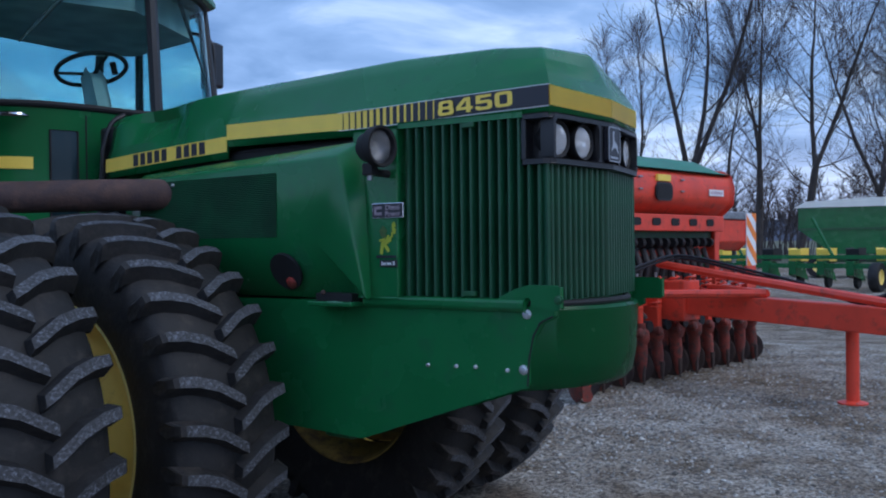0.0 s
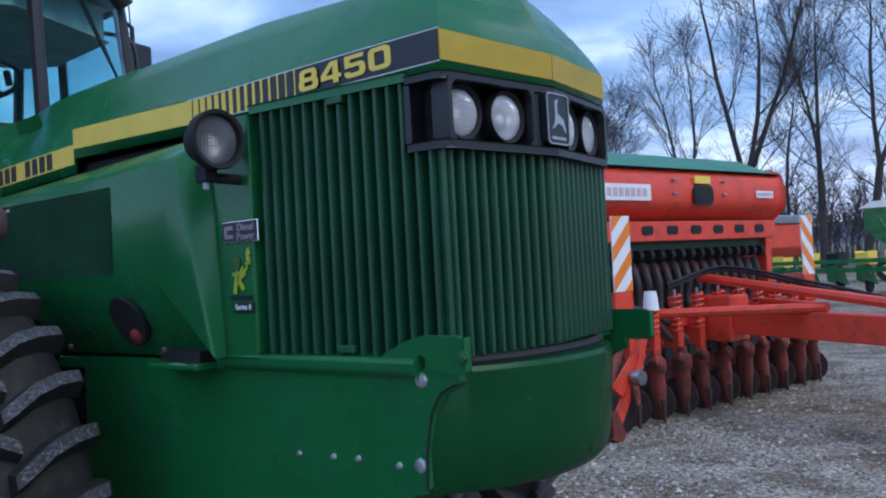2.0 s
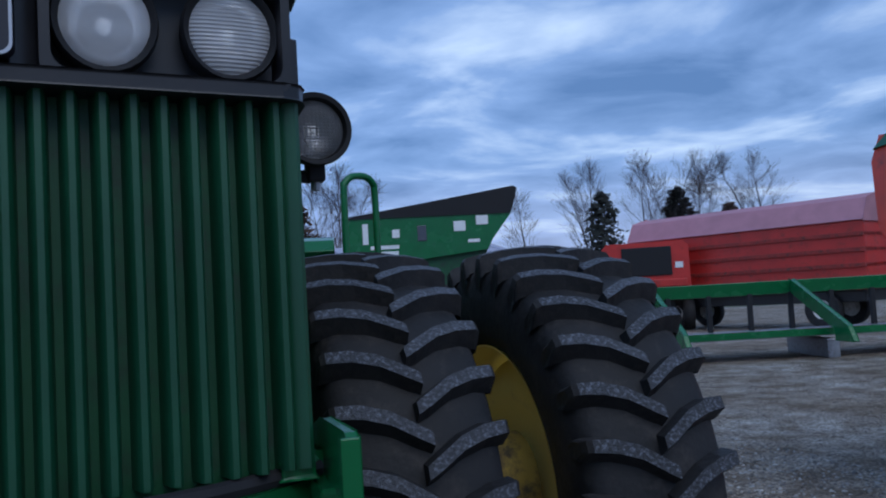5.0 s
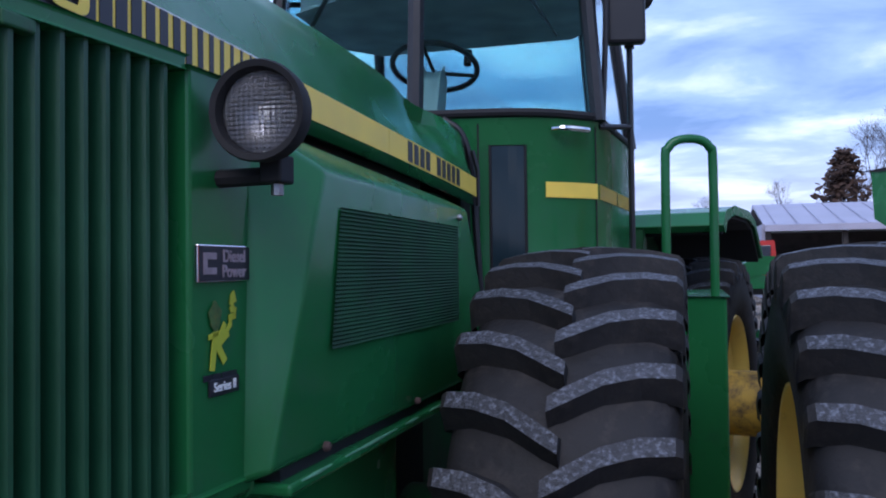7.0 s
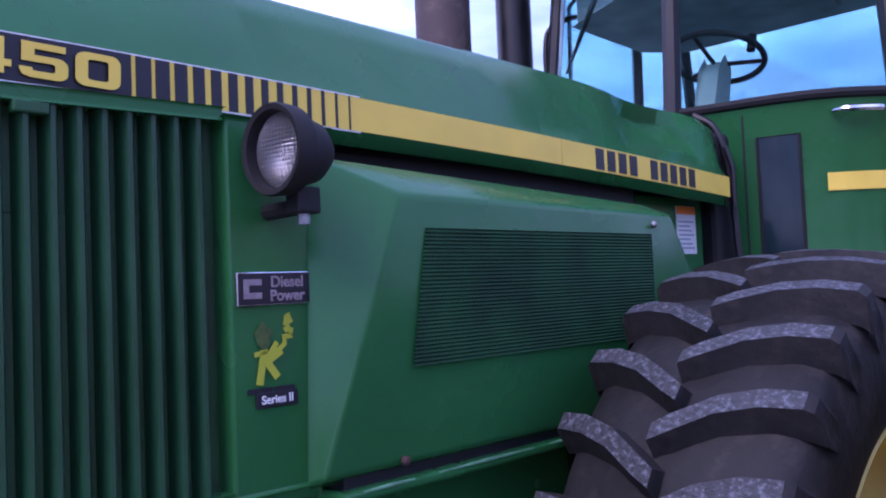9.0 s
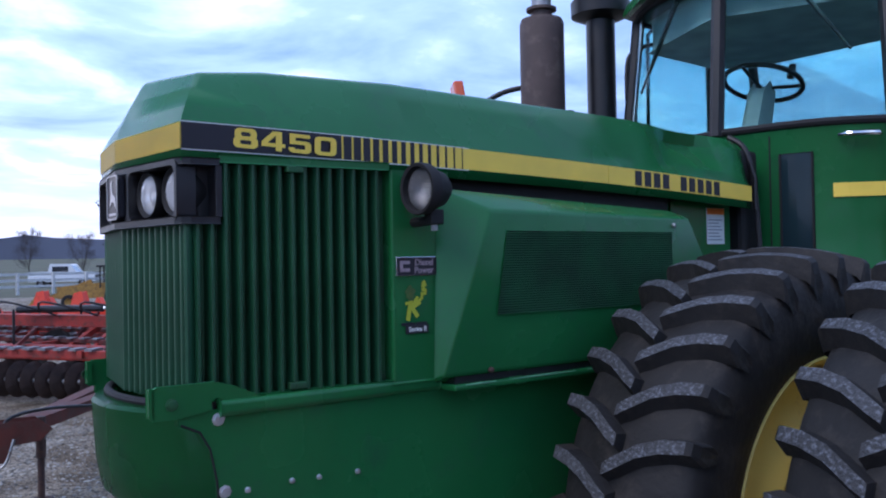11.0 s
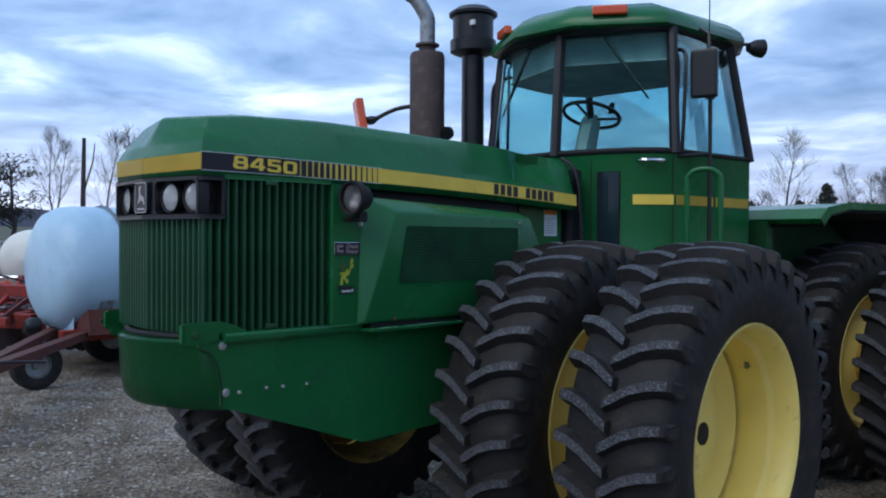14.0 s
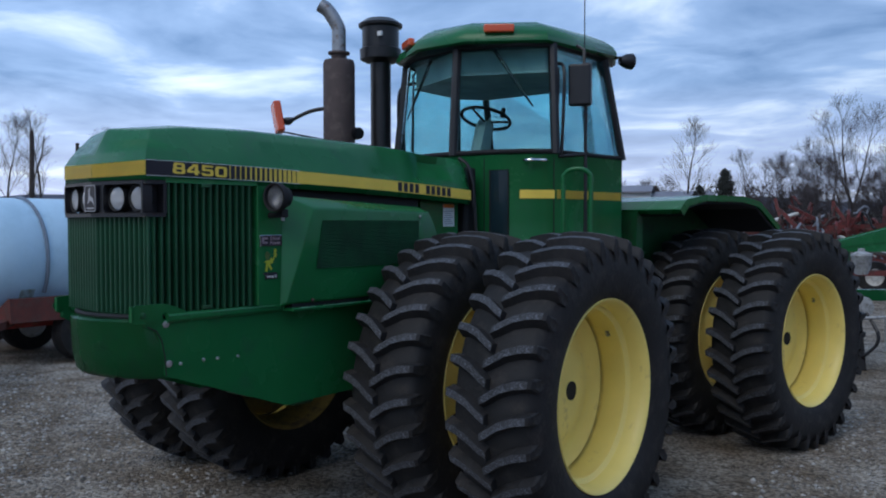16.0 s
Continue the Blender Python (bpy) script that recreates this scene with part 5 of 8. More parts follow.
    # right exhaust crossover pipe
    part("crossover_pipe", tube(smooth_path([(-0.40, 0.02, 1.74), (-0.62, 0.30, 1.74), (-0.98, 0.74, 1.74), (-1.02, 0.80, 1.84), (-1.02, 0.80, 2.07)], 4), 0.070, 18), RUST, TR, "rusty brown exhaust pipe", smooth=True)


build_cab_outside()


def build_rear_frame():
    art = Matrix.Translation((0, PIVOT_Y, 0)) @ Matrix.Rotation(radians(-REAR_TURN), 4, "Z") @ Matrix.Translation((0, -PIVOT_Y, 0))
    bm = bmesh.new()
    add_box(bm, (-0.33, 1.7, 0.62), (0.33, 4.0, 1.15), art)
    part("rear_frame", bevelled(bm, 0.02), GREEN_DULL, TR, "green rear frame")
    bm = bmesh.new()
    add_box(bm, (-0.27, -0.10, 0.66), (0.27, 1.7, 1.25))
    add_box(bm, (-0.30, -0.86, 0.735), (0.30, -0.70, 1.10))
    part("front_frame", bevelled(bm, 0.02), GREEN_DULL, TR, "green front frame")
    for s in (1, -1):
        # sloping fender over the rear wheels
        prof = [(2.36, 1.835), (2.44, 1.905), (2.70, 1.945), (3.25, 1.945), (3.52, 1.905), (3.86, 1.70), (3.83, 1.675), (3.50, 1.872), (3.24, 1.908), (2.71, 1.908), (2.47, 1.868), (2.40, 1.80)]
        bm = bmesh.new()
        add_prism(bm, prof, "x", s * 0.30, s * 1.12)
        bmesh.ops.transform(bm, matrix=art, verts=bm.verts)
        part("rear_fender", bevelled(bm, 0.006), GREEN, TR, "green rear fender")
        # added black sheet that paints the shade under the fender
        bm = bmesh.new()
        add_prism(bm, [(2.405, 1.795), (2.475, 1.862), (2.71, 1.904), (3.24, 1.904), (3.50, 1.868), (3.82, 1.672), (3.80, 1.655), (3.48, 1.85), (3.22, 1.885), (2.72, 1.885), (2.49, 1.845), (2.425, 1.785)], "x", s * 0.31, s * 1.10)
        bmesh.ops.transform(bm, matrix=art, verts=bm.verts)
        part("fender_liner", bm, MATT_BLACK, TR)
        bm = bmesh.new()
        add_prism(bm, [(2.34, 1.10), (2.37, 1.83), (2.43, 1.83), (2.43, 1.10)], "x", s * 0.30, s * 0.72)
        bmesh.ops.transform(bm, matrix=art, verts=bm.verts)
        part("fender_front", bevelled(bm, 0.006), GREEN_DULL, TR)
        # dull green puts the shade below the fender into this side's colour
        bm = bmesh.new()
        add_prism(bm, [(2.44, 1.1), (2.50, 1.86), (3.45, 1.86), (3.80, 1.66), (3.80, 1.1)], "x", s * 0.30, s * 0.50)
        bmesh.ops.transform(bm, matrix=art, verts=bm.verts)
        part("fender_side", bm, GREEN_DULL, TR)


build_rear_frame()
# ---- the seed drill ----
SD_M = Matrix.Translation((4.97, 0.63, 0)) @ Matrix.Rotation(radians(-11.4), 4, "Z")
STRIPE_WHITE = material("white_reflective_film", (0.78, 0.80, 0.84), 0.4, vary=0.04, bump=0)
HOSE = material("grey_rubber_hose", (0.06, 0.055, 0.055), 0.7, vary=0.2, scale=8, bump=0.1)


def warning_board(parent, x, y, z0, flip):
    """Red-and-white barred board: white plate with slanting orange bars, on a red bracket."""
    w, h = 0.25, 0.66
    bd = part("warning_board", box((x - w / 2, y - 0.012, z0), (x + w / 2, y, z0 + h), 0.003), STRIPE_WHITE, parent, "warning board with orange and white slanting bars")
    for k in range(-2, 6):
        a = k * 0.26
        pts = []
        def clip(poly):
            out = poly
            for lim, sgn in ((0.0, 1), (h, -1)):
                res = []
                for p, q in zip(out, out[1:] + out[:1]):
                    inp, inq = sgn * (p[1] - lim) >= 0, sgn * (q[1] - lim) >= 0
                    if inp:
                        res.append(p)
                    if inp != inq:
                        t = (lim - p[1]) / (q[1] - p[1])
                        res.append((p[0] + (q[0] - p[0]) * t, lim))
                out = res
            return out
        sl = 0.24 * flip
        poly = clip([(-w / 2, a), (w / 2, a + sl), (w / 2, a + sl + 0.125), (-w / 2, a + 0.125)])
        if len(poly) > 2:
            bm = bmesh.new()
            add_prism(bm, [(x + p[0], z0 + p[1]) for p in poly], "y", y - 0.015, y - 0.0125)
            part("orange_bar", bm, ORANGE, bd)
    part("board_bracket", box((x - 0.12, y - 0.01, z0 - 0.28), (x + 0.12, y + 0.03, z0), 0.004), ORANGE_RED, parent)


def coil_spring(x, y, z0, z1, r=0.055, turns=7):
    n = turns * 10
    return tube([(x + r * math.cos(2 * math.pi * k / 10), y + r * math.sin(2 * math.pi * k / 10), z0 + (z1 - z0) * k / n) for k in range(n + 1)], 0.014, 6)


def build_drill():
    """Local x along the machine from its near end, y to its back, z up."""
    dr = empty("seed_drill", "orange-red trailed seed drill with long hopper under a green tarpaulin", "seed drill", SD_M)
    L = 3.50
    prof = [(0.30, 2.12), (0.37, 2.05), (0.62, 1.85), (0.92, 1.83), (1.15, 2.04), (1.26, 2.40), (1.20, 2.56), (0.42, 2.50), (0.32, 2.44), (0.285, 2.30)]
    bm = bmesh.new()
    add_prism(bm, prof, "x", 0.06, L)
    hop = part("hopper", bevelled(bm, 0.05, 4), ORANGE_RED, dr, "orange-red steel seed hopper", smooth=True)
    # gable end, reaching down to the frame
    prof = [(0.27, 2.30), (0.30, 2.06), (0.62, 1.72), (0.66, 1.25), (1.02, 1.25), (1.02, 1.55), (1.28, 1.95), (1.30, 2.42), (1.20, 2.58), (0.40, 2.52)]
    part("gable_plate", prism(prof, "x", -0.02, 0.055, 0.02), ORANGE_RED, dr, "rounded red end plate")
    cov = [(0.30, 2.49), (0.44, 2.56), (0.70, 2.68), (1.10, 2.64), (1.26, 2.55), (1.24, 2.51), (0.8, 2.57), (0.42, 2.49)]
    bm = bmesh.new()
    A = []
    for k in range(25):
        x = -0.05 + (L + 0.12) * k / 24
        sag = 0.012 * noise.noise((x * 2.1, 0, 3)) - 0.05 * (max(0, 1 - min(k, 24 - k) / 2.0))
        A.append([bm.verts.new((x, y, z + (sag if z > 2.53 else 0))) for y, z in cov])
    for a, b in zip(A, A[1:]):
        for i in range(len(cov)):
            bm.faces.new((a[i], a[(i + 1) % len(cov)], b[(i + 1) % len(cov)], b[i]))
    bm.faces.new(A[0])
    bm.faces.new(A[-1][::-1])
    part("tarpaulin", bm, TARP_GREEN, dr, "green tarpaulin hopper cover", smooth=True)
    # stickers and window on the front face
    for x0, x1, z0, z1 in ((0.15, 0.975, 2.15, 2.31), (2.92, 3.28, 2.20, 2.28)):
        part("sticker", box((x0, 0.275, z0), (x1, 0.283, z1), 0.002), WHITE, hop)
        n = 8
        for k in range(n):
            w = (x1 - x0) / (n + 1.2)
            part("sticker_bar", box((x0 + w * (k + 0.7), 0.272, z0 + (z1 - z0) * 0.25), (x0 + w * (k + 1.4), 0.2755, z1 - (z1 - z0) * 0.25), 0), PINK, hop)
    part("sticker", box((-0.028, 0.48, 2.18), (-0.0205, 1.08, 2.34), 0.002), WHITE, dr)
    for k in range(8):
        part("sticker_bar", box((-0.031, 0.52 + 0.068 * k, 2.22), (-0.0275, 0.565 + 0.068 * k, 2.30), 0), PINK, dr)
    part("sticker", box((-0.028, 0.82, 2.02), (-0.0205, 1.06, 2.17), 0.002), WHITE, dr)
    part("gauge_window", prism(rounded(1.71, 2.130, 2.03, 2.300, 0.07), "y", 0.262, 0.29, 0.004), MATT_BLACK, hop, "dark oval level window")
    part("window_frame", prism(rounded(1.69, 2.110, 2.05, 2.320, 0.08), "y", 0.268, 0.285, 0.004), BLACK, hop)
    part("yellow_sticker", box((1.72, 0.262, 2.335), (2.00, 0.30, 2.415), 0.004), YELLOW, hop)
    for x in (1.35, 2.25):
        for z in (2.22, 2.36):
            part("latch", box((x, 0.268, z), (x + 0.07, 0.29, z + 0.02), 0.003), STEEL, hop)
    # rail with slots under the hopper
    part("slotted_rail", box((0.30, 0.34, 1.70), (L - 0.1, 0.42, 1.90), 0.01), ORANGE_RED, dr)
    for k in range(7):
        x = 2.95 - 0.415 * k
        part("slot", prism([(x + px, 1.81 + pz) for px, pz in rounded(0, -0.045, 0.18, 0.045, 0.035)], "y", 0.331, 0.345, 0), MATT_BLACK, dr)
    # metering housings and seed tubes
    part("metering_beam", box((0.10, 0.50, 1.50), (L - 0.1, 0.72, 1.68), 0.01), GREEN_DULL, dr)
    for k in range(18):
        x = 0.25 + 0.175 * k
        part("meter", lathe([(0.0, -0.03), (0.06, -0.03), (0.06, 0.03), (0.0, 0.03)], 12, Matrix.Translation((x, 0.46, 1.52)) @ along((1, 0, 0))), MATT_BLACK, dr)
    for k in range(18):
        x = 0.25 + 0.175 * k
        pts = smooth_path([(x, 0.55, 1.45), (x + 0.02, 0.50, 1.25), (x + 0.08, 0.55, 1.0), (x + 0.05, 0.48 - 0.3 * (k % 2), 0.62)], 4)
        part("seed_tube", tube(pts, 0.038, 8), HOSE, dr, smooth=True)
    for z in (1.36, 1.02):
        part("cross_rail", box((0.05, 0.62, z), (L, 0.70, z + 0.07), 0.006), RED_DULL, dr)
    for x in (0.0, L - 0.14):
        part("end_post", box((x, 0.45, 0.70), (x + 0.12, 0.60, 1.80), 0.01), ORANGE_RED, dr)
    # plain dark sheet closes the view through the machine
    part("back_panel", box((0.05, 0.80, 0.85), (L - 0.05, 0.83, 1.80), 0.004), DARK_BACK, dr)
    # main tool bar
    part("tool_bar", box((0.05, 0.05, 0.82), (L, 0.22, 0.98), 0.012), ORANGE_RED, dr, "heavy orange-red tool bar")
    part("tool_bar", box((0.05, 0.62, 0.74), (L, 0.76, 0.88), 0.012), RED_DULL, dr)
    # coulters: arm, spring, boot, disc
    n = 10
    for k in range(n):
        x = 0.10 + 0.362 * k
        part("coulter_arm", box((x - 0.045, -0.08, 0.58), (x + 0.045, 0.16, 0.98), 0.012), ORANGE_RED, dr)
        part("coil_spring", coil_spring(x, -0.03, 0.78, 1.14), ORANGE_RED, dr, smooth=True)
        part("spring_bolt", tube([(x, -0.03, 0.72), (x, -0.03, 1.19)], 0.016, 8), STEEL, dr)
        part("pivot", lathe([(0, -0.055), (0.058, -0.055), (0.062, 0.03), (0, 0.03)], 14, Matrix.Translation((x + 0.11, -0.09, 0.62)) @ along((0, -1, 0))), MATT_BLACK, dr, smooth=True)
        boot = [(0, 0.66), (0.055, 0.66), (0.060, 0.60), (0.095, 0.57), (0.100, 0.50), (0.088, 0.46), (0.070, 0.44), (0.072, 0.30), (0.052, 0.17), (0.022, 0.05), (0, 0.02)]
        part("coulter_boot", lathe(boot, 14, Matrix.Translation((x, -0.08, 0)) @ Matrix.Rotation(radians(-7 + 3 * (k % 3)), 4, "X") @ Matrix.Diagonal((0.85, 1, 1, 1))), BOOT_RED, dr, smooth=True)
        part("boot_collar", lathe([(0, -0.03), (0.050, -0.03), (0.054, 0.02), (0.036, 0.04), (0, 0.04)], 12, Matrix.Translation((x - 0.09, -0.12, 0.56)) @ along((0.2, -1, 0.2))), BOOT_RED, dr, smooth=True)
        part("tip", tube([(x - 0.005, -0.10, 0.22), (x - 0.003, -0.11, 0.01)], [0.035, 0.012], 8), EARTH, dr)
        part("coulter_disc", lathe([(0, -0.01), (0.165, -0.006), (0.18, 0.0), (0.165, 0.006), (0, 0.01)], 24, Matrix.Translation((x + 0.10, 0.04, 0.18)) @ along((1, 0.25, 0))), EARTH, dr, "soil-stained steel disc")
        x2 = x + 0.18
        part("coulter_disc", lathe([(0, -0.01), (0.20, -0.006), (0.215, 0.0), (0.20, 0.006), (0, 0.01)], 24, Matrix.Translation((x2, 0.42, 0.215)) @ along((1, -0.18, 0))), EARTH, dr, "soil-stained steel disc")
        part("rear_boot", box((x2 - 0.05, 0.36, 0.25), (x2 + 0.05, 0.48, 0.72), 0.012), BOOT_RED, dr)
    # side deflector at the near end
    bm = tube([(-0.05, -0.05, 0.72), (-0.42, -0.18, 0.42)], 0.045, 8)
    part("deflector_arm", bm, BOOT_RED, dr)
    part("deflector_disc", lathe([(0, -0.02), (0.16, -0.01), (0.19, 0.0), (0.16, 0.012), (0, 0.02)], 20, Matrix.Translation((-0.50, -0.20, 0.20)) @ along((0.9, -0.5, 0.1))), BOOT_RED, dr, smooth=True)
    part("end_disc", lathe([(0, -0.02), (0.27, -0.008), (0.28, 0.0), (0.27, 0.008), (0, 0.02)], 26, Matrix.Translation((-0.12, -0.06, 0.28)) @ along((0.95, -0.3, 0))), EARTH, dr)
    # stirrup and shoe beyond the last coulter
    part("stirrup", prism([(-0.40, 0.16), (-0.35, 0.11), (0.0, 0.62), (0.06, 0.80), (0.0, 0.82), (-0.06, 0.64)], "y", -0.26, -0.21, 0.008), ORANGE_RED, dr)
    part("stirrup", prism([(-0.36, 0.42), (-0.28, 0.36), (0.06, 0.66), (0.02, 0.74)], "y", -0.24, -0.18, 0.008), ORANGE_RED, dr)
    part("shoe", prism([(-0.46, 0.24), (-0.42, 0.24), (-0.33, 0.05), (-0.36, 0.02), (-0.45, 0.04)], "y", -0.28, -0.16, 0.02), BOOT_RED, dr)
    part("knuckle", lathe([(0, -0.05), (0.06, -0.05), (0.07, 0), (0.06, 0.05), (0, 0.05)], 14, Matrix.Translation((-0.14, -0.30, 0.50)) @ along((0, -1, 0))), STEEL, dr, smooth=True)
    for k in range(6):
        p = [(-0.10 + 0.05 * k, 0.72, 1.25), (-0.16 + 0.09 * k, 0.30, 1.02 + 0.04 * (k % 3)), (-0.12 + 0.16 * k, 0.05, 0.94), (0.02 + 0.2 * k, 0.0, 0.70)]
        part("seed_tube", tube(smooth_path(p, 4), 0.030, 8), HOSE, dr, smooth=True)
    # drive motor at the near end
    part("motor", bevelled(_box_m((-0.16, 0.55, 1.30), (0.0, 0.95, 1.62), Matrix.Identity(4)), 0.05), BLACK, dr)
    part("gearbox", bevelled(_box_m((-0.14, 0.60, 1.60), (0.0, 0.84, 1.86), Matrix.Identity(4)), 0.03), STEEL, dr)
    part("white_cup", lathe([(0, 0), (0.075, 0), (0.055, 0.17), (0, 0.17)], 16, Matrix.Translation((0.36, -0.10, 1.03))), STRIPE_WHITE, dr, "white plastic cup")
    warning_board(dr, -0.02, -0.10, 1.22, 1)
    warning_board(dr, 3.25, -0.10, 1.22, -1)
    # drawbar
    part("drawbar_head", box((1.28, -0.32, 0.66), (1.62, 0.10, 1.10), 0.015), ORANGE_RED, dr)
    h = SD_M.inverted() @ Vector((5.42, -2.15, 0.0))
    a = Vector((1.45, -0.25, 0.86))
    b = Vector((h.x, h.y, 0.80))
    bm = bmesh.new()
    d = (b - a).normalized()
    m = Matrix((d, Vector((-d.y, d.x, 0)).normalized(), Vector((0, 0, 1)))).transposed().to_4x4()
    m.translation = a
    add_box(bm, (0, -0.10, -0.12), ((b - a).length, 0.10, 0.12), m)
    part("drawbar", bevelled(bm, 0.01), ORANGE_RED, dr, "heavy orange-red drawbar")
    for sx, sz in ((-0.9, 1.18), (0.9, 1.18), (0.0, 1.26)):
        part("drawbar_brace", tube([Vector((1.45 + sx, 0.0, 0.98)), a.lerp(b, 0.42) + Vector((0, 0, 0.16))] if sx else [Vector((1.45, 0.1, 1.28)), a.lerp(b, 0.3) + Vector((0, 0, 0.30)), b + Vector((0, 0, 0.14))], 0.045, 8), ORANGE_RED, dr)
    pts = smooth_path([(0.9, 0.1, 1.20), (1.4, -0.2, 1.34), a.lerp(b, 0.35) + Vector((0.05, 0, 0.34)), a.lerp(b, 0.65) + Vector((0.05, 0, 0.22)), a.lerp(b, 0.85) + Vector((0, 0, 0.14)), b + Vector((0.1, 0, 0.30))], 5)
    for off in (0.0, 0.035):
        part("hydraulic_hose", tube([p + Vector((0, 0, off)) for p in pts], 0.016, 7), BLACK, dr, smooth=True)
    s = SD_M.inverted() @ Vector((5.78, -1.66, 0))
    part("stand_leg", tube([(s.x, s.y, 0.02), (s.x, s.y, 0.80)], 0.058, 12), ORANGE_RED, dr, smooth=True)
    part("stand_foot", lathe([(0, 0.0), (0.13, 0.0), (0.13, 0.015), (0.06, 0.03), (0, 0.03)], 20, Matrix.Translation((s.x, s.y, 0.0))), ORANGE_RED, dr)
    # hitch ring and clamp at the drawbar's end
    part("hitch", bevelled(_box_m((-0.05, -0.16, -0.17), (0.14, 0.16, 0.17), Matrix.Translation(b) @ m.to_3x3().to_4x4()), 0.02), RED_DULL, dr)
    part("bracket_slot", bevelled(_box_m((-0.36, 0.09, -0.09), (-0.06, 0.115, 0.09), Matrix.Translation(b) @ m.to_3x3().to_4x4()), 0.006), ORANGE_RED, dr)
    for ob in dr.children:
        if ob.name.split(".")[0] in ("hopper", "gable_plate", "tarpaulin", "sticker", "sticker_bar", "slotted_rail", "slot"):
            ob.matrix_local = Matrix.Translation((0, 0, -0.04 if ob.name.startswith("slot") else -0.09))
    return dr


BOOT_RED = material("soiled_red_castings", (0.21, 0.034, 0.022), 0.7, vary=0.4, scale=9, fine=60, bump=0.25, tint=(0.06, 0.035, 0.028), amount=0.4, rand=0.3)
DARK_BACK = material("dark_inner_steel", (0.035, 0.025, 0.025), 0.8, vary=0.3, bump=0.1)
PINK = material("faded_pink_print", (0.55, 0.40, 0.46), 0.5, vary=0.1, bump=0)
DR = build_drill()
# ---- tanks, harrow and vehicles on the far side ----
RIM_WHITE = material("white_wheel_paint", (0.62, 0.62, 0.60), 0.5, vary=0.15, bump=0.05, tint=(0.3, 0.28, 0.25), amount=0.25)


def small_wheel(parent, x, y, r, w, rim_mat, turn=0.0, name="wheel"):
    """Road wheel standing on the ground; its axle lies along local x after turn."""
    m = Matrix.Translation((x, y, r)) @ Matrix.Rotation(turn, 4, "Z") @ Matrix.Rotation(radians(90), 4, "Y")
    wl = part(name, lathe([(r * 0.52, -w * 0.42), (r * 0.75, -w * 0.5), (r * 0.94, -w * 0.46), (r, -w * 0.3), (r, w * 0.3), (r * 0.94, w * 0.46), (r * 0.75, w * 0.5), (r * 0.52, w * 0.42)], 28, m), RUBBER, parent, "black rubber tyre", smooth=True)
    part("rim", lathe([(r * 0.55, w * 0.40), (r * 0.50, w * 0.42), (r * 0.46, w * 0.2), (r * 0.2, w * 0.1), (r * 0.18, w * 0.22), (0, w * 0.22)], 24, m), rim_mat, wl, smooth=True)
    part("rim", lathe([(0, -w * 0.22), (r * 0.18, -w * 0.22), (r * 0.2, -w * 0.1), (r * 0.46, -w * 0.2), (r * 0.50, -w * 0.42), (r * 0.55, -w * 0.40)], 24, m), rim_mat, wl, smooth=True)
    return wl


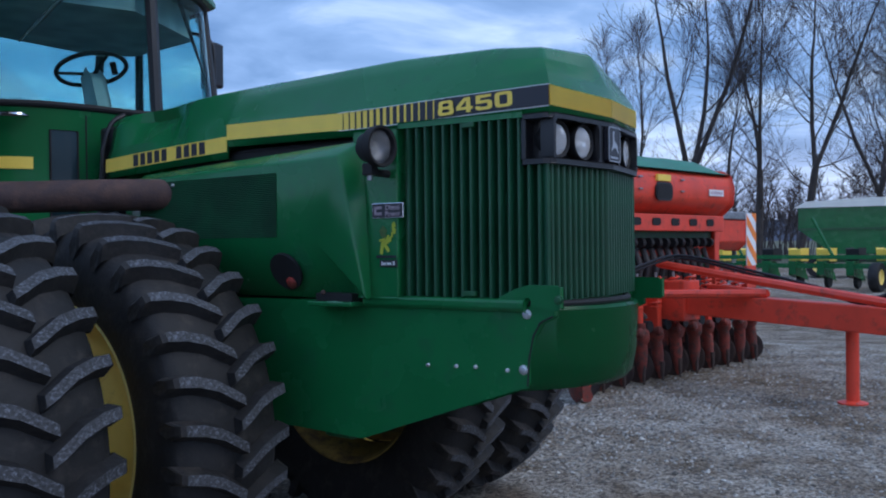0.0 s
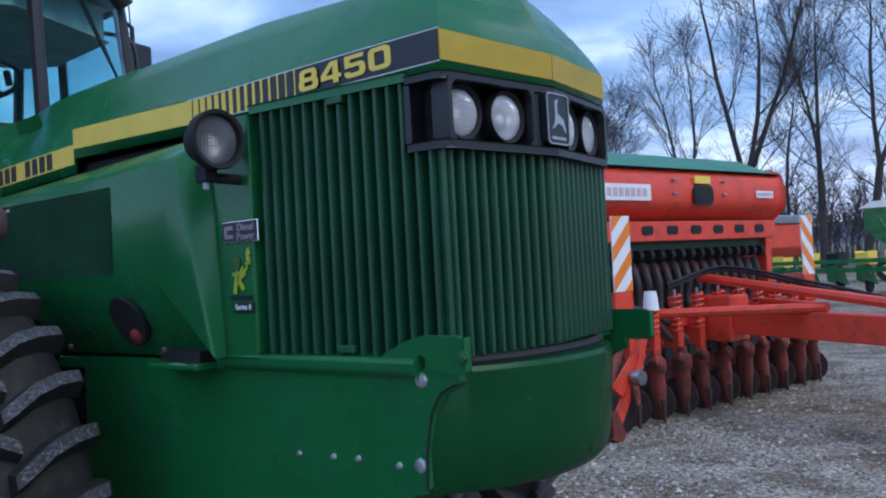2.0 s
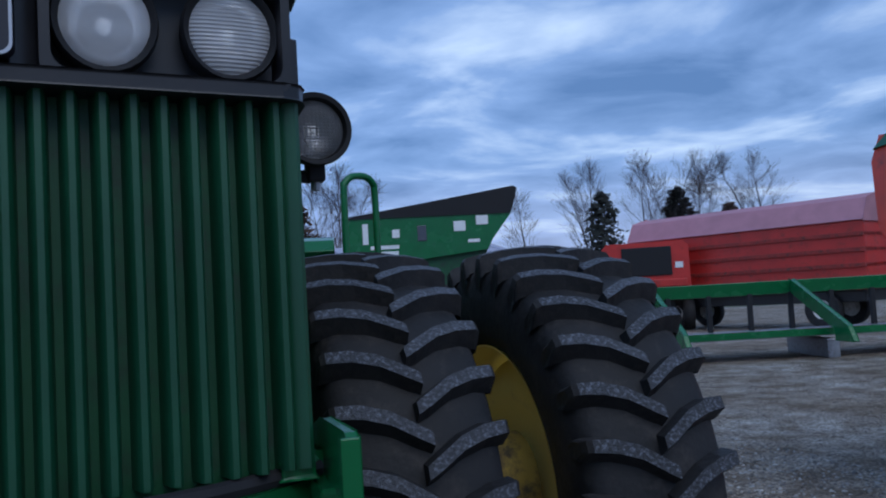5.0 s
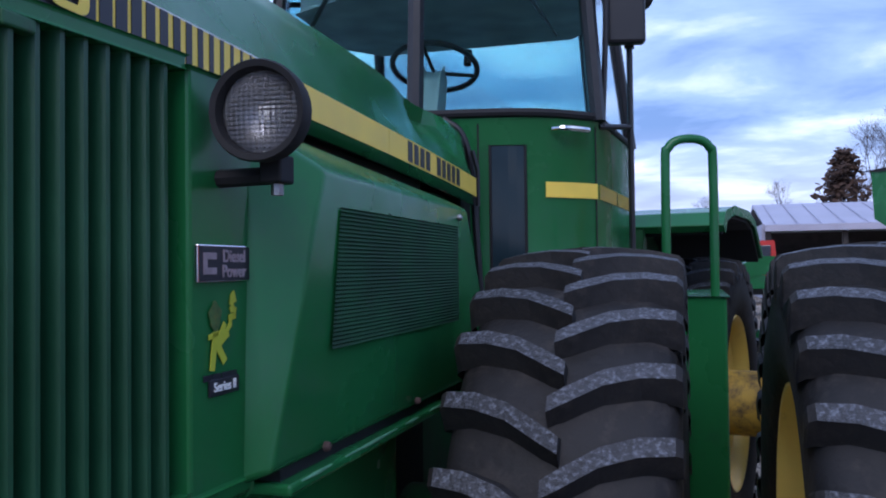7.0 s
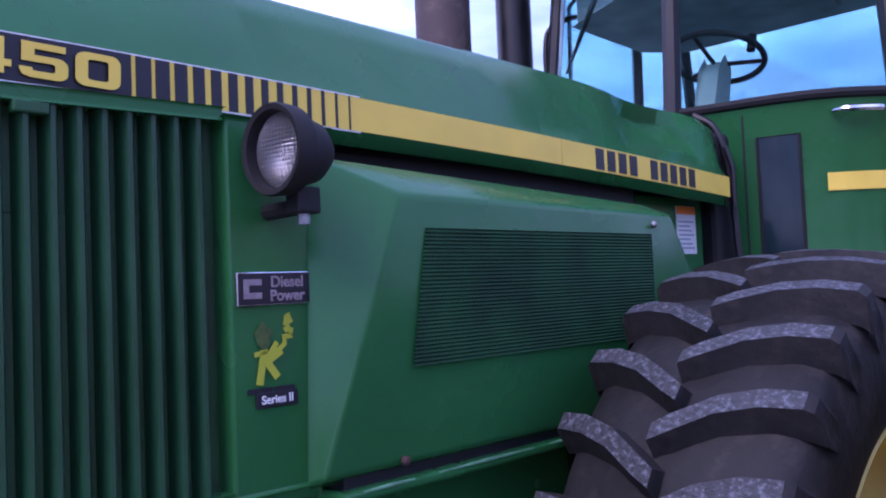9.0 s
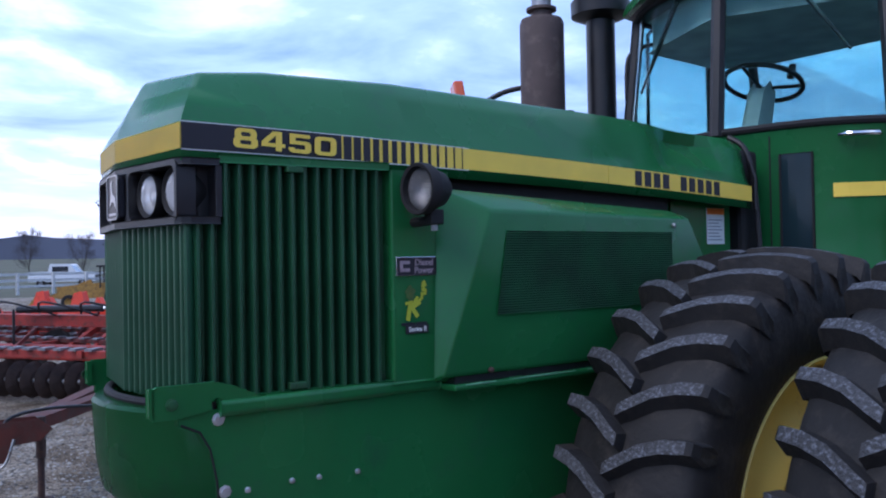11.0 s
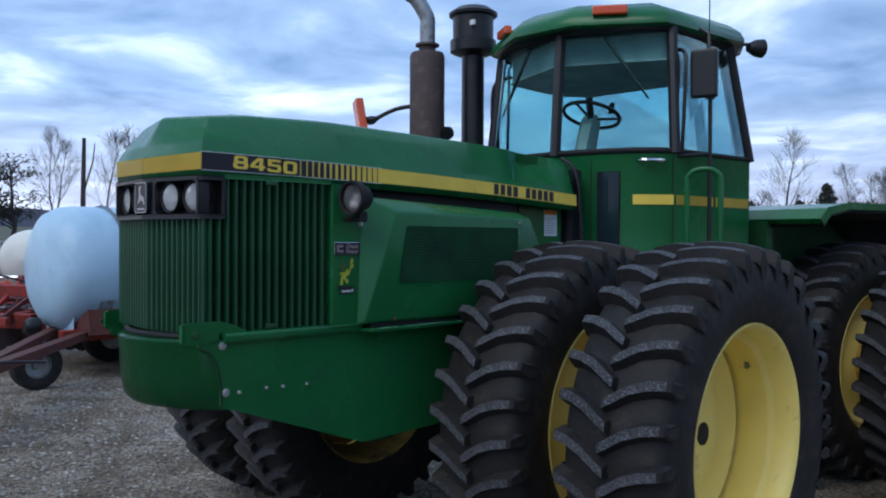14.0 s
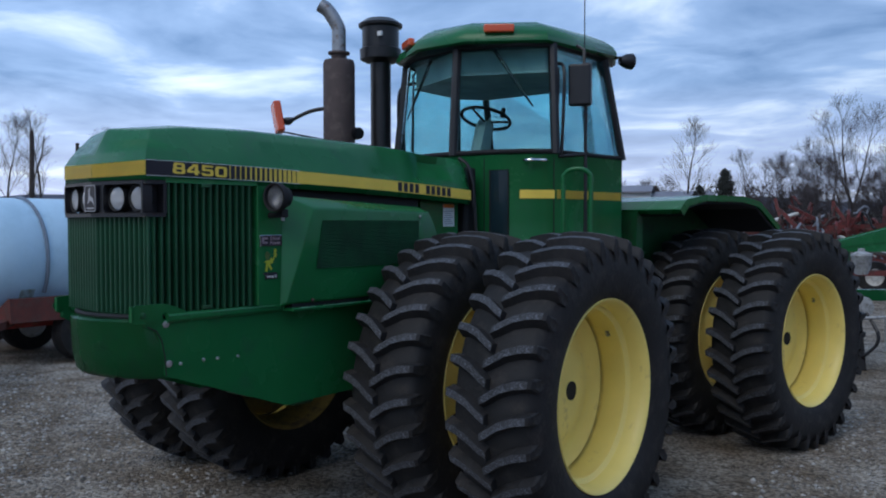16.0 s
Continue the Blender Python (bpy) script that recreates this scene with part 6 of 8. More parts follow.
def build_tank_trailer():
    """Local y runs along the tank, from its near end at 0."""
    ang = 0
    tk = empty("tank_trailer", "big pale plastic liquid tank strapped on a rusty red trailer", "tank trailer", pose(-7.25, 0.38, 0, 0, 0, ang))
    R, zc = 0.77, 1.30
    prof = [(0.0, 0.0), (0.27, 0.01), (0.52, 0.06), (0.68, 0.15), (0.75, 0.28), (R, 0.45)]
    body = []
    L = 3.0
    full = prof + [(R, 0.70), (R - 0.012, 0.75), (R - 0.012, 0.83), (R, 0.88), (R, L - 0.45)] + [(r, L - y) for r, y in prof[::-1]]
    m = Matrix.Translation((0, 0, zc)) @ Matrix.Rotation(radians(-90), 4, "X")
    sh = part("tank_shell", lathe(full, 48, m), TANK_WHITE, tk, "pale blue-white plastic tank shell", smooth=True)
    part("moulded_leg", prism([(-0.46, 0.95), (0.46, 0.95), (0.42, 0.60), (-0.28, 0.60)], "y", 0.26, 0.62, 0.06), TANK_WHITE, tk, smooth=True)
    part("moulded_leg", prism([(-0.46, 0.95), (0.46, 0.95), (0.42, 0.60), (-0.28, 0.60)], "y", 2.38, 2.74, 0.06), TANK_WHITE, tk, smooth=True)
    bm = bmesh.new()
    for k in range(9):
        a = radians(118 + 9 * k)
        w = 0.10 - 0.004 * k + 0.03 * noise.noise((k * 0.7, 0, 5))
        r = R + 0.003
        row = [(r * math.sin(a), 0.60 - w, zc + r * math.cos(a)), (r * math.sin(a), 0.60 + w * 0.7, zc + r * math.cos(a))]
        bm.verts.new(row[0]), bm.verts.new(row[1])
    bm.verts.ensure_lookup_table()
    for k in range(8):
        bm.faces.new([bm.verts[q] for q in (2 * k, 2 * k + 1, 2 * k + 3, 2 * k + 2)])
    part("algae_stain", bm, ALGAE, tk, "grey-green algae stain")
    # valve on the near end
    part("valve", lathe([(0, -0.05), (0.10, -0.05), (0.11, 0.05), (0.07, 0.12), (0, 0.12)], 16, Matrix.Translation((0.0, 0.0, 0.62)) @ along((0, -1, 0))), BLACK, tk, "black outlet valve", smooth=True)
    for y in (0.79, 2.0):
        bm = bmesh.new()
        pts = [(0.775 * math.sin(a), y, zc + 0.775 * math.cos(a)) for a in [math.pi * (k / 24 - 0.5) * 1.35 for k in range(25)]]
        add_tube(bm, pts, 0.022, 6)
        part("strap", bm, GREY_STRAP, tk, "grey holding strap")
    for s in (1, -1):
        part("frame_rail", box((s * 0.5 - 0.06, 0.1, 0.46), (s * 0.5 + 0.06, 3.0, 0.60), 0.01), RED_DULL, tk)
        part("cradle", prism([(s * 0.85, 0.55), (s * 0.35, 0.55), (s * 0.35, 0.62), (s * 0.80, 0.85)], "y", 0.3, 2.7, 0.008), RED_TONGUE, tk)
        small_wheel(tk, s * 0.72, 1.25, 0.37, 0.26, RIM_WHITE)
        small_wheel(tk, s * 0.72, 2.10, 0.37, 0.26, RIM_WHITE)
    # tongue to the hitch
    hitch = tk.matrix_world.inverted() @ Vector((-4.0, -1.42, 0.55))
    for s in (1, -1):
        bm = bmesh.new()
        a, b = Vector((s * 0.45, 0.5, 0.55)), hitch + Vector((0, 0, 0.0))
        add_tube(bm, [a, b], 0.066, 4)
        part("tongue_beam", bm, RED_TONGUE, tk, "rusty red tongue beam")
    at = Matrix.Translation(hitch)
    for x in (-0.085, 0.065):
        poly = [(-0.26, 0.03), (-0.20, 0.07), (0.16, 0.07), (0.24, 0.0), (0.16, -0.07), (-0.02, -0.08), (-0.06, -0.19), (-0.24, -0.19), (-0.26, -0.10)]
        bm = prism(poly, "x", x, x + 0.022, 0.004)
        bmesh.ops.transform(bm, matrix=at, verts=bm.verts)
        part("tongue_plate", bm, RED_TONGUE, tk, "rusty red hitch cheek plate")
    part("tongue_block", bevelled(_box_m((-0.065, -0.10, -0.06), (0.065, 0.18, 0.05), at), 0.01), RED_TONGUE, tk)
    for z in (-0.17, 0.0):
        part("clevis", bevelled(_box_m((-0.05, -0.50, z), (0.05, -0.14, z + 0.035), at), 0.01), RUST, tk)
    part("hitch_pin", tube([hitch + Vector((0, -0.40, -0.20)), hitch + Vector((0, -0.40, 0.08))], 0.016, 8), STEEL, tk)
    part("safety_chain", tube(smooth_path([hitch + Vector((0.09, 0.0, -0.04)), hitch + Vector((0.10, -0.06, -0.20)), hitch + Vector((0.09, -0.14, -0.22)), hitch + Vector((0.08, -0.20, -0.10))], 4), 0.011, 6), STEEL, tk)
    part("brake_hose", tube(smooth_path([hitch + Vector((0.02, 0.7, 0.10)), hitch + Vector((0.0, 0.3, 0.13)), hitch + Vector((0.02, 0.0, 0.10)), hitch + Vector((0.05, -0.1, -0.02))], 4), 0.012, 6), BLACK, tk)
    s = tk.matrix_world.inverted() @ Vector((-4.18, -1.20, 0))
    part("jack_stand", tube([(s.x, s.y, 0.02), (s.x, s.y, 0.30), (s.x, s.y, 0.31), (s.x, s.y, 0.60)], [0.024, 0.024, 0.034, 0.034], 10), RUST, tk)
    part("jack_foot", lathe([(0, 0), (0.085, 0), (0.085, 0.010), (0.03, 0.02), (0, 0.02)], 16, Matrix.Translation((s.x, s.y, 0.0))), RUST, tk)
    d = tk.matrix_world.inverted() @ Vector((-6.45, 0.10, 0))
    small_wheel(tk, d.x, d.y, 0.27, 0.18, STEEL)
    part("dolly_post", tube([(d.x, d.y, 0.27), (d.x, d.y + 0.1, 0.55)], 0.04, 8), RUST, tk)


ALGAE = material("algae_film", (0.22, 0.28, 0.26), 0.7, vary=0.3, scale=9, fine=50, bump=0.05, tint=(0.36, 0.50, 0.58), amount=0.5)
GREY_STRAP = material("grey_strap", (0.16, 0.20, 0.26), 0.6, vary=0.1, bump=0.05)
RED_TONGUE = material("rusty_red_paint", (0.105, 0.023, 0.016), 0.7, vary=0.3, scale=6, fine=60, bump=0.2, tint=(0.08, 0.035, 0.028), amount=0.4)
build_tank_trailer()


def build_small_tank():
    tk = empty("nurse_tank", "small white rounded nurse tank on a low carriage", "tank", pose(-11.6, 1.75, 0, 0, 0, 50))
    m = Matrix.Translation((0, 0, 1.30)) @ Matrix.Rotation(radians(-90), 4, "X")
    part("tank_shell", lathe([(0, 0), (0.25, 0.04), (0.42, 0.14), (0.50, 0.32), (0.52, 0.55), (0.52, 2.2), (0.42, 2.55), (0.25, 2.64), (0, 2.68)], 32, m), WHITE_TANK, tk, "white tank shell", smooth=True)
    part("carriage", box((-0.45, 0.2, 0.6), (0.45, 2.4, 0.80), 0.01), STEEL, tk)
    for s in (1, -1):
        for y in (0.5, 2.0):
            small_wheel(tk, s * 0.6, y, 0.36, 0.22, RIM_WHITE)


WHITE_TANK = material("white_tank_paint", (0.78, 0.78, 0.72), 0.45, vary=0.06, scale=2, bump=0.03)
build_small_tank()


def build_disc_harrow():
    """Red tandem disc harrow: beams, gangs of discs, scrapers. Local x along the gangs."""
    dh = empty("disc_harrow", "weathered red disc harrow with long gangs of blades", "disc harrow", pose(-9.6, 0.1, 0, 0, 0, 28))
    part("main_beam", box((-2.8, 0.35, 0.86), (2.6, 0.55, 1.02), 0.01), RED_DULL, dh)
    for y, x0, x1, t in ((-0.45, -2.6, 1.7, 0.10), (1.3, -2.6, 2.2, -0.10)):
        m = Matrix.Translation((0, y, 0)) @ Matrix.Rotation(t, 4, "Z")
        bm = bmesh.new()
        add_box(bm, (x0, -0.09, 0.52), (x1, 0.09, 0.70), m)
        part("gang_beam", bevelled(bm, 0.01), RED_DULL, dh, "red gang beam")
        bm = bmesh.new()
        add_box(bm, (x0, -0.55, 0.60), (x1, -0.45, 0.70), m)
        part("gang_beam", bevelled(bm, 0.01), RED_DULL, dh)
        n = int((x1 - x0) / 0.23)
        for k in range(n):
            x = x0 + 0.15 + 0.23 * k
            mm = m @ Matrix.Translation((x, -0.25, 0.29)) @ along((1, 0, 0))
            part("disc_blade", lathe([(0, 0.05), (0.12, 0.03), (0.20, -0.01), (0.23, -0.03), (0.225, -0.035), (0.12, 0.02), (0, 0.04)], 16, mm @ Matrix.Translation((0.06, 0, 0))), EARTH, dh)
            bm = bmesh.new()
            add_box(bm, (x - 0.02, -0.60, 0.70), (x + 0.09, -0.42, 0.73), m)
            part("scraper", bm, STEEL, dh)
        part("gang_axle", tube([m @ Vector((x0, -0.25, 0.29)), m @ Vector((x1, -0.25, 0.29))], 0.03, 8), STEEL, dh)
    for x in (-1.6, 0.0, 1.4):
        part("frame_bar", tube([(x, -0.9, 0.66), (x + 0.1, 1.5, 0.70)], 0.06, 4), RED_DULL, dh)
    for x in (-1.2, -0.2, 0.9, 1.5):
        bm = bmesh.new()
        add_prism(bm, [(-0.5, 0.70), (0.35, 0.72), (0.15, 1.0), (-0.05, 1.24), (-0.2, 1.0)], "y", 0.9, 0.98)
        bmesh.ops.transform(bm, matrix=Matrix.Translation((x, 0, 0)), verts=bm.verts)
        part("gusset", bevelled(bm, 0.008), ORANGE_RED, dh)
    # braces, hangers, scraper rows and hoses between the beams
    rnd = random.Random(19)
    for k in range(22):
        x, y = -2.5 + 0.22 * k + rnd.uniform(-0.06, 0.06), rnd.choice((-0.7, -0.2, 0.5, 0.9))
        top = rnd.uniform(0.85, 1.12)
        part("brace", tube([(x, y, 0.60), (x + rnd.uniform(-0.35, 0.35), y + rnd.uniform(0.3, 0.8), top)], rnd.uniform(0.025, 0.05), 4), rnd.choice((RED_DULL, ORANGE_RED, RED_DULL, DARK_RED)), dh)
    for y, z in ((-0.02, 0.74), (0.78, 0.80)):
        part("scraper_rail", box((-2.6, y - 0.03, z - 0.05), (2.1, y + 0.03, z), 0.006), DARK_RED, dh)
        for k in range(20):
            x = -2.5 + 0.23 * k
            part("scraper", bevelled(_box_m((x, y - 0.07, z), (x + 0.09, y + 0.05, z + 0.025), Matrix.Identity(4)), 0.004), STEEL, dh)
    for k in range(3):
        part("hose", tube(smooth_path([(-1.5 + 0.8 * k, 0.3, 1.05), (-1.1 + 0.8 * k, 0.0, 1.22), (-0.6 + 0.8 * k, 0.2, 1.10), (-0.3 + 0.8 * k, 0.6, 0.9)], 4), 0.016, 6), BLACK, dh)
    part("cylinder", tube([(-1.0, 0.2, 1.10), (0.4, 0.4, 1.12)], 0.05, 10), BLACK, dh)
    part("cylinder_rod", tube([(0.4, 0.4, 1.12), (0.75, 0.45, 1.125)], 0.028, 8), CHROME, dh)
    part("upright_bar", tube([(-0.2, -0.5, 0.6), (-0.2, -0.5, 1.15)], 0.018, 6), BLACK, dh)
    for s in (-0.9, 1.9):
        small_wheel(dh, s, 0.85, 0.40, 0.26, RIM_WHITE, radians(90))


build_disc_harrow()


def build_rotary_frame():
    """Orange-red tillage frame behind the harrow, seen as humps of plate and tube."""
    rf = empty("tillage_frame", "bright orange-red folded tillage frame", "tillage machine", pose(-14.5, 1.6, 0, 0, 0, 25))
    for k in range(5):
        x = -3.0 + 1.5 * k
        bm = bmesh.new()
        add_prism(bm, [(-0.75, 0.55), (0.75, 0.55), (0.5, 0.85), (0.16, 0.95), (0.06, 1.22), (-0.14, 1.18), (-0.24, 0.95), (-0.55, 0.85)], "y", -0.06, 0.06)
        bmesh.ops.transform(bm, matrix=Matrix.Translation((x, 0.3 * (k % 2), 0)), verts=bm.verts)
        part("frame_plate", bevelled(bm, 0.012), ORANGE_RED, rf)
        part("leg", tube([(x, 0, 0.6), (x + 0.1, 0.1, 0.0)], 0.06, 8), ORANGE_RED, rf)
        part("roller_disc", lathe([(0, -0.05), (0.32, -0.05), (0.34, 0), (0.32, 0.05), (0, 0.05)], 18, Matrix.Translation((x + 0.6, 0.5, 0.34)) @ along((1, 0, 0))), EARTH, rf)
    part("cross_beam", tube([(-4.0, 0, 0.62), (4.2, 0, 0.62)], 0.09, 4), ORANGE_RED, rf)
    part("cross_beam", tube([(-4.0, 0.8, 0.70), (4.2, 0.8, 0.72)], 0.08, 4), RED_DULL, rf)


build_rotary_frame()


def build_backhoe():
    bh = empty("backhoe", "weathered yellow backhoe loader with open canopy", "backhoe", pose(-34.2, 7.0, 0, 0, 0, 65) @ Matrix.Scale(0.66, 4))
    mat = material("worn_yellow_paint", (0.36, 0.20, 0.045), 0.6, vary=0.25, scale=4, bump=0.1, tint=(0.15, 0.09, 0.04), amount=0.3)
    part("body", prism([(-2.2, 0.7), (1.0, 0.7), (1.0, 1.5), (0.1, 1.55), (-2.2, 1.35)], "y", -0.5, 0.5, 0.05), mat, bh)
    part("loader_arm", prism([(-3.4, 0.6), (-3.0, 0.5), (-0.4, 1.6), (-0.5, 1.8)], "y", 0.55, 0.7, 0.02), mat, bh)
    part("bucket", prism([(-3.9, 0.1), (-3.1, 0.1), (-3.0, 0.9), (-3.3, 0.9)], "y", -1.0, 1.0, 0.02), mat, bh)
    for x in (0.3, 1.6):
        for y in (-0.65, 0.65):
            part("canopy_post", tube([(x, y, 1.3), (x, y, 2.6)], 0.05, 6), BLACK, bh)
    part("canopy", box((0.1, -0.8, 2.58), (1.9, 0.8, 2.70), 0.03), BLACK, bh)
    part("seat", box((0.7, -0.25, 1.2), (1.1, 0.25, 1.9), 0.06), BLACK, bh)
    part("boom", prism([(1.5, 1.0), (2.3, 2.3), (2.5, 2.25), (1.8, 0.9)], "y", -0.15, 0.15, 0.02), mat, bh)
    for s in (1, -1):
        small_wheel(bh, 1.3, s * 0.85, 0.72, 0.42, mat, radians(90))
        small_wheel(bh, -1.5, s * 0.80, 0.45, 0.30, mat, radians(90))


build_backhoe()


def build_pickup():
    pk = empty("pickup_truck", "white pickup truck parked by the fence", "truck", pose(-79.5, 16.0, ground_height(-79.5, 16.0), 0, 0, 60))
    white = material("white_car_paint", (0.72, 0.76, 0.82), 0.35, vary=0.05, bump=0.0, coat=0.5)
    part("body", prism([(-2.8, 0.6), (2.8, 0.6), (2.8, 1.25), (1.2, 1.3), (0.7, 2.0), (-0.9, 2.05), (-1.1, 1.35), (-2.8, 1.3)], "y", -1.0, 1.0, 0.08), white, pk)
    part("windscreen", prism([(1.22, 1.34), (0.76, 1.95), (0.70, 1.95), (1.14, 1.34)], "y", -0.85, 0.85, 0), DARK_GLASS, pk)
    part("side_window", box((-0.8, -1.01, 1.4), (0.6, 1.01, 1.88), 0.02), DARK_GLASS, pk)
    part("grille", box((2.79, -0.7, 0.8), (2.83, 0.7, 1.1), 0.01), BLACK, pk)
    for x in (-1.8, 1.8):
        for y in (-0.9, 0.9):
            small_wheel(pk, x, y, 0.38, 0.26, STEEL, radians(90))


build_pickup()


def build_board_fence():
    fn = empty("board_fence", "long white board fence along the field edge", "fence", pose(-60, 13, 0.0, 0, 0, -70))
    wh = material("white_fence_paint", (0.62, 0.63, 0.64), 0.7, vary=0.15, bump=0.05)
    for k in range(34):
        x = -40 + 2.5 * k
        part("post", box((x - 0.08, -0.08, 0), (x + 0.08, 0.08, 1.45), 0), wh, fn)
    for z in (0.45, 0.85, 1.25):
        part("board", box((-40, -0.12, z), (42, -0.08, z + 0.16), 0), wh, fn)


build_board_fence()
# ---- machines and buildings behind ----
def build_grain_cart():
    a, b = Vector((4.30, 15.1, 0)), Vector((7.85, 14.1, 0))
    gc = empty("grain_cart", "tall green grain cart with black extension and white stickers", "grain cart", Matrix.Translation(a) @ Matrix.Rotation(math.atan2(b.y - a.y, b.x - a.x), 4, "Z"))
    L = (b - a).length
    part("cart_body", prism([(0.04, 2.48), (0.0, 3.34), (L - 0.10, 3.32), (L - 0.52, 2.78), (L - 0.62, 2.58), (0.28, 2.30)], "y", 0, 1.6, 0.03), GREEN, gc, "green sheet steel cart body")
    part("extension", prism([(0.0, 3.36), (L + 0.02, 3.90), (L + 0.08, 3.85), (L - 0.08, 3.34)], "y", -0.03, 1.63, 0.02), MATT_BLACK, gc, "black hopper extension")
    part("lower_hopper", prism([(0.28, 2.28), (L - 0.62, 2.56), (L - 1.4, 1.0), (1.1, 0.9)], "y", 0.15, 1.4, 0.02), GREEN_DULL, gc)
    for x, z, w, h in ((0.36, 2.98, 0.12, 0.45), (0.32, 2.72, 0.80, 0.09), (0.52, 2.86, 0.62, 0.08), (1.0, 3.10, 0.16, 0.18), (2.35, 3.18, 0.26, 0.22), (2.85, 3.30, 0.26, 0.20), (2.65, 2.92, 0.26, 0.07)):
        part("sticker", box((x, -0.012, z - 0.2), (x + w, -0.004, z + h - 0.2), 0), WHITE, gc)
    part("window", box((1.55, -0.02, 2.8), (1.75, -0.005, 3.14), 0.02), DARK_GLASS, gc)
    part("auger", tube([(L - 0.5, -0.3, 1.2), (L - 0.55, -0.3, 2.45)], 0.20, 14), BLACK, gc)
    part("axle_beam", box((1.0, 0.1, 0.75), (2.8, 1.5, 1.0), 0.02), GREEN_DULL, gc)
    for y in (0.0, 1.6):
        small_wheel(gc, 2.0, y, 0.85, 0.6, RIM_YELLOW, radians(90))
    part("tongue", tube([(2.6, 0.8, 0.9), (L + 1.6, 0.8, 0.55)], 0.10, 4), GREEN, gc)
    part("jack", tube([(L + 1.4, 0.8, 0.0), (L + 1.4, 0.8, 0.6)], 0.05, 8), STEEL, gc)


build_grain_cart()


def build_header_trailer():
    ht = empty("header_frame", "low green harvester header frame resting on its skids", "harvester header", pose(9.99, 12.36, 0, 0, 0, -19.5))
    part("back_beam", prism([(0.0, 1.22), (0.10, 1.22), (0.10, 1.50), (-0.05, 1.50)], "x", 0, 6.0, 0.02), GREEN, ht)
    part("floor_pan", prism([(-1.6, 0.42), (0.1, 0.46), (0.1, 0.50), (-1.6, 0.46)], "x", 0, 6.0, 0.0), STEEL, ht)
    for k in range(7):
        x = 0.4 + 0.85 * k
        part("upright", box((x - 0.05, -0.03, 0.45), (x + 0.05, 0.06, 1.25), 0.01), MATT_BLACK, ht)
    part("front_beam", tube([(-0.1, -1.6, 0.5), (6.0, -1.6, 0.5)], 0.09, 4), GREEN, ht)
    for k in range(3):
        x = 0.05 + 2.95 * k
        part("end_arm", prism([(-2.6, 0.35), (-2.4, 0.62), (0.0, 1.52), (0.1, 1.30), (-1.9, 0.55), (-1.9, 0.35)], "x", x - 0.05, x + 0.05, 0.015), GREEN, ht)
        part("skid", box((x - 0.12, -1.7, 0.0), (x + 0.12, 0.2, 0.36), 0.02), STEEL, ht)


build_header_trailer()


def build_baler():
    bl = empty("round_baler", "large red round baler with dark tailgate opening", "baler", pose(15.7, 21.2, 0, 0, 0, -31.5))
    part("baler_body", prism([(-1.25, 1.15), (1.25, 1.15), (1.36, 1.4), (1.34, 2.80), (1.2, 2.93), (-1.2, 2.93), (-1.34, 2.80), (-1.36, 1.4)], "y", 0, 3.2, 0.06), RED_MACHINE, bl)
    part("tailgate", box((-0.75, -0.05, 1.88), (0.85, 0.02, 2.83), 0.03), MATT_BLACK, bl)
    part("tail_bar", box((-1.3, -0.12, 1.5), (1.3, 0.0, 1.75), 0.03), RED_MACHINE, bl)
    part("sticker", box((0.95, -0.02, 2.1), (1.2, -0.005, 2.3), 0), WHITE, bl)
    part("axle_beam", box((-1.5, 1.2, 0.55), (1.5, 1.5, 1.17), 0.02), BLACK, bl)
    for s in (1, -1):
        small_wheel(bl, s * 1.35, 1.3, 0.6, 0.4, RIM_WHITE)


def build_stack_wagon():
    sw = empty("forage_wagon", "long red slatted forage wagon with pink-grey cover", "wagon", pose(19.1, 20.0, 0, 0, 0, 22.5))
    part("side_wall", box((-1.2, -4.0, 1.1), (1.2, 4.0, 3.1), 0.03), RED_MACHINE, sw)
    for k in range(4):
        part("side_rail", box((-1.26, -4.0, 1.3 + 0.45 * k), (1.26, 4.0, 1.42 + 0.45 * k), 0.01), RED_DULL, sw)
    part("cover", prism([(-1.3, 3.1), (1.3, 3.1), (0.9, 3.75), (0.0, 3.95), (-0.9, 3.75)], "y", -4.05, 4.05, 0.03), PINK_TARP, sw, "faded pink-grey cover")
    for s in (1, -1):
        for y in (-2.6, 2.4):
            small_wheel(sw, s * 1.0, y, 0.55, 0.34, RIM_WHITE)
    part("chassis", box((-0.9, -3.8, 0.75), (0.9, 3.8, 1.1), 0.02), BLACK, sw)


RED_MACHINE = material("red_machine_paint", (0.50, 0.030, 0.022), 0.42, vary=0.12, scale=2, bump=0.03, tint=(0.28, 0.03, 0.02), amount=0.2)
PINK_TARP = material("faded_pink_tarp", (0.42, 0.20, 0.24), 0.7, vary=0.1, scale=2, bump=0.1)
build_baler()
build_stack_wagon()


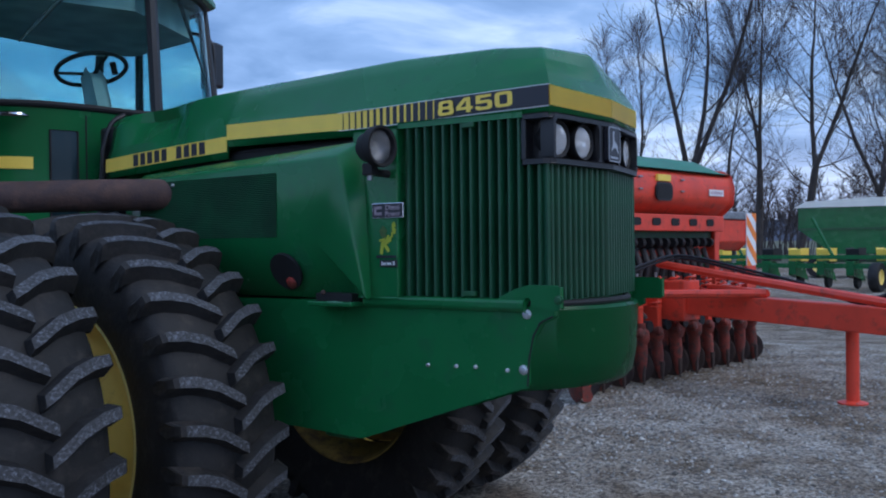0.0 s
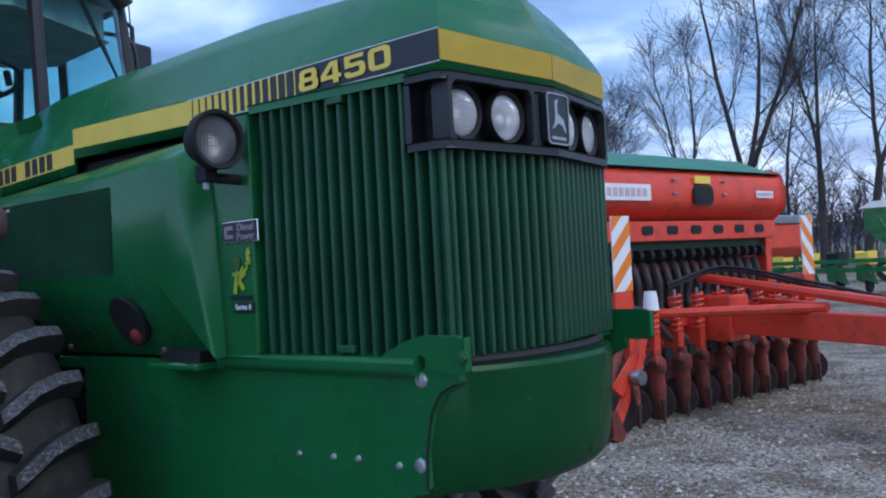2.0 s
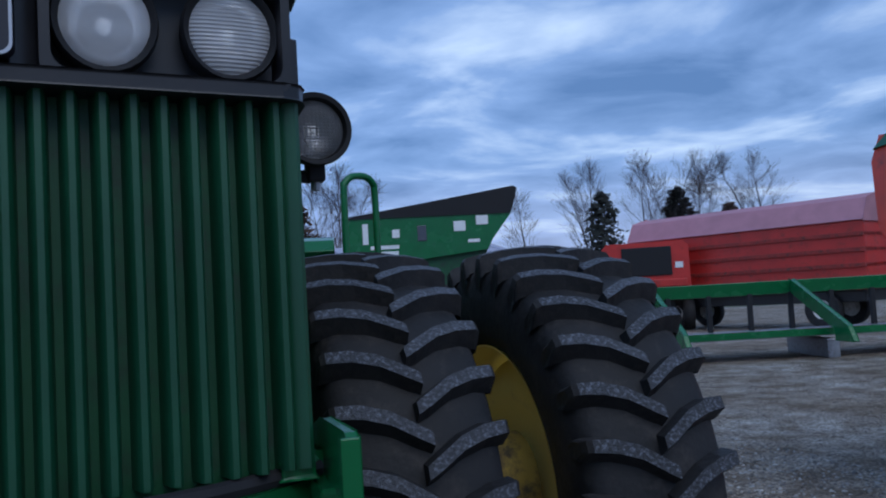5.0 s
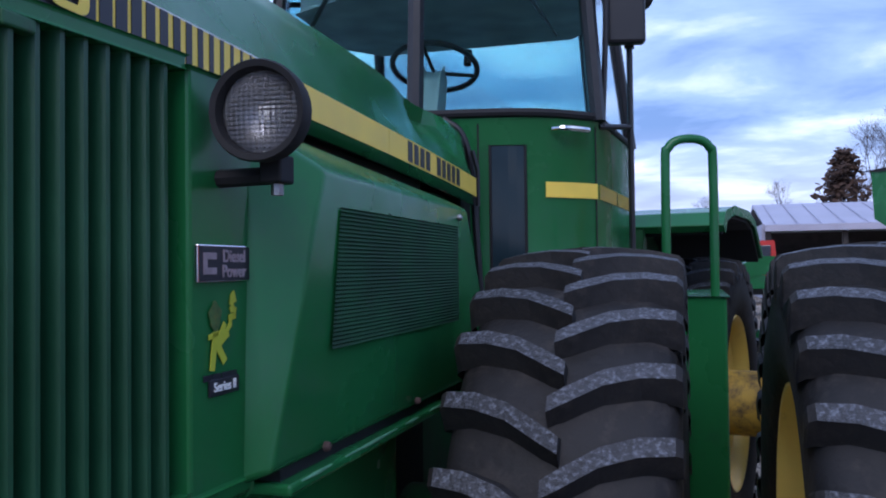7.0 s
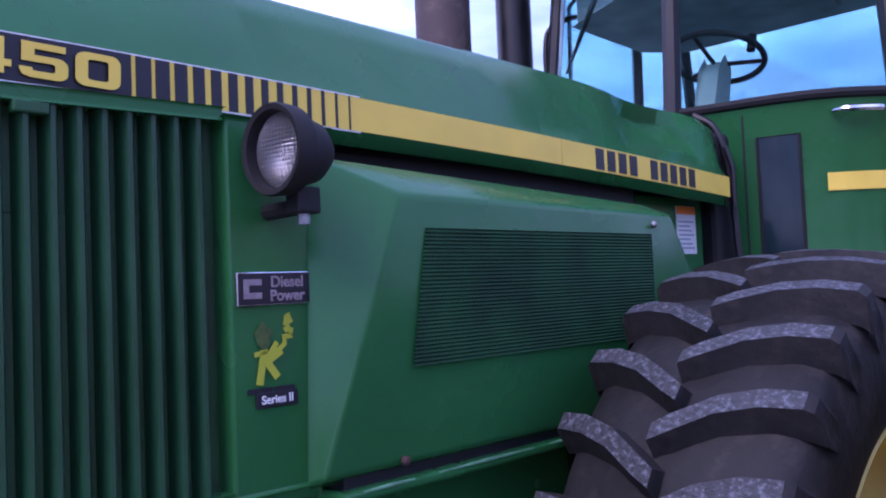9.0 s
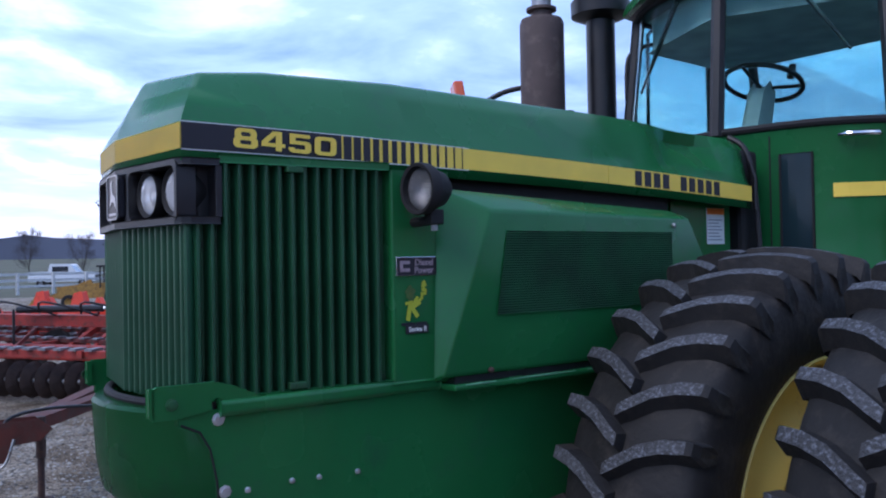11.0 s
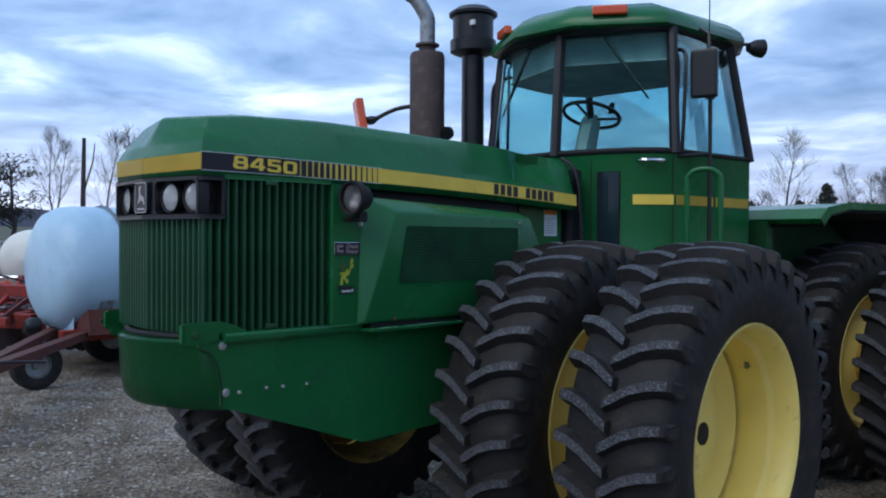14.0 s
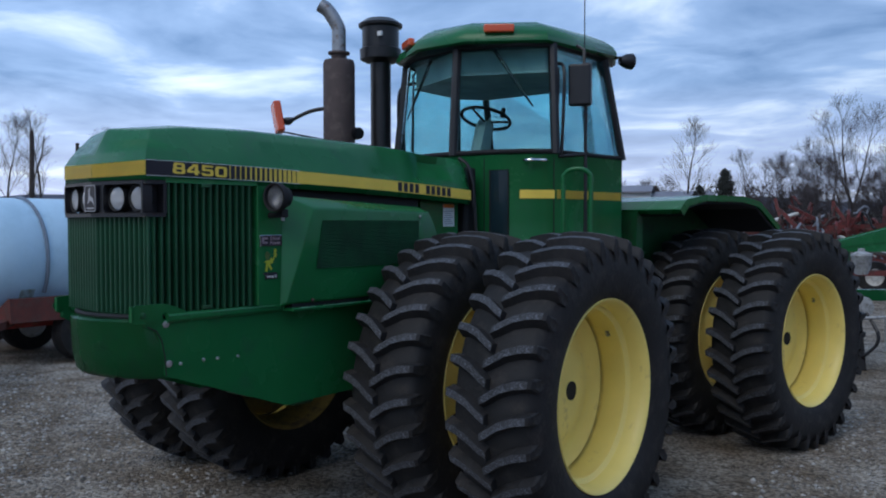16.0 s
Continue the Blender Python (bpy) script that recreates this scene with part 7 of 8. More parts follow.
def build_shed():
    sh = empty("pole_shed", "long open-fronted pole shed with pale metal roof", "shed", pose(1.1, 41, 0, 0, 0, 0.5))
    metal = material("pale_metal_roofing", (0.45, 0.43, 0.50), 0.5, metal=0.3, vary=0.08, scale=0.6, fine=12, bump=0.05)
    dark = material("weathered_boards", (0.09, 0.075, 0.065), 0.9, vary=0.3, scale=1.5, fine=15, bump=0.2)
    x0, x1 = 3.2, 20.5
    part("roof", prism([(-0.6, 3.5), (0.0, 3.55), (7.0, 5.0), (14.0, 3.7), (14.0, 3.55), (7.0, 4.83), (-0.6, 3.38)], "x", x0, x1, 0.0), metal, sh, "pale ribbed metal roof")
    for k in range(17):
        x = x0 + 0.5 + k * 1.0
        part("roof_rib", prism([(-0.58, 3.51), (7.0, 5.01), (7.0, 5.05), (-0.58, 3.55)], "x", x, x + 0.05, 0), metal, sh)
    part("back_wall", box((x0, 13.0, 0), (x1, 13.2, 3.6), 0), dark, sh)
    for k in range(6):
        x = x0 + 0.2 + (x1 - x0 - 0.4) * k / 5
        part("post", box((x - 0.12, 0, 0), (x + 0.12, 0.24, 3.5), 0), dark, sh)
    part("end_wall", box((x0 - 0.1, 0, 0), (x0 + 0.05, 13, 3.6), 0), metal, sh)
    part("end_wall", box((x1 - 0.05, 0, 0), (x1 + 0.1, 13, 3.6), 0), metal, sh)
    part("fascia", box((x0, -0.62, 3.22), (x1, -0.56, 3.52), 0), metal, sh)


build_shed()


def build_far_barn():
    fb = empty("barn", "low white metal barn with grey lean-to roof across the yard", "barn", pose(-25.6, 61.8, ground_height(-25.6, 61.8), 0, 0, 22))
    pale = material("white_metal_siding", (0.62, 0.63, 0.66), 0.5, vary=0.08, scale=0.5, fine=8, bump=0.05)
    roof = material("grey_metal_roof", (0.22, 0.21, 0.24), 0.5, metal=0.3, vary=0.1, scale=0.6, fine=12, bump=0.05)
    part("wall", box((-3.0, -3, -0.3), (-0.6, 3, 4.2), 0.0), pale, fb)
    part("lean_to_wall", box((-0.6, -2.4, -0.3), (4.0, 3, 3.7), 0.0), roof, fb)
    part("roof", prism([(-3.3, 4.15), (0, 4.75), (3.3, 4.15), (3.3, 4.27), (0, 4.88), (-3.3, 4.27)], "x", -3.2, -0.5, 0), roof, fb)
    part("lean_to_roof", prism([(-3.0, 3.65), (3.2, 4.35), (3.2, 4.47), (-3.0, 3.78)], "x", -0.5, 4.2, 0), roof, fb)
    for k in range(8):
        part("roof_rib", prism([(-3.0, 3.79), (3.2, 4.48), (3.2, 4.52), (-3.0, 3.83)], "x", -0.4 + 0.6 * k, -0.35 + 0.6 * k, 0), roof, fb)


build_far_barn()


def build_red_utility():
    rv = empty("loader", "small red loader parked in front of the shed", "loader", pose(3.6, 35.9, 0, 0, 0, 9))
    part("body", prism([(-1.4, 0.6), (1.4, 0.6), (1.4, 1.5), (0.6, 1.6), (0.5, 2.6), (-1.0, 2.6), (-1.4, 1.6)], "y", -0.8, 0.8, 0.05), RED_MACHINE, rv)
    part("window", box((-0.85, -0.82, 1.7), (0.4, 0.82, 2.45), 0.02), DARK_GLASS, rv)
    for x in (-0.9, 0.9):
        for y in (-0.8, 0.8):
            small_wheel(rv, x, y, 0.5, 0.3, RIM_WHITE, radians(90))
    fl = empty("flatbed_trailer", "pale flatbed trailer with boards", "trailer", pose(5.25, 26.9, 0, 0, 0, 7))
    part("deck", box((-3.0, -1.2, 0.95), (3.0, 1.2, 1.15), 0.02), RIM_WHITE, fl)
    part("frame", box((-2.8, -0.6, 0.7), (2.8, 0.6, 0.95), 0.02), BLACK, fl)
    for x in (-0.6, 0.6):
        for y in (-1.05, 1.05):
            small_wheel(fl, x, y, 0.36, 0.24, RIM_WHITE, radians(90))


build_red_utility()


def build_gravity_wagon(x, y, rz, label):
    gw = empty("gravity_wagon", label, "wagon", pose(x, y, 0, 0, 0, rz) @ Matrix.Diagonal((0.97, 0.97, 0.87, 1)))
    bm = bmesh.new()
    add_prism(bm, [(-3.0, 2.4), (-3.0, 3.5), (3.0, 3.5), (3.0, 2.4), (1.6, 1.2), (-1.6, 1.2)], "y", -1.25, 1.25)
    part("hopper", bevelled(bm, 0.03), GREEN, gw, "green steel hopper")
    for k in range(5):
        part("rib", box((-3.02 + 1.48 * k, -1.30, 2.38), (-2.92 + 1.48 * k, 1.30, 3.5), 0), GREEN, gw)
    part("mid_band", box((-3.05, -1.32, 2.35), (3.05, 1.32, 2.45), 0), GREEN_DULL, gw)
    part("cover", prism([(-3.1, 3.48), (3.1, 3.48), (2.7, 3.72), (0, 3.85), (-2.7, 3.72)], "y", -1.35, 1.35, 0.03), WHITE_TANK, gw, "white roll cover")
    part("chassis", box((-3.2, -0.5, 0.75), (3.2, 0.5, 1.0), 0.02), GREEN_DULL, gw)
    for dx in (-2.2, 2.2):
        part("leg", box((dx - 0.1, -1.1, 0.9), (dx + 0.1, 1.1, 2.4), 0.01), GREEN_DULL, gw)
        for dy in (-1.0, 1.0):
            small_wheel(gw, dx, dy, 0.55, 0.38, RIM_YELLOW, radians(90))
    part("tongue", tube([(-3.2, 0, 0.7), (-5.6, 0.2, 0.45)], 0.06, 6), GREEN, gw)
    return gw


build_gravity_wagon(37.3, 2.6, 98, "green gravity wagon with white roll cover")
build_gravity_wagon(41, -6.0, 92, "second green wagon beside the first")


def build_planter(x, y, rz, label):
    pl = empty("row_planter", label, "planter", pose(x, y, 0, 0, 0, rz))
    part("tool_bar", tube([(-5, 0, 0.75), (5, 0, 0.75)], 0.11, 4), GREEN, pl)
    part("tool_bar", tube([(-5, 1.0, 1.05), (5, 1.0, 1.05)], 0.09, 4), GREEN, pl)
    for k in range(11):
        x = -4.6 + 0.92 * k
        part("row_unit", prism([(-0.9, 0.25), (0.1, 0.45), (0.1, 0.9), (-0.5, 0.85)], "x", x - 0.12, x + 0.12, 0.02), GREEN, pl)
        part("seed_box", prism([(-0.7, 0.92), (-0.15, 0.92), (-0.1, 1.30), (-0.75, 1.30)], "x", x - 0.2, x + 0.2, 0.03), YELLOW if k % 3 else MATT_BLACK, pl)
        part("gauge_wheel", lathe([(0, -0.06), (0.22, -0.06), (0.24, 0), (0.22, 0.06), (0, 0.06)], 16, Matrix.Translation((x, -0.55, 0.24)) @ along((1, 0, 0))), RUBBER, pl)
    for k in range(4):
        part("marker_arm", tube([(-4.5 + 3 * k, 0.5, 1.0), (-3.9 + 3 * k, 0.7, 2.3)], 0.05, 6), GREEN, pl)
    for x in (-3, 3):
        small_wheel(pl, x, 1.2, 0.45, 0.3, RIM_YELLOW)
    return pl


build_planter(27, 3.6, 80, "long green row planter with yellow seed boxes")


def build_second_drill():
    d2 = empty("small_drill", "faded orange seed drill with grey lid behind the wagon row", "seed drill", pose(17.6, 3.4, 0, 0, 0, -15))
    part("hopper", prism([(0.0, 1.55), (0.2, 1.35), (0.6, 1.35), (0.8, 1.6), (0.8, 2.1), (0.0, 2.1)], "x", -1.4, 1.6, 0.03), ORANGE_RED, d2)
    part("lid", box((-1.45, -0.05, 2.1), (1.65, 0.85, 2.3), 0.03), STEEL, d2)
    part("frame", box((-1.4, 0.1, 0.8), (1.6, 0.25, 0.95), 0.01), RED_DULL, d2)
    part("sticker", box((-0.4, -0.01, 1.75), (-0.1, -0.002, 1.85), 0), WHITE, d2)
    for k in range(8):
        x = -1.3 + 0.4 * k
        part("tine", tube([(x, 0.2, 0.9), (x, 0.0, 0.5), (x, 0.25, 0.02)], 0.03, 6), RED_DULL, d2)
    for x in (-1.6, 1.8):
        small_wheel(d2, x, 0.4, 0.42, 0.2, RIM_WHITE)


build_second_drill()


def build_cultivator(x, y, rz, label, mat, tall):
    """Folded cultivator: crossing bars with many curved shanks and harrow tines."""
    cu = empty("cultivator", label, "cultivator", pose(x, y, 0, 0, 0, rz))
    rnd = random.Random(int(x * 10))
    part("base_frame", tube([(-2.6, 0, 0.55), (2.6, 0, 0.55)], 0.09, 4), mat, cu)
    part("base_frame", tube([(-2.6, 1.4, 0.55), (2.6, 1.4, 0.55)], 0.09, 4), mat, cu)
    for k in range(5):
        xx = -2.4 + 1.2 * k
        part("frame_bar", tube([(xx, -0.2, 0.6), (xx + 0.2, 1.6, 0.65)], 0.06, 4), mat, cu)
        part("wing_bar", tube([(xx, 0.3, 0.6), (xx + rnd.uniform(-1.5, 1.5), 0.8, tall + rnd.uniform(-0.5, 0.1))], 0.07, 4), mat, cu)
        part("stand", tube([(xx, 0.7, 0.55), (xx, 0.7, 0.0)], 0.05, 6), STEEL, cu)
    for k in range(5):
        a = Vector((rnd.uniform(-2.8, -1.2), 0.3 + 0.2 * k, rnd.uniform(0.7, tall)))
        b = Vector((rnd.uniform(1.0, 2.9), 0.3 + 0.2 * k, rnd.uniform(0.7, tall * 0.95)))
        part("wing_rail", tube([a, b], 0.07, 4), mat, cu)
        for j in range(11):
            p = a.lerp(b, (j + rnd.uniform(0.2, 0.8)) / 11)
            turn = Matrix.Rotation(rnd.uniform(-1.3, 1.3), 3, "X") @ Matrix.Rotation(rnd.uniform(-0.7, 0.7), 3, "Y")
            bend = [p + turn @ Vector(q) for q in ((0, 0, 0), (0.03, -0.28, 0.20), (0.02, -0.46, 0.0), (0, -0.34, -0.28), (0, -0.40, -0.42))]
            part("shank", tube(smooth_path(bend, 2), 0.032, 5), rnd.choice((mat, mat, MATT_BLACK, EARTH, STEEL)), cu)
    for k in range(4):
        x = rnd.uniform(-2.4, 2.2)
        part("cylinder", tube([(x, 0.2, rnd.uniform(0.9, tall - 0.4)), (x + rnd.uniform(0.5, 0.9), 0.3, rnd.uniform(0.9, tall - 0.2))], 0.055, 8), rnd.choice((BLACK, STEEL, RIM_WHITE)), cu)
    for s in (-2.0, 2.0):
        small_wheel(cu, s, 0.9, 0.4, 0.26, RIM_WHITE, radians(90))
    return cu


build_cultivator(-2.5, 17.4, 14, "folded red field cultivator bristling with shanks", DARK_RED, 2.0)
build_cultivator(-3.2, 24.5, 8, "folded dark red field cultivator with harrow tines", DARK_RED, 2.5)
build_cultivator(-8.2, 27.5, 28, "wide red folded cultivator with worn points", DARK_RED, 2.3)


DIRTY_WHITE = material("dirty_white_plastic", (0.36, 0.37, 0.38), 0.55, vary=0.25, scale=12, bump=0.08, tint=(0.15, 0.14, 0.13), amount=0.35)


def build_white_planter():
    wp = empty("white_planter", "green planter bar with white plastic hoppers and drums", "planter", pose(1.95, 7.75, 0, 0, 0, 35))
    part("tool_bar", tube([(-1.2, 0, 1.45), (3.5, 0, 1.45)], 0.10, 4), GREEN, wp)
    part("tool_bar", tube([(-1.2, 0.6, 0.8), (3.5, 0.6, 0.8)], 0.10, 4), GREEN, wp)
    part("brace", prism([(-1.4, 1.40), (-0.2, 1.72), (2.0, 1.72), (2.0, 1.52), (-0.1, 1.55)], "y", -0.08, 0.08, 0.01), GREEN, wp)
    for k in range(6):
        x = -0.9 + 0.8 * k
        part("hopper", lathe([(0, 1.12), (0.07, 1.13), (0.105, 1.22), (0.115, 1.34), (0.12, 1.345), (0.115, 1.37), (0.04, 1.40), (0.035, 1.43), (0, 1.435)], 20, Matrix.Translation((x, -0.45, 0))), DIRTY_WHITE, wp, "white plastic hopper", smooth=True)
        part("drum", lathe([(0, -0.05), (0.05, -0.06), (0.11, -0.05), (0.125, 0.0), (0.11, 0.06), (0.03, 0.07), (0, 0.07)], 18, Matrix.Translation((x, -0.5, 0.75)) @ along((0, 1, 0))), DIRTY_WHITE, wp, smooth=True)
        part("frame_tube", tube([(x - 0.25, -0.62, 0.62), (x + 0.22, -0.60, 0.64), (x + 0.24, -0.60, 0.25)], 0.022, 8), DIRTY_WHITE, wp)
        part("hose", tube(smooth_path([(x, -0.5, 0.75), (x + 0.1, -0.7, 0.4), (x, -0.4, 0.1)], 4), 0.02, 6), BLACK, wp)
        part("opener", prism([(-0.5, 0.0), (-0.1, 0.0), (0.3, 0.8), (-0.3, 0.8)], "x", x - 0.05, x + 0.05, 0.01), MATT_BLACK, wp)
        part("upright", box((x - 0.04, -0.05, 0.0), (x + 0.04, 0.05, 1.4), 0.005), GREEN_DULL, wp)


build_white_planter()


# ---- trees ----
BARK = material("grey_brown_bark", (0.05, 0.042, 0.040), 0.9, vary=0.3, scale=2, fine=14, bump=0.4)
TWIG = material("winter_twigs", (0.052, 0.042, 0.045), 0.9, vary=0.25, scale=0.6, bump=0)
NEEDLE = material("dark_needles", (0.030, 0.034, 0.030), 0.9, vary=0.4, scale=2, bump=0)
DRY_LEAF = material("brown_clinging_leaves", (0.06, 0.032, 0.02), 0.9, vary=0.35, scale=2, bump=0)


class Mesher:
    def __init__(self):
        self.v, self.f = [], []

    def limb(self, a, b, ra, rb, seg):
        d = (b - a)
        if d.length < 1e-4:
            return
        d.normalize()
        u = d.orthogonal().normalized()
        w = d.cross(u)
        i = len(self.v)
        for p, r in ((a, ra), (b, rb)):
            for k in range(seg):
                c, s = math.cos(2 * math.pi * k / seg), math.sin(2 * math.pi * k / seg)
                self.v.append(tuple(p + r * (c * u + s * w)))
        for k in range(seg):
            self.f.append((i + k, i + (k + 1) % seg, i + seg + (k + 1) % seg, i + seg + k))

    def quad(self, c, u, w):
        i = len(self.v)
        self.v += [tuple(c - u - w), tuple(c + u - w), tuple(c + u + w), tuple(c - u + w)]
        self.f.append((i, i + 1, i + 2, i + 3))

    def make(self, name, mat, parent, label=""):
        me = bpy.data.meshes.new(name)
        me.from_pydata(self.v, [], self.f)
        me.materials.append(mat)
        ob = new(name, me)
        ob.parent = parent
        if label:
            ob["label"] = label
        return ob


def bare_tree(seed, height, spread, label, fork=0.32, lean=0.0, limbs=3):
    """Leafless tree: bending leaders that run to the top, boughs that arch up from them, branches and a haze of fine twigs."""
    rnd = random.Random(seed)
    tr = empty("bare_tree", label, "tree")
    trunk, crown = Mesher(), Mesher()

    def turned(d, angle):
        side = Vector((rnd.gauss(0, 1), rnd.gauss(0, 1), rnd.gauss(0, 0.4)))
        side -= d * side.dot(d)
        return (d * math.cos(angle) + side.normalized() * math.sin(angle)).normalized()

    def shoot(p, d, length, r, level):
        """A bough (1), branch (2) or twig (3), each bending towards the light and bearing the next."""
        steps, seg, wob, thin = ((7, 5, 0.12, 0.020), (4, 3, 0.14, 0.011), (3, 3, 0.16, 0.008))[level - 1]
        for k in range(steps):
            d = (d + Vector((rnd.gauss(0, wob), rnd.gauss(0, wob), rnd.gauss(0.07, wob * 0.6)))).normalized()
            q = p + d * (length / steps)
            r2 = max(r * 0.80, thin)
            (trunk if level == 1 else crown).limb(p, q, r, r2, seg)
            p, r = q, r2
            if level < 3 and k:
                for j in range(2 if level == 1 or k == 2 else 1):
                    share = rnd.uniform(0.42, 0.80) * (1.15 - 0.5 * k / steps)
                    shoot(p, turned(d, spread * rnd.uniform(0.8, 1.7)), max(length * share, 0.9), max(r * rnd.uniform(0.4, 0.6), thin * 0.6), level + 1)

    def leader(p, d, length, r, n):
        step = length / n
        for k in range(n):
            d = (d + Vector((rnd.gauss(0, 0.055), rnd.gauss(0, 0.055), 0.05))).normalized()
            q = p + d * step
            r2 = r * (1 - 0.8 / n) if k < n - 3 else r * 0.72
            trunk.limb(p, q, r, r2, 8)
            p, r = q, r2
            left = 1 - (k + 1) / n
            for j in range(2 if k % 3 == 1 else 1):
                shoot(p, turned(d, spread * rnd.uniform(1.0, 1.9)), height * (0.13 + 0.20 * left * rnd.uniform(0.6, 1.0)), max(r * rnd.uniform(0.30, 0.55), 0.03), 1)
        for j in range(2):
            shoot(p, turned(d, spread * 0.4), height * 0.13, r * 0.8, 1)

    p, d, r = Vector((0, 0, -0.2)), Vector((lean, 0, 1)).normalized(), height * 0.0145
    for k in range(5):
        d = (d + Vector((rnd.gauss(0, 0.04), rnd.gauss(0, 0.04), 0.02))).normalized()
        q = p + d * (height * fork / 5)
        trunk.limb(p, q, r, r * 0.95, 9)
        p, r = q, r * 0.95
        if k > 1:
            shoot(p, turned(d, rnd.uniform(1.0, 1.4)), height * rnd.uniform(0.16, 0.24), r * 0.3, 1)
    for j in range(limbs):
        a = 2 * math.pi * j / limbs + rnd.uniform(-0.4, 0.4)
        out = 0.0 if limbs == 1 else spread * rnd.uniform(0.55, 1.0)
        way = (d * math.cos(out) + Vector((math.cos(a), math.sin(a), 0)) * math.sin(out)).normalized()
        leader(p, way, height * (1 - fork) * rnd.uniform(0.78, 0.92), r * (0.95 if limbs == 1 else 0.72), 8 if limbs < 3 else 6)
    trunk.make("trunk", BARK, tr)
    crown.make("crown", TWIG, tr, "open crown of bare grey-brown twigs")
    return tr


def conifer(seed, height, label, mat, wide=0.30):
    rnd = random.Random(seed)
    tr = empty("conifer", label, "tree")
    t = Mesher()
    t.limb(Vector((0, 0, -0.2)), Vector((0, 0, height)), height * 0.018, 0.02, 7)
    t.make("trunk", BARK, tr)
    c = Mesher()
    n = 300
    for k in range(n):
        z = height * (0.12 + 0.88 * (k / n))
        rad = height * wide * (1 - (z / height)) ** 0.6 * rnd.uniform(0.45, 1.2) + 0.15
        a = rnd.uniform(0, 2 * math.pi)
        tip = Vector((rad * math.cos(a), rad * math.sin(a), z - rad * 0.18))
        for j in range(10):
            p = Vector((0, 0, z)).lerp(tip, rnd.uniform(0.3, 1.0)) + Vector((rnd.gauss(0, 0.12), rnd.gauss(0, 0.12), rnd.gauss(0, 0.12)))
            u = Vector((rnd.gauss(0, 1), rnd.gauss(0, 1), rnd.gauss(0, 0.6))).normalized() * rnd.uniform(0.10, 0.26)
            w = u.orthogonal().normalized() * rnd.uniform(0.05, 0.12)
            c.quad(p, u, w)
    c.make("crown", mat, tr, "ragged dark crown of small sprays")
    return tr


def pine_tree(seed, height, label):
    """Tall bare trunk with ragged dark clumps high up."""
    rnd = random.Random(seed)
    tr = empty("pine_tree", label, "tree")
    t = Mesher()
    p = Vector((0, 0, -0.2))
    for k in range(8):
        q = Vector((rnd.gauss(0, 0.12), rnd.gauss(0, 0.12), height * 0.95 * (k + 1) / 8))
        t.limb(p, q, 0.22 * (1 - k / 10), 0.22 * (1 - (k + 1) / 10), 7)
        p = q
    c = Mesher()
    for k in range(20):
        z = height * rnd.uniform(0.42, 1.0)
        a = rnd.uniform(0, 6.28)
        rad = height * 0.26 * (1.15 - abs(z / height - 0.72)) * rnd.uniform(0.3, 1.0)
        e = Vector((rad * math.cos(a), rad * math.sin(a), z + 0.3))
        t.limb(Vector((0, 0, z - 0.6)), e, 0.06, 0.02, 4)
        for j in range(70):
            pp = e + Vector((rnd.gauss(0, 0.42), rnd.gauss(0, 0.42), rnd.gauss(0, 0.24)))
            u = Vector((rnd.gauss(0, 1), rnd.gauss(0, 1), rnd.gauss(0, 1))).normalized() * rnd.uniform(0.06, 0.15)
            c.quad(pp, u, u.orthogonal().normalized() * rnd.uniform(0.025, 0.06))
    t.make("trunk", BARK, tr)
    c.make("crown", NEEDLE, tr, "dark needle clumps")
    return tr


def polar(az, d):
    """Place at a bearing in degrees right of the tractor's tail, at a distance from the yard's middle."""
    x, y = d * math.sin(radians(az)), d * math.cos(radians(az))
    return x, y, ground_height(x, y)


def plant(tree, az, d, scale=1.0, turn=0.0):
    x, y, z = polar(az, d)
    m = Matrix.Translation((x, y, z)) @ Matrix.Rotation(turn, 4, "Z") @ Matrix.Scale(scale, 4)
    return m


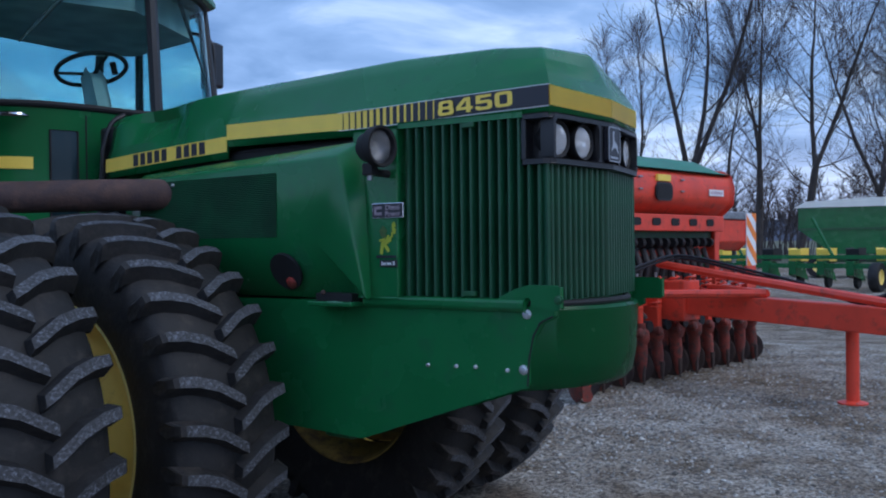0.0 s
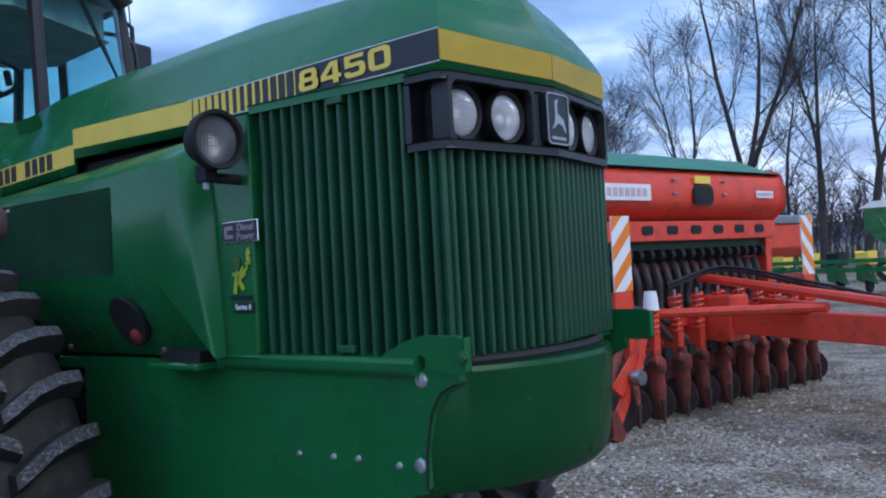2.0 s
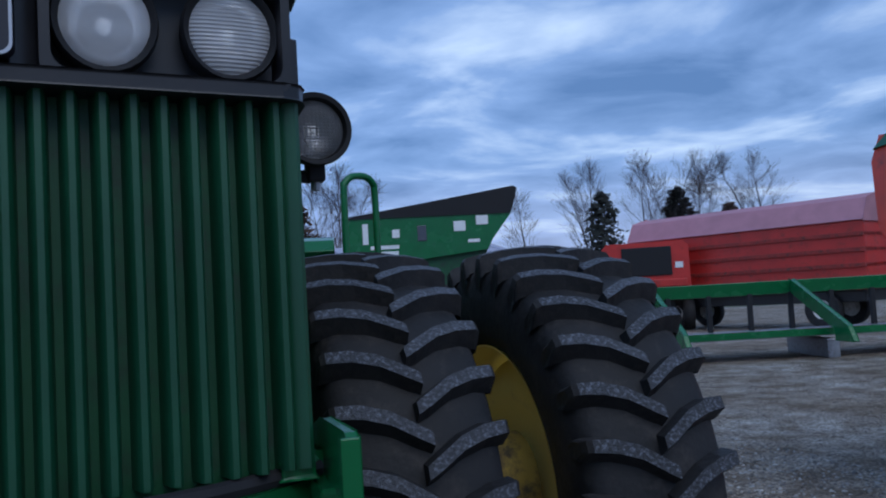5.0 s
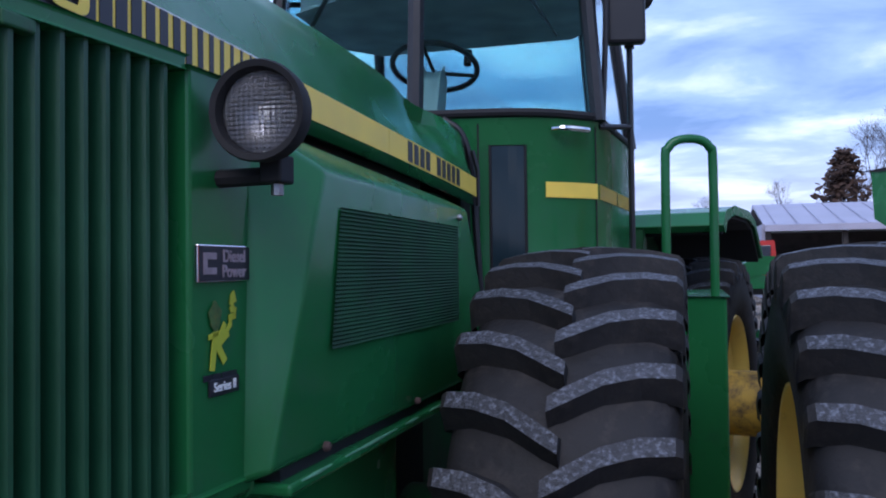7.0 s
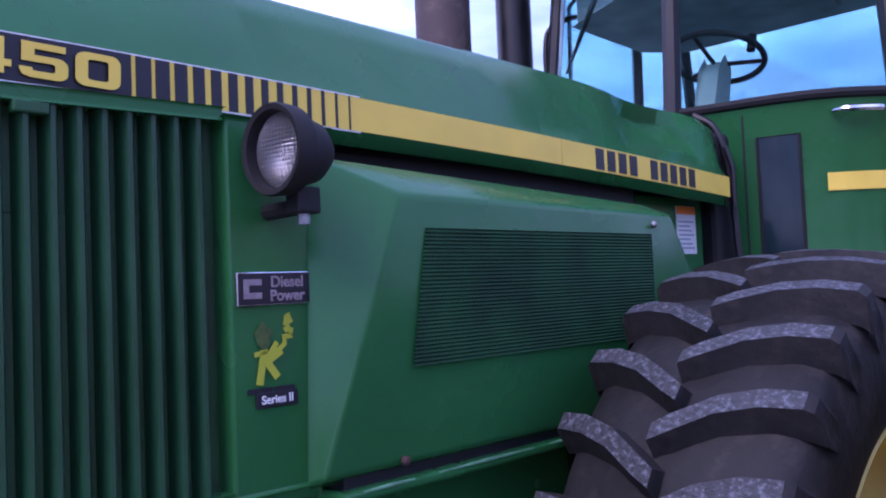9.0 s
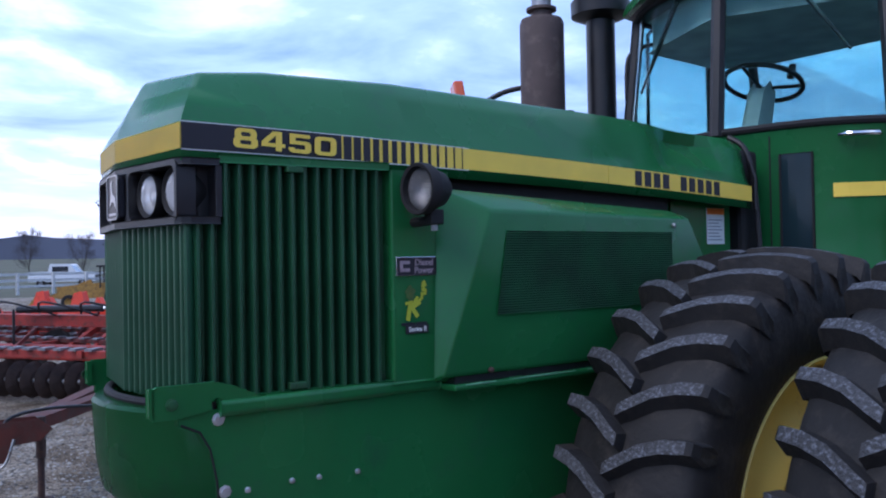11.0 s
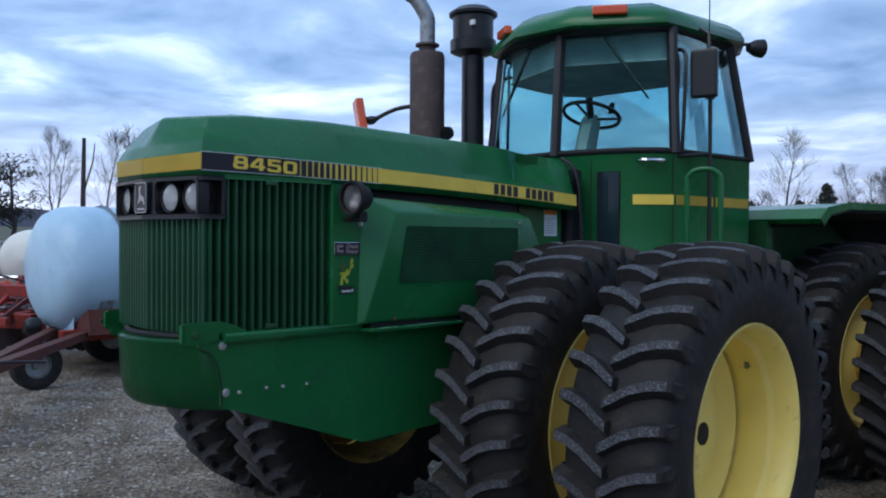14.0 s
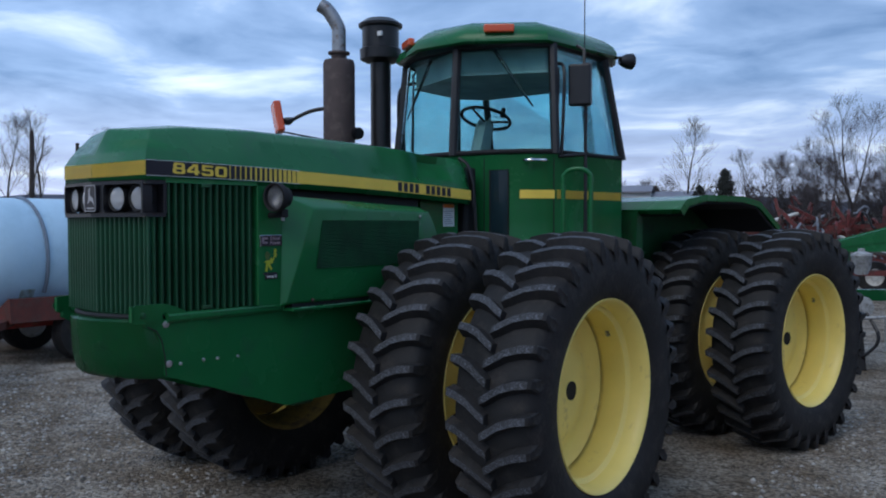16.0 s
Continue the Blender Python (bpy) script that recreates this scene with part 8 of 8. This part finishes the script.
def build_trees():
    kinds = [bare_tree(3, 20, 0.50, "tall bare broad-crowned tree against the sky", 0.26, limbs=3), bare_tree(11, 18, 0.42, "tall bare tree with upright limbs", 0.36, limbs=2),
             bare_tree(23, 18, 0.50, "bare tree with a leaning trunk", 0.34, lean=0.16, limbs=2), bare_tree(31, 14, 0.42, "slender bare tree with thin twigs", 0.24, limbs=1), bare_tree(47, 12, 0.60, "bushy bare tree with dense twigs", 0.18, limbs=4)]
    # kind, bearing, distance, scale, turn: the wood beyond the drill, then along the horizon
    rows = [(0, 73.0, 51.3, 1.10, 2.0), (1, 77.9, 51.5, 0.95, 0.6), (2, 80.1, 51.6, 1.02, -1.57), (0, 84.6, 60, 0.95, 4.0), (1, 69.0, 62, 0.95, 2.2),
            (2, 65.0, 66, 0.85, 1.5), (0, 61.5, 70, 0.80, 0.9), (4, 57.5, 72, 1.0, 2.5), (1, 53.5, 75, 0.75, 3.1), (3, 75.6, 60, 1.0, 5.0), (1, 87.5, 60, 1.0, 1.1), (4, 63.5, 80, 1.3, 0.1), (4, 85.5, 75, 1.4, 2.2),
            (4, 13.2, 72, 1.05, 0.0), (3, 26.2, 72, 0.70, 1.0), (1, 30.5, 74, 0.66, 2.0), (0, 34.4, 74, 0.66, 3.0), (4, 37.9, 72, 0.95, 0.7), (2, 42.4, 78, 0.7, 2.7), (3, 6.4, 80, 0.60, 1.4), (3, 1.9, 85, 0.55, 2.4),
            (3, -20.6, 67, 0.68, 0.4), (3, -16.7, 67, 0.50, 1.9), (0, -10.0, 67, 0.56, 0.2), (4, -22.6, 70, 0.45, 3.0), (4, -14.6, 70, 0.58, 0.5), (4, -13.2, 66, 0.55, 2.5), (4, -11.8, 72, 0.60, 1.5), (4, -8.2, 70, 0.60, 0.3), (4, -6.0, 74, 0.6, 4.0), (3, -12.6, 76, 0.60, 2.2),
            (3, -67.6, 62, 0.62, 0.8), (3, -65.6, 64, 0.66, 2.8), (1, -70.6, 66, 0.50, 1.8), (3, -62.0, 66, 0.60, 0.4), (4, -58.0, 70, 0.6, 1.4),
            (4, -12.4, 63, 0.40, 0.9), (4, -10.4, 62, 0.44, 5.1), (4, -9.0, 64, 0.42, 3.3), (4, -6.8, 63, 0.46, 2.0), (4, -84.0, 140, 0.55, 1.0), (4, -80.0, 150, 0.6, 2.0), (4, -77.0, 130, 0.5, 3.0), (4, -88.5, 160, 0.5, 0.2)]
    used = set()
    for k, az, d, sc, turn in rows:
        m = plant(kinds[k], az, d, sc, turn)
        if k in used:
            ob = copy_thing(kinds[k], Matrix.Identity(4))
        else:
            ob, _ = kinds[k], used.add(k)
        ob.matrix_basis = m
        ob["group"] = "bare trees round the yard"
    cons = [conifer(5, 10, "dark ragged spruce by the shed", NEEDLE, 0.32), conifer(8, 9, "brown-leaved bushy tree by the shed", DRY_LEAF, 0.38)]
    used = set()
    for k, az, d, sc, turn in ((0, 31.6, 72, 1.0, 0), (1, 10.2, 62, 1.05, 1), (0, -18.1, 67, 0.60, 2), (0, 36.6, 74, 1.0, 3), (1, -23.0, 72, 0.55, 1), (0, -19.6, 60, 0.45, 1), (1, 39.9, 72, 0.9, 0)):
        m = plant(cons[k], az, d, sc, turn)
        ob = copy_thing(cons[k], Matrix.Identity(4)) if k in used else cons[k]
        used.add(k)
        ob.matrix_basis = m
    pt = pine_tree(2, 7.4, "ragged dark pine beyond the tanks")
    pt.matrix_basis = plant(pt, -75.2, 54.4, 0.88, 0)
    pt = copy_thing(pt, Matrix.Identity(4))
    pt.matrix_basis = plant(pt, -73.6, 54.4, 0.86, 2.1)
    for az, d, h in ((-69.3, 56, 8.2), (-66.4, 56, 7.8), (-63.6, 57, 7.2)):
        x, y, z = polar(az, d)
        sn = empty("dead_trunk", "branchless dead trunk standing by the field", "tree", pose(x, y, z))
        mm = Mesher()
        mm.limb(Vector((0, 0, -0.2)), Vector((0.1, 0, h * 0.6)), 0.2, 0.16, 7)
        mm.limb(Vector((0.1, 0, h * 0.6)), Vector((0.0, 0.1, h)), 0.16, 0.12, 7)
        mm.limb(Vector((0.1, 0, h * 0.55)), Vector((1.1, 0.2, h * 0.8)), 0.07, 0.05, 5)
        mm.limb(Vector((1.1, 0.2, h * 0.8)), Vector((1.2, 0.3, h * 0.95)), 0.05, 0.03, 5)
        mm.make("trunk", BARK, sn)


build_trees()


def build_far_wood():
    """Thin grey wood along the far edge of the yard: slender stems with upswept branches."""
    rnd = random.Random(77)
    mm = Mesher()
    for k in range(640):
        az, d = (rnd.uniform(48, 98), rnd.uniform(84, 118)) if k < 430 else (rnd.uniform(-28, 8), rnd.uniform(76, 96))
        x, y, z = polar(az, d)
        h = rnd.uniform(4.0, 11.0) * (1 if k < 430 else 0.5)
        p, dr, r = Vector((x, y, z - 0.2)), Vector((rnd.gauss(0, 0.06), rnd.gauss(0, 0.06), 1)).normalized(), rnd.uniform(0.07, 0.15)
        for j in range(7):
            q = p + dr * h / 7
            mm.limb(p, q, r, r * 0.84, 3)
            p, r = q, r * 0.84
            dr = (dr + Vector((rnd.gauss(0, 0.12), rnd.gauss(0, 0.12), 0.05))).normalized()
            for b in range(3 if j > 1 else 0):
                a = rnd.uniform(0, 2 * math.pi)
                e = p + Vector((math.cos(a), math.sin(a), rnd.uniform(0.5, 1.5))).normalized() * rnd.uniform(0.8, 2.0) * (1.2 - j / 9)
                mm.limb(p, e, 0.04, 0.022, 3)
                for c in range(3):
                    g = p.lerp(e, rnd.uniform(0.4, 1.0))
                    mm.limb(g, g + Vector((rnd.gauss(0, 0.4), rnd.gauss(0, 0.4), rnd.uniform(0.2, 0.9))), 0.024, 0.016, 3)
    ob = mm.make("far_wood", TWIG, None)
    tagged(ob, "thin bare grey wood along the far field edge", "woodland", kind="stuff")


build_far_wood()


def build_hills():
    """Low wooded ridge on the horizon; its bluish colour stands in for distance haze."""
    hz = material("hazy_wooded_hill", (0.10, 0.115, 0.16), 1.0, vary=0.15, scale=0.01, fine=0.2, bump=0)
    bm = bmesh.new()
    n = 240
    prev = None
    for k in range(n + 1):
        a = 2 * math.pi * k / n
        d = 900
        x, y = d * math.sin(a), d * math.cos(a)
        h = 26 + 16 * noise.noise((math.cos(a) * 3.0, math.sin(a) * 3.0, 1)) + 5 * noise.noise((math.cos(a) * 22, math.sin(a) * 22, 4))
        row = [bm.verts.new((x, y, -5)), bm.verts.new((x * 1.02, y * 1.02, max(h, 8))), bm.verts.new((x * 1.3, y * 1.3, -5))]
        if prev:
            for i in range(2):
                bm.faces.new((prev[i], row[i], row[i + 1], prev[i + 1]))
        prev = row
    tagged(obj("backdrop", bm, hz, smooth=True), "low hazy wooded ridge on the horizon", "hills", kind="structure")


build_hills()


def build_pebbles():
    """Loose stones on the gravel where the camera passes nearest."""
    rs = np.random.RandomState(4)
    zones = ((2.2, 9.5, -5.0, 0.4, 9000), (-7.5, -0.6, -5.0, 0.8, 12000), (1.9, 5.5, -0.9, 4.5, 5000), (-0.8, 2.2, -5.5, -1.9, 3500))
    base = np.array([(1, 0, 0), (-1, 0, 0), (0, 1, 0), (0, -1, 0), (0, 0, 1), (0, 0, -1)], float)
    faces = np.array([(0, 2, 4), (2, 1, 4), (1, 3, 4), (3, 0, 4), (2, 0, 5), (1, 2, 5), (3, 1, 5), (0, 3, 5)])
    V, F, c = [], [], 0
    for x0, x1, y0, y1, n in zones:
        for _ in range(n):
            s = 0.008 + 0.016 * rs.rand() ** 2
            a = rs.rand() * 6.28
            q = base * s * (1 + 0.35 * rs.randn(6, 1)) * np.array([1, 0.8, 0.55])
            q = np.stack([q[:, 0] * math.cos(a) - q[:, 1] * math.sin(a), q[:, 0] * math.sin(a) + q[:, 1] * math.cos(a), q[:, 2]], 1)
            V.append(q + np.array([x0 + (x1 - x0) * rs.rand(), y0 + (y1 - y0) * rs.rand(), s * 0.25]))
            F.append(faces + 6 * c)
            c += 1
    me = bpy.data.meshes.new("gravel_stones")
    me.from_pydata(np.concatenate(V).tolist(), [], np.concatenate(F).tolist())
    m = bpy.data.materials.new("loose_limestone")
    m.use_nodes = True
    nn, l = m.node_tree.nodes, m.node_tree.links
    g = nn.new("ShaderNodeNewGeometry")
    r = nn.new("ShaderNodeValToRGB")
    r.color_ramp.elements[0].color, r.color_ramp.elements[1].color = (0.10, 0.09, 0.08, 1), (0.52, 0.49, 0.45, 1)
    l.new(g.outputs["Random Per Island"], r.inputs[0])
    l.new(r.outputs[0], nn["Principled BSDF"].inputs["Base Color"])
    nn["Principled BSDF"].inputs["Roughness"].default_value = 0.85
    me.materials.append(m)
    tagged(new("gravel_stones", me), "loose pale grey crushed stones", "gravel", kind="stuff")


build_pebbles()
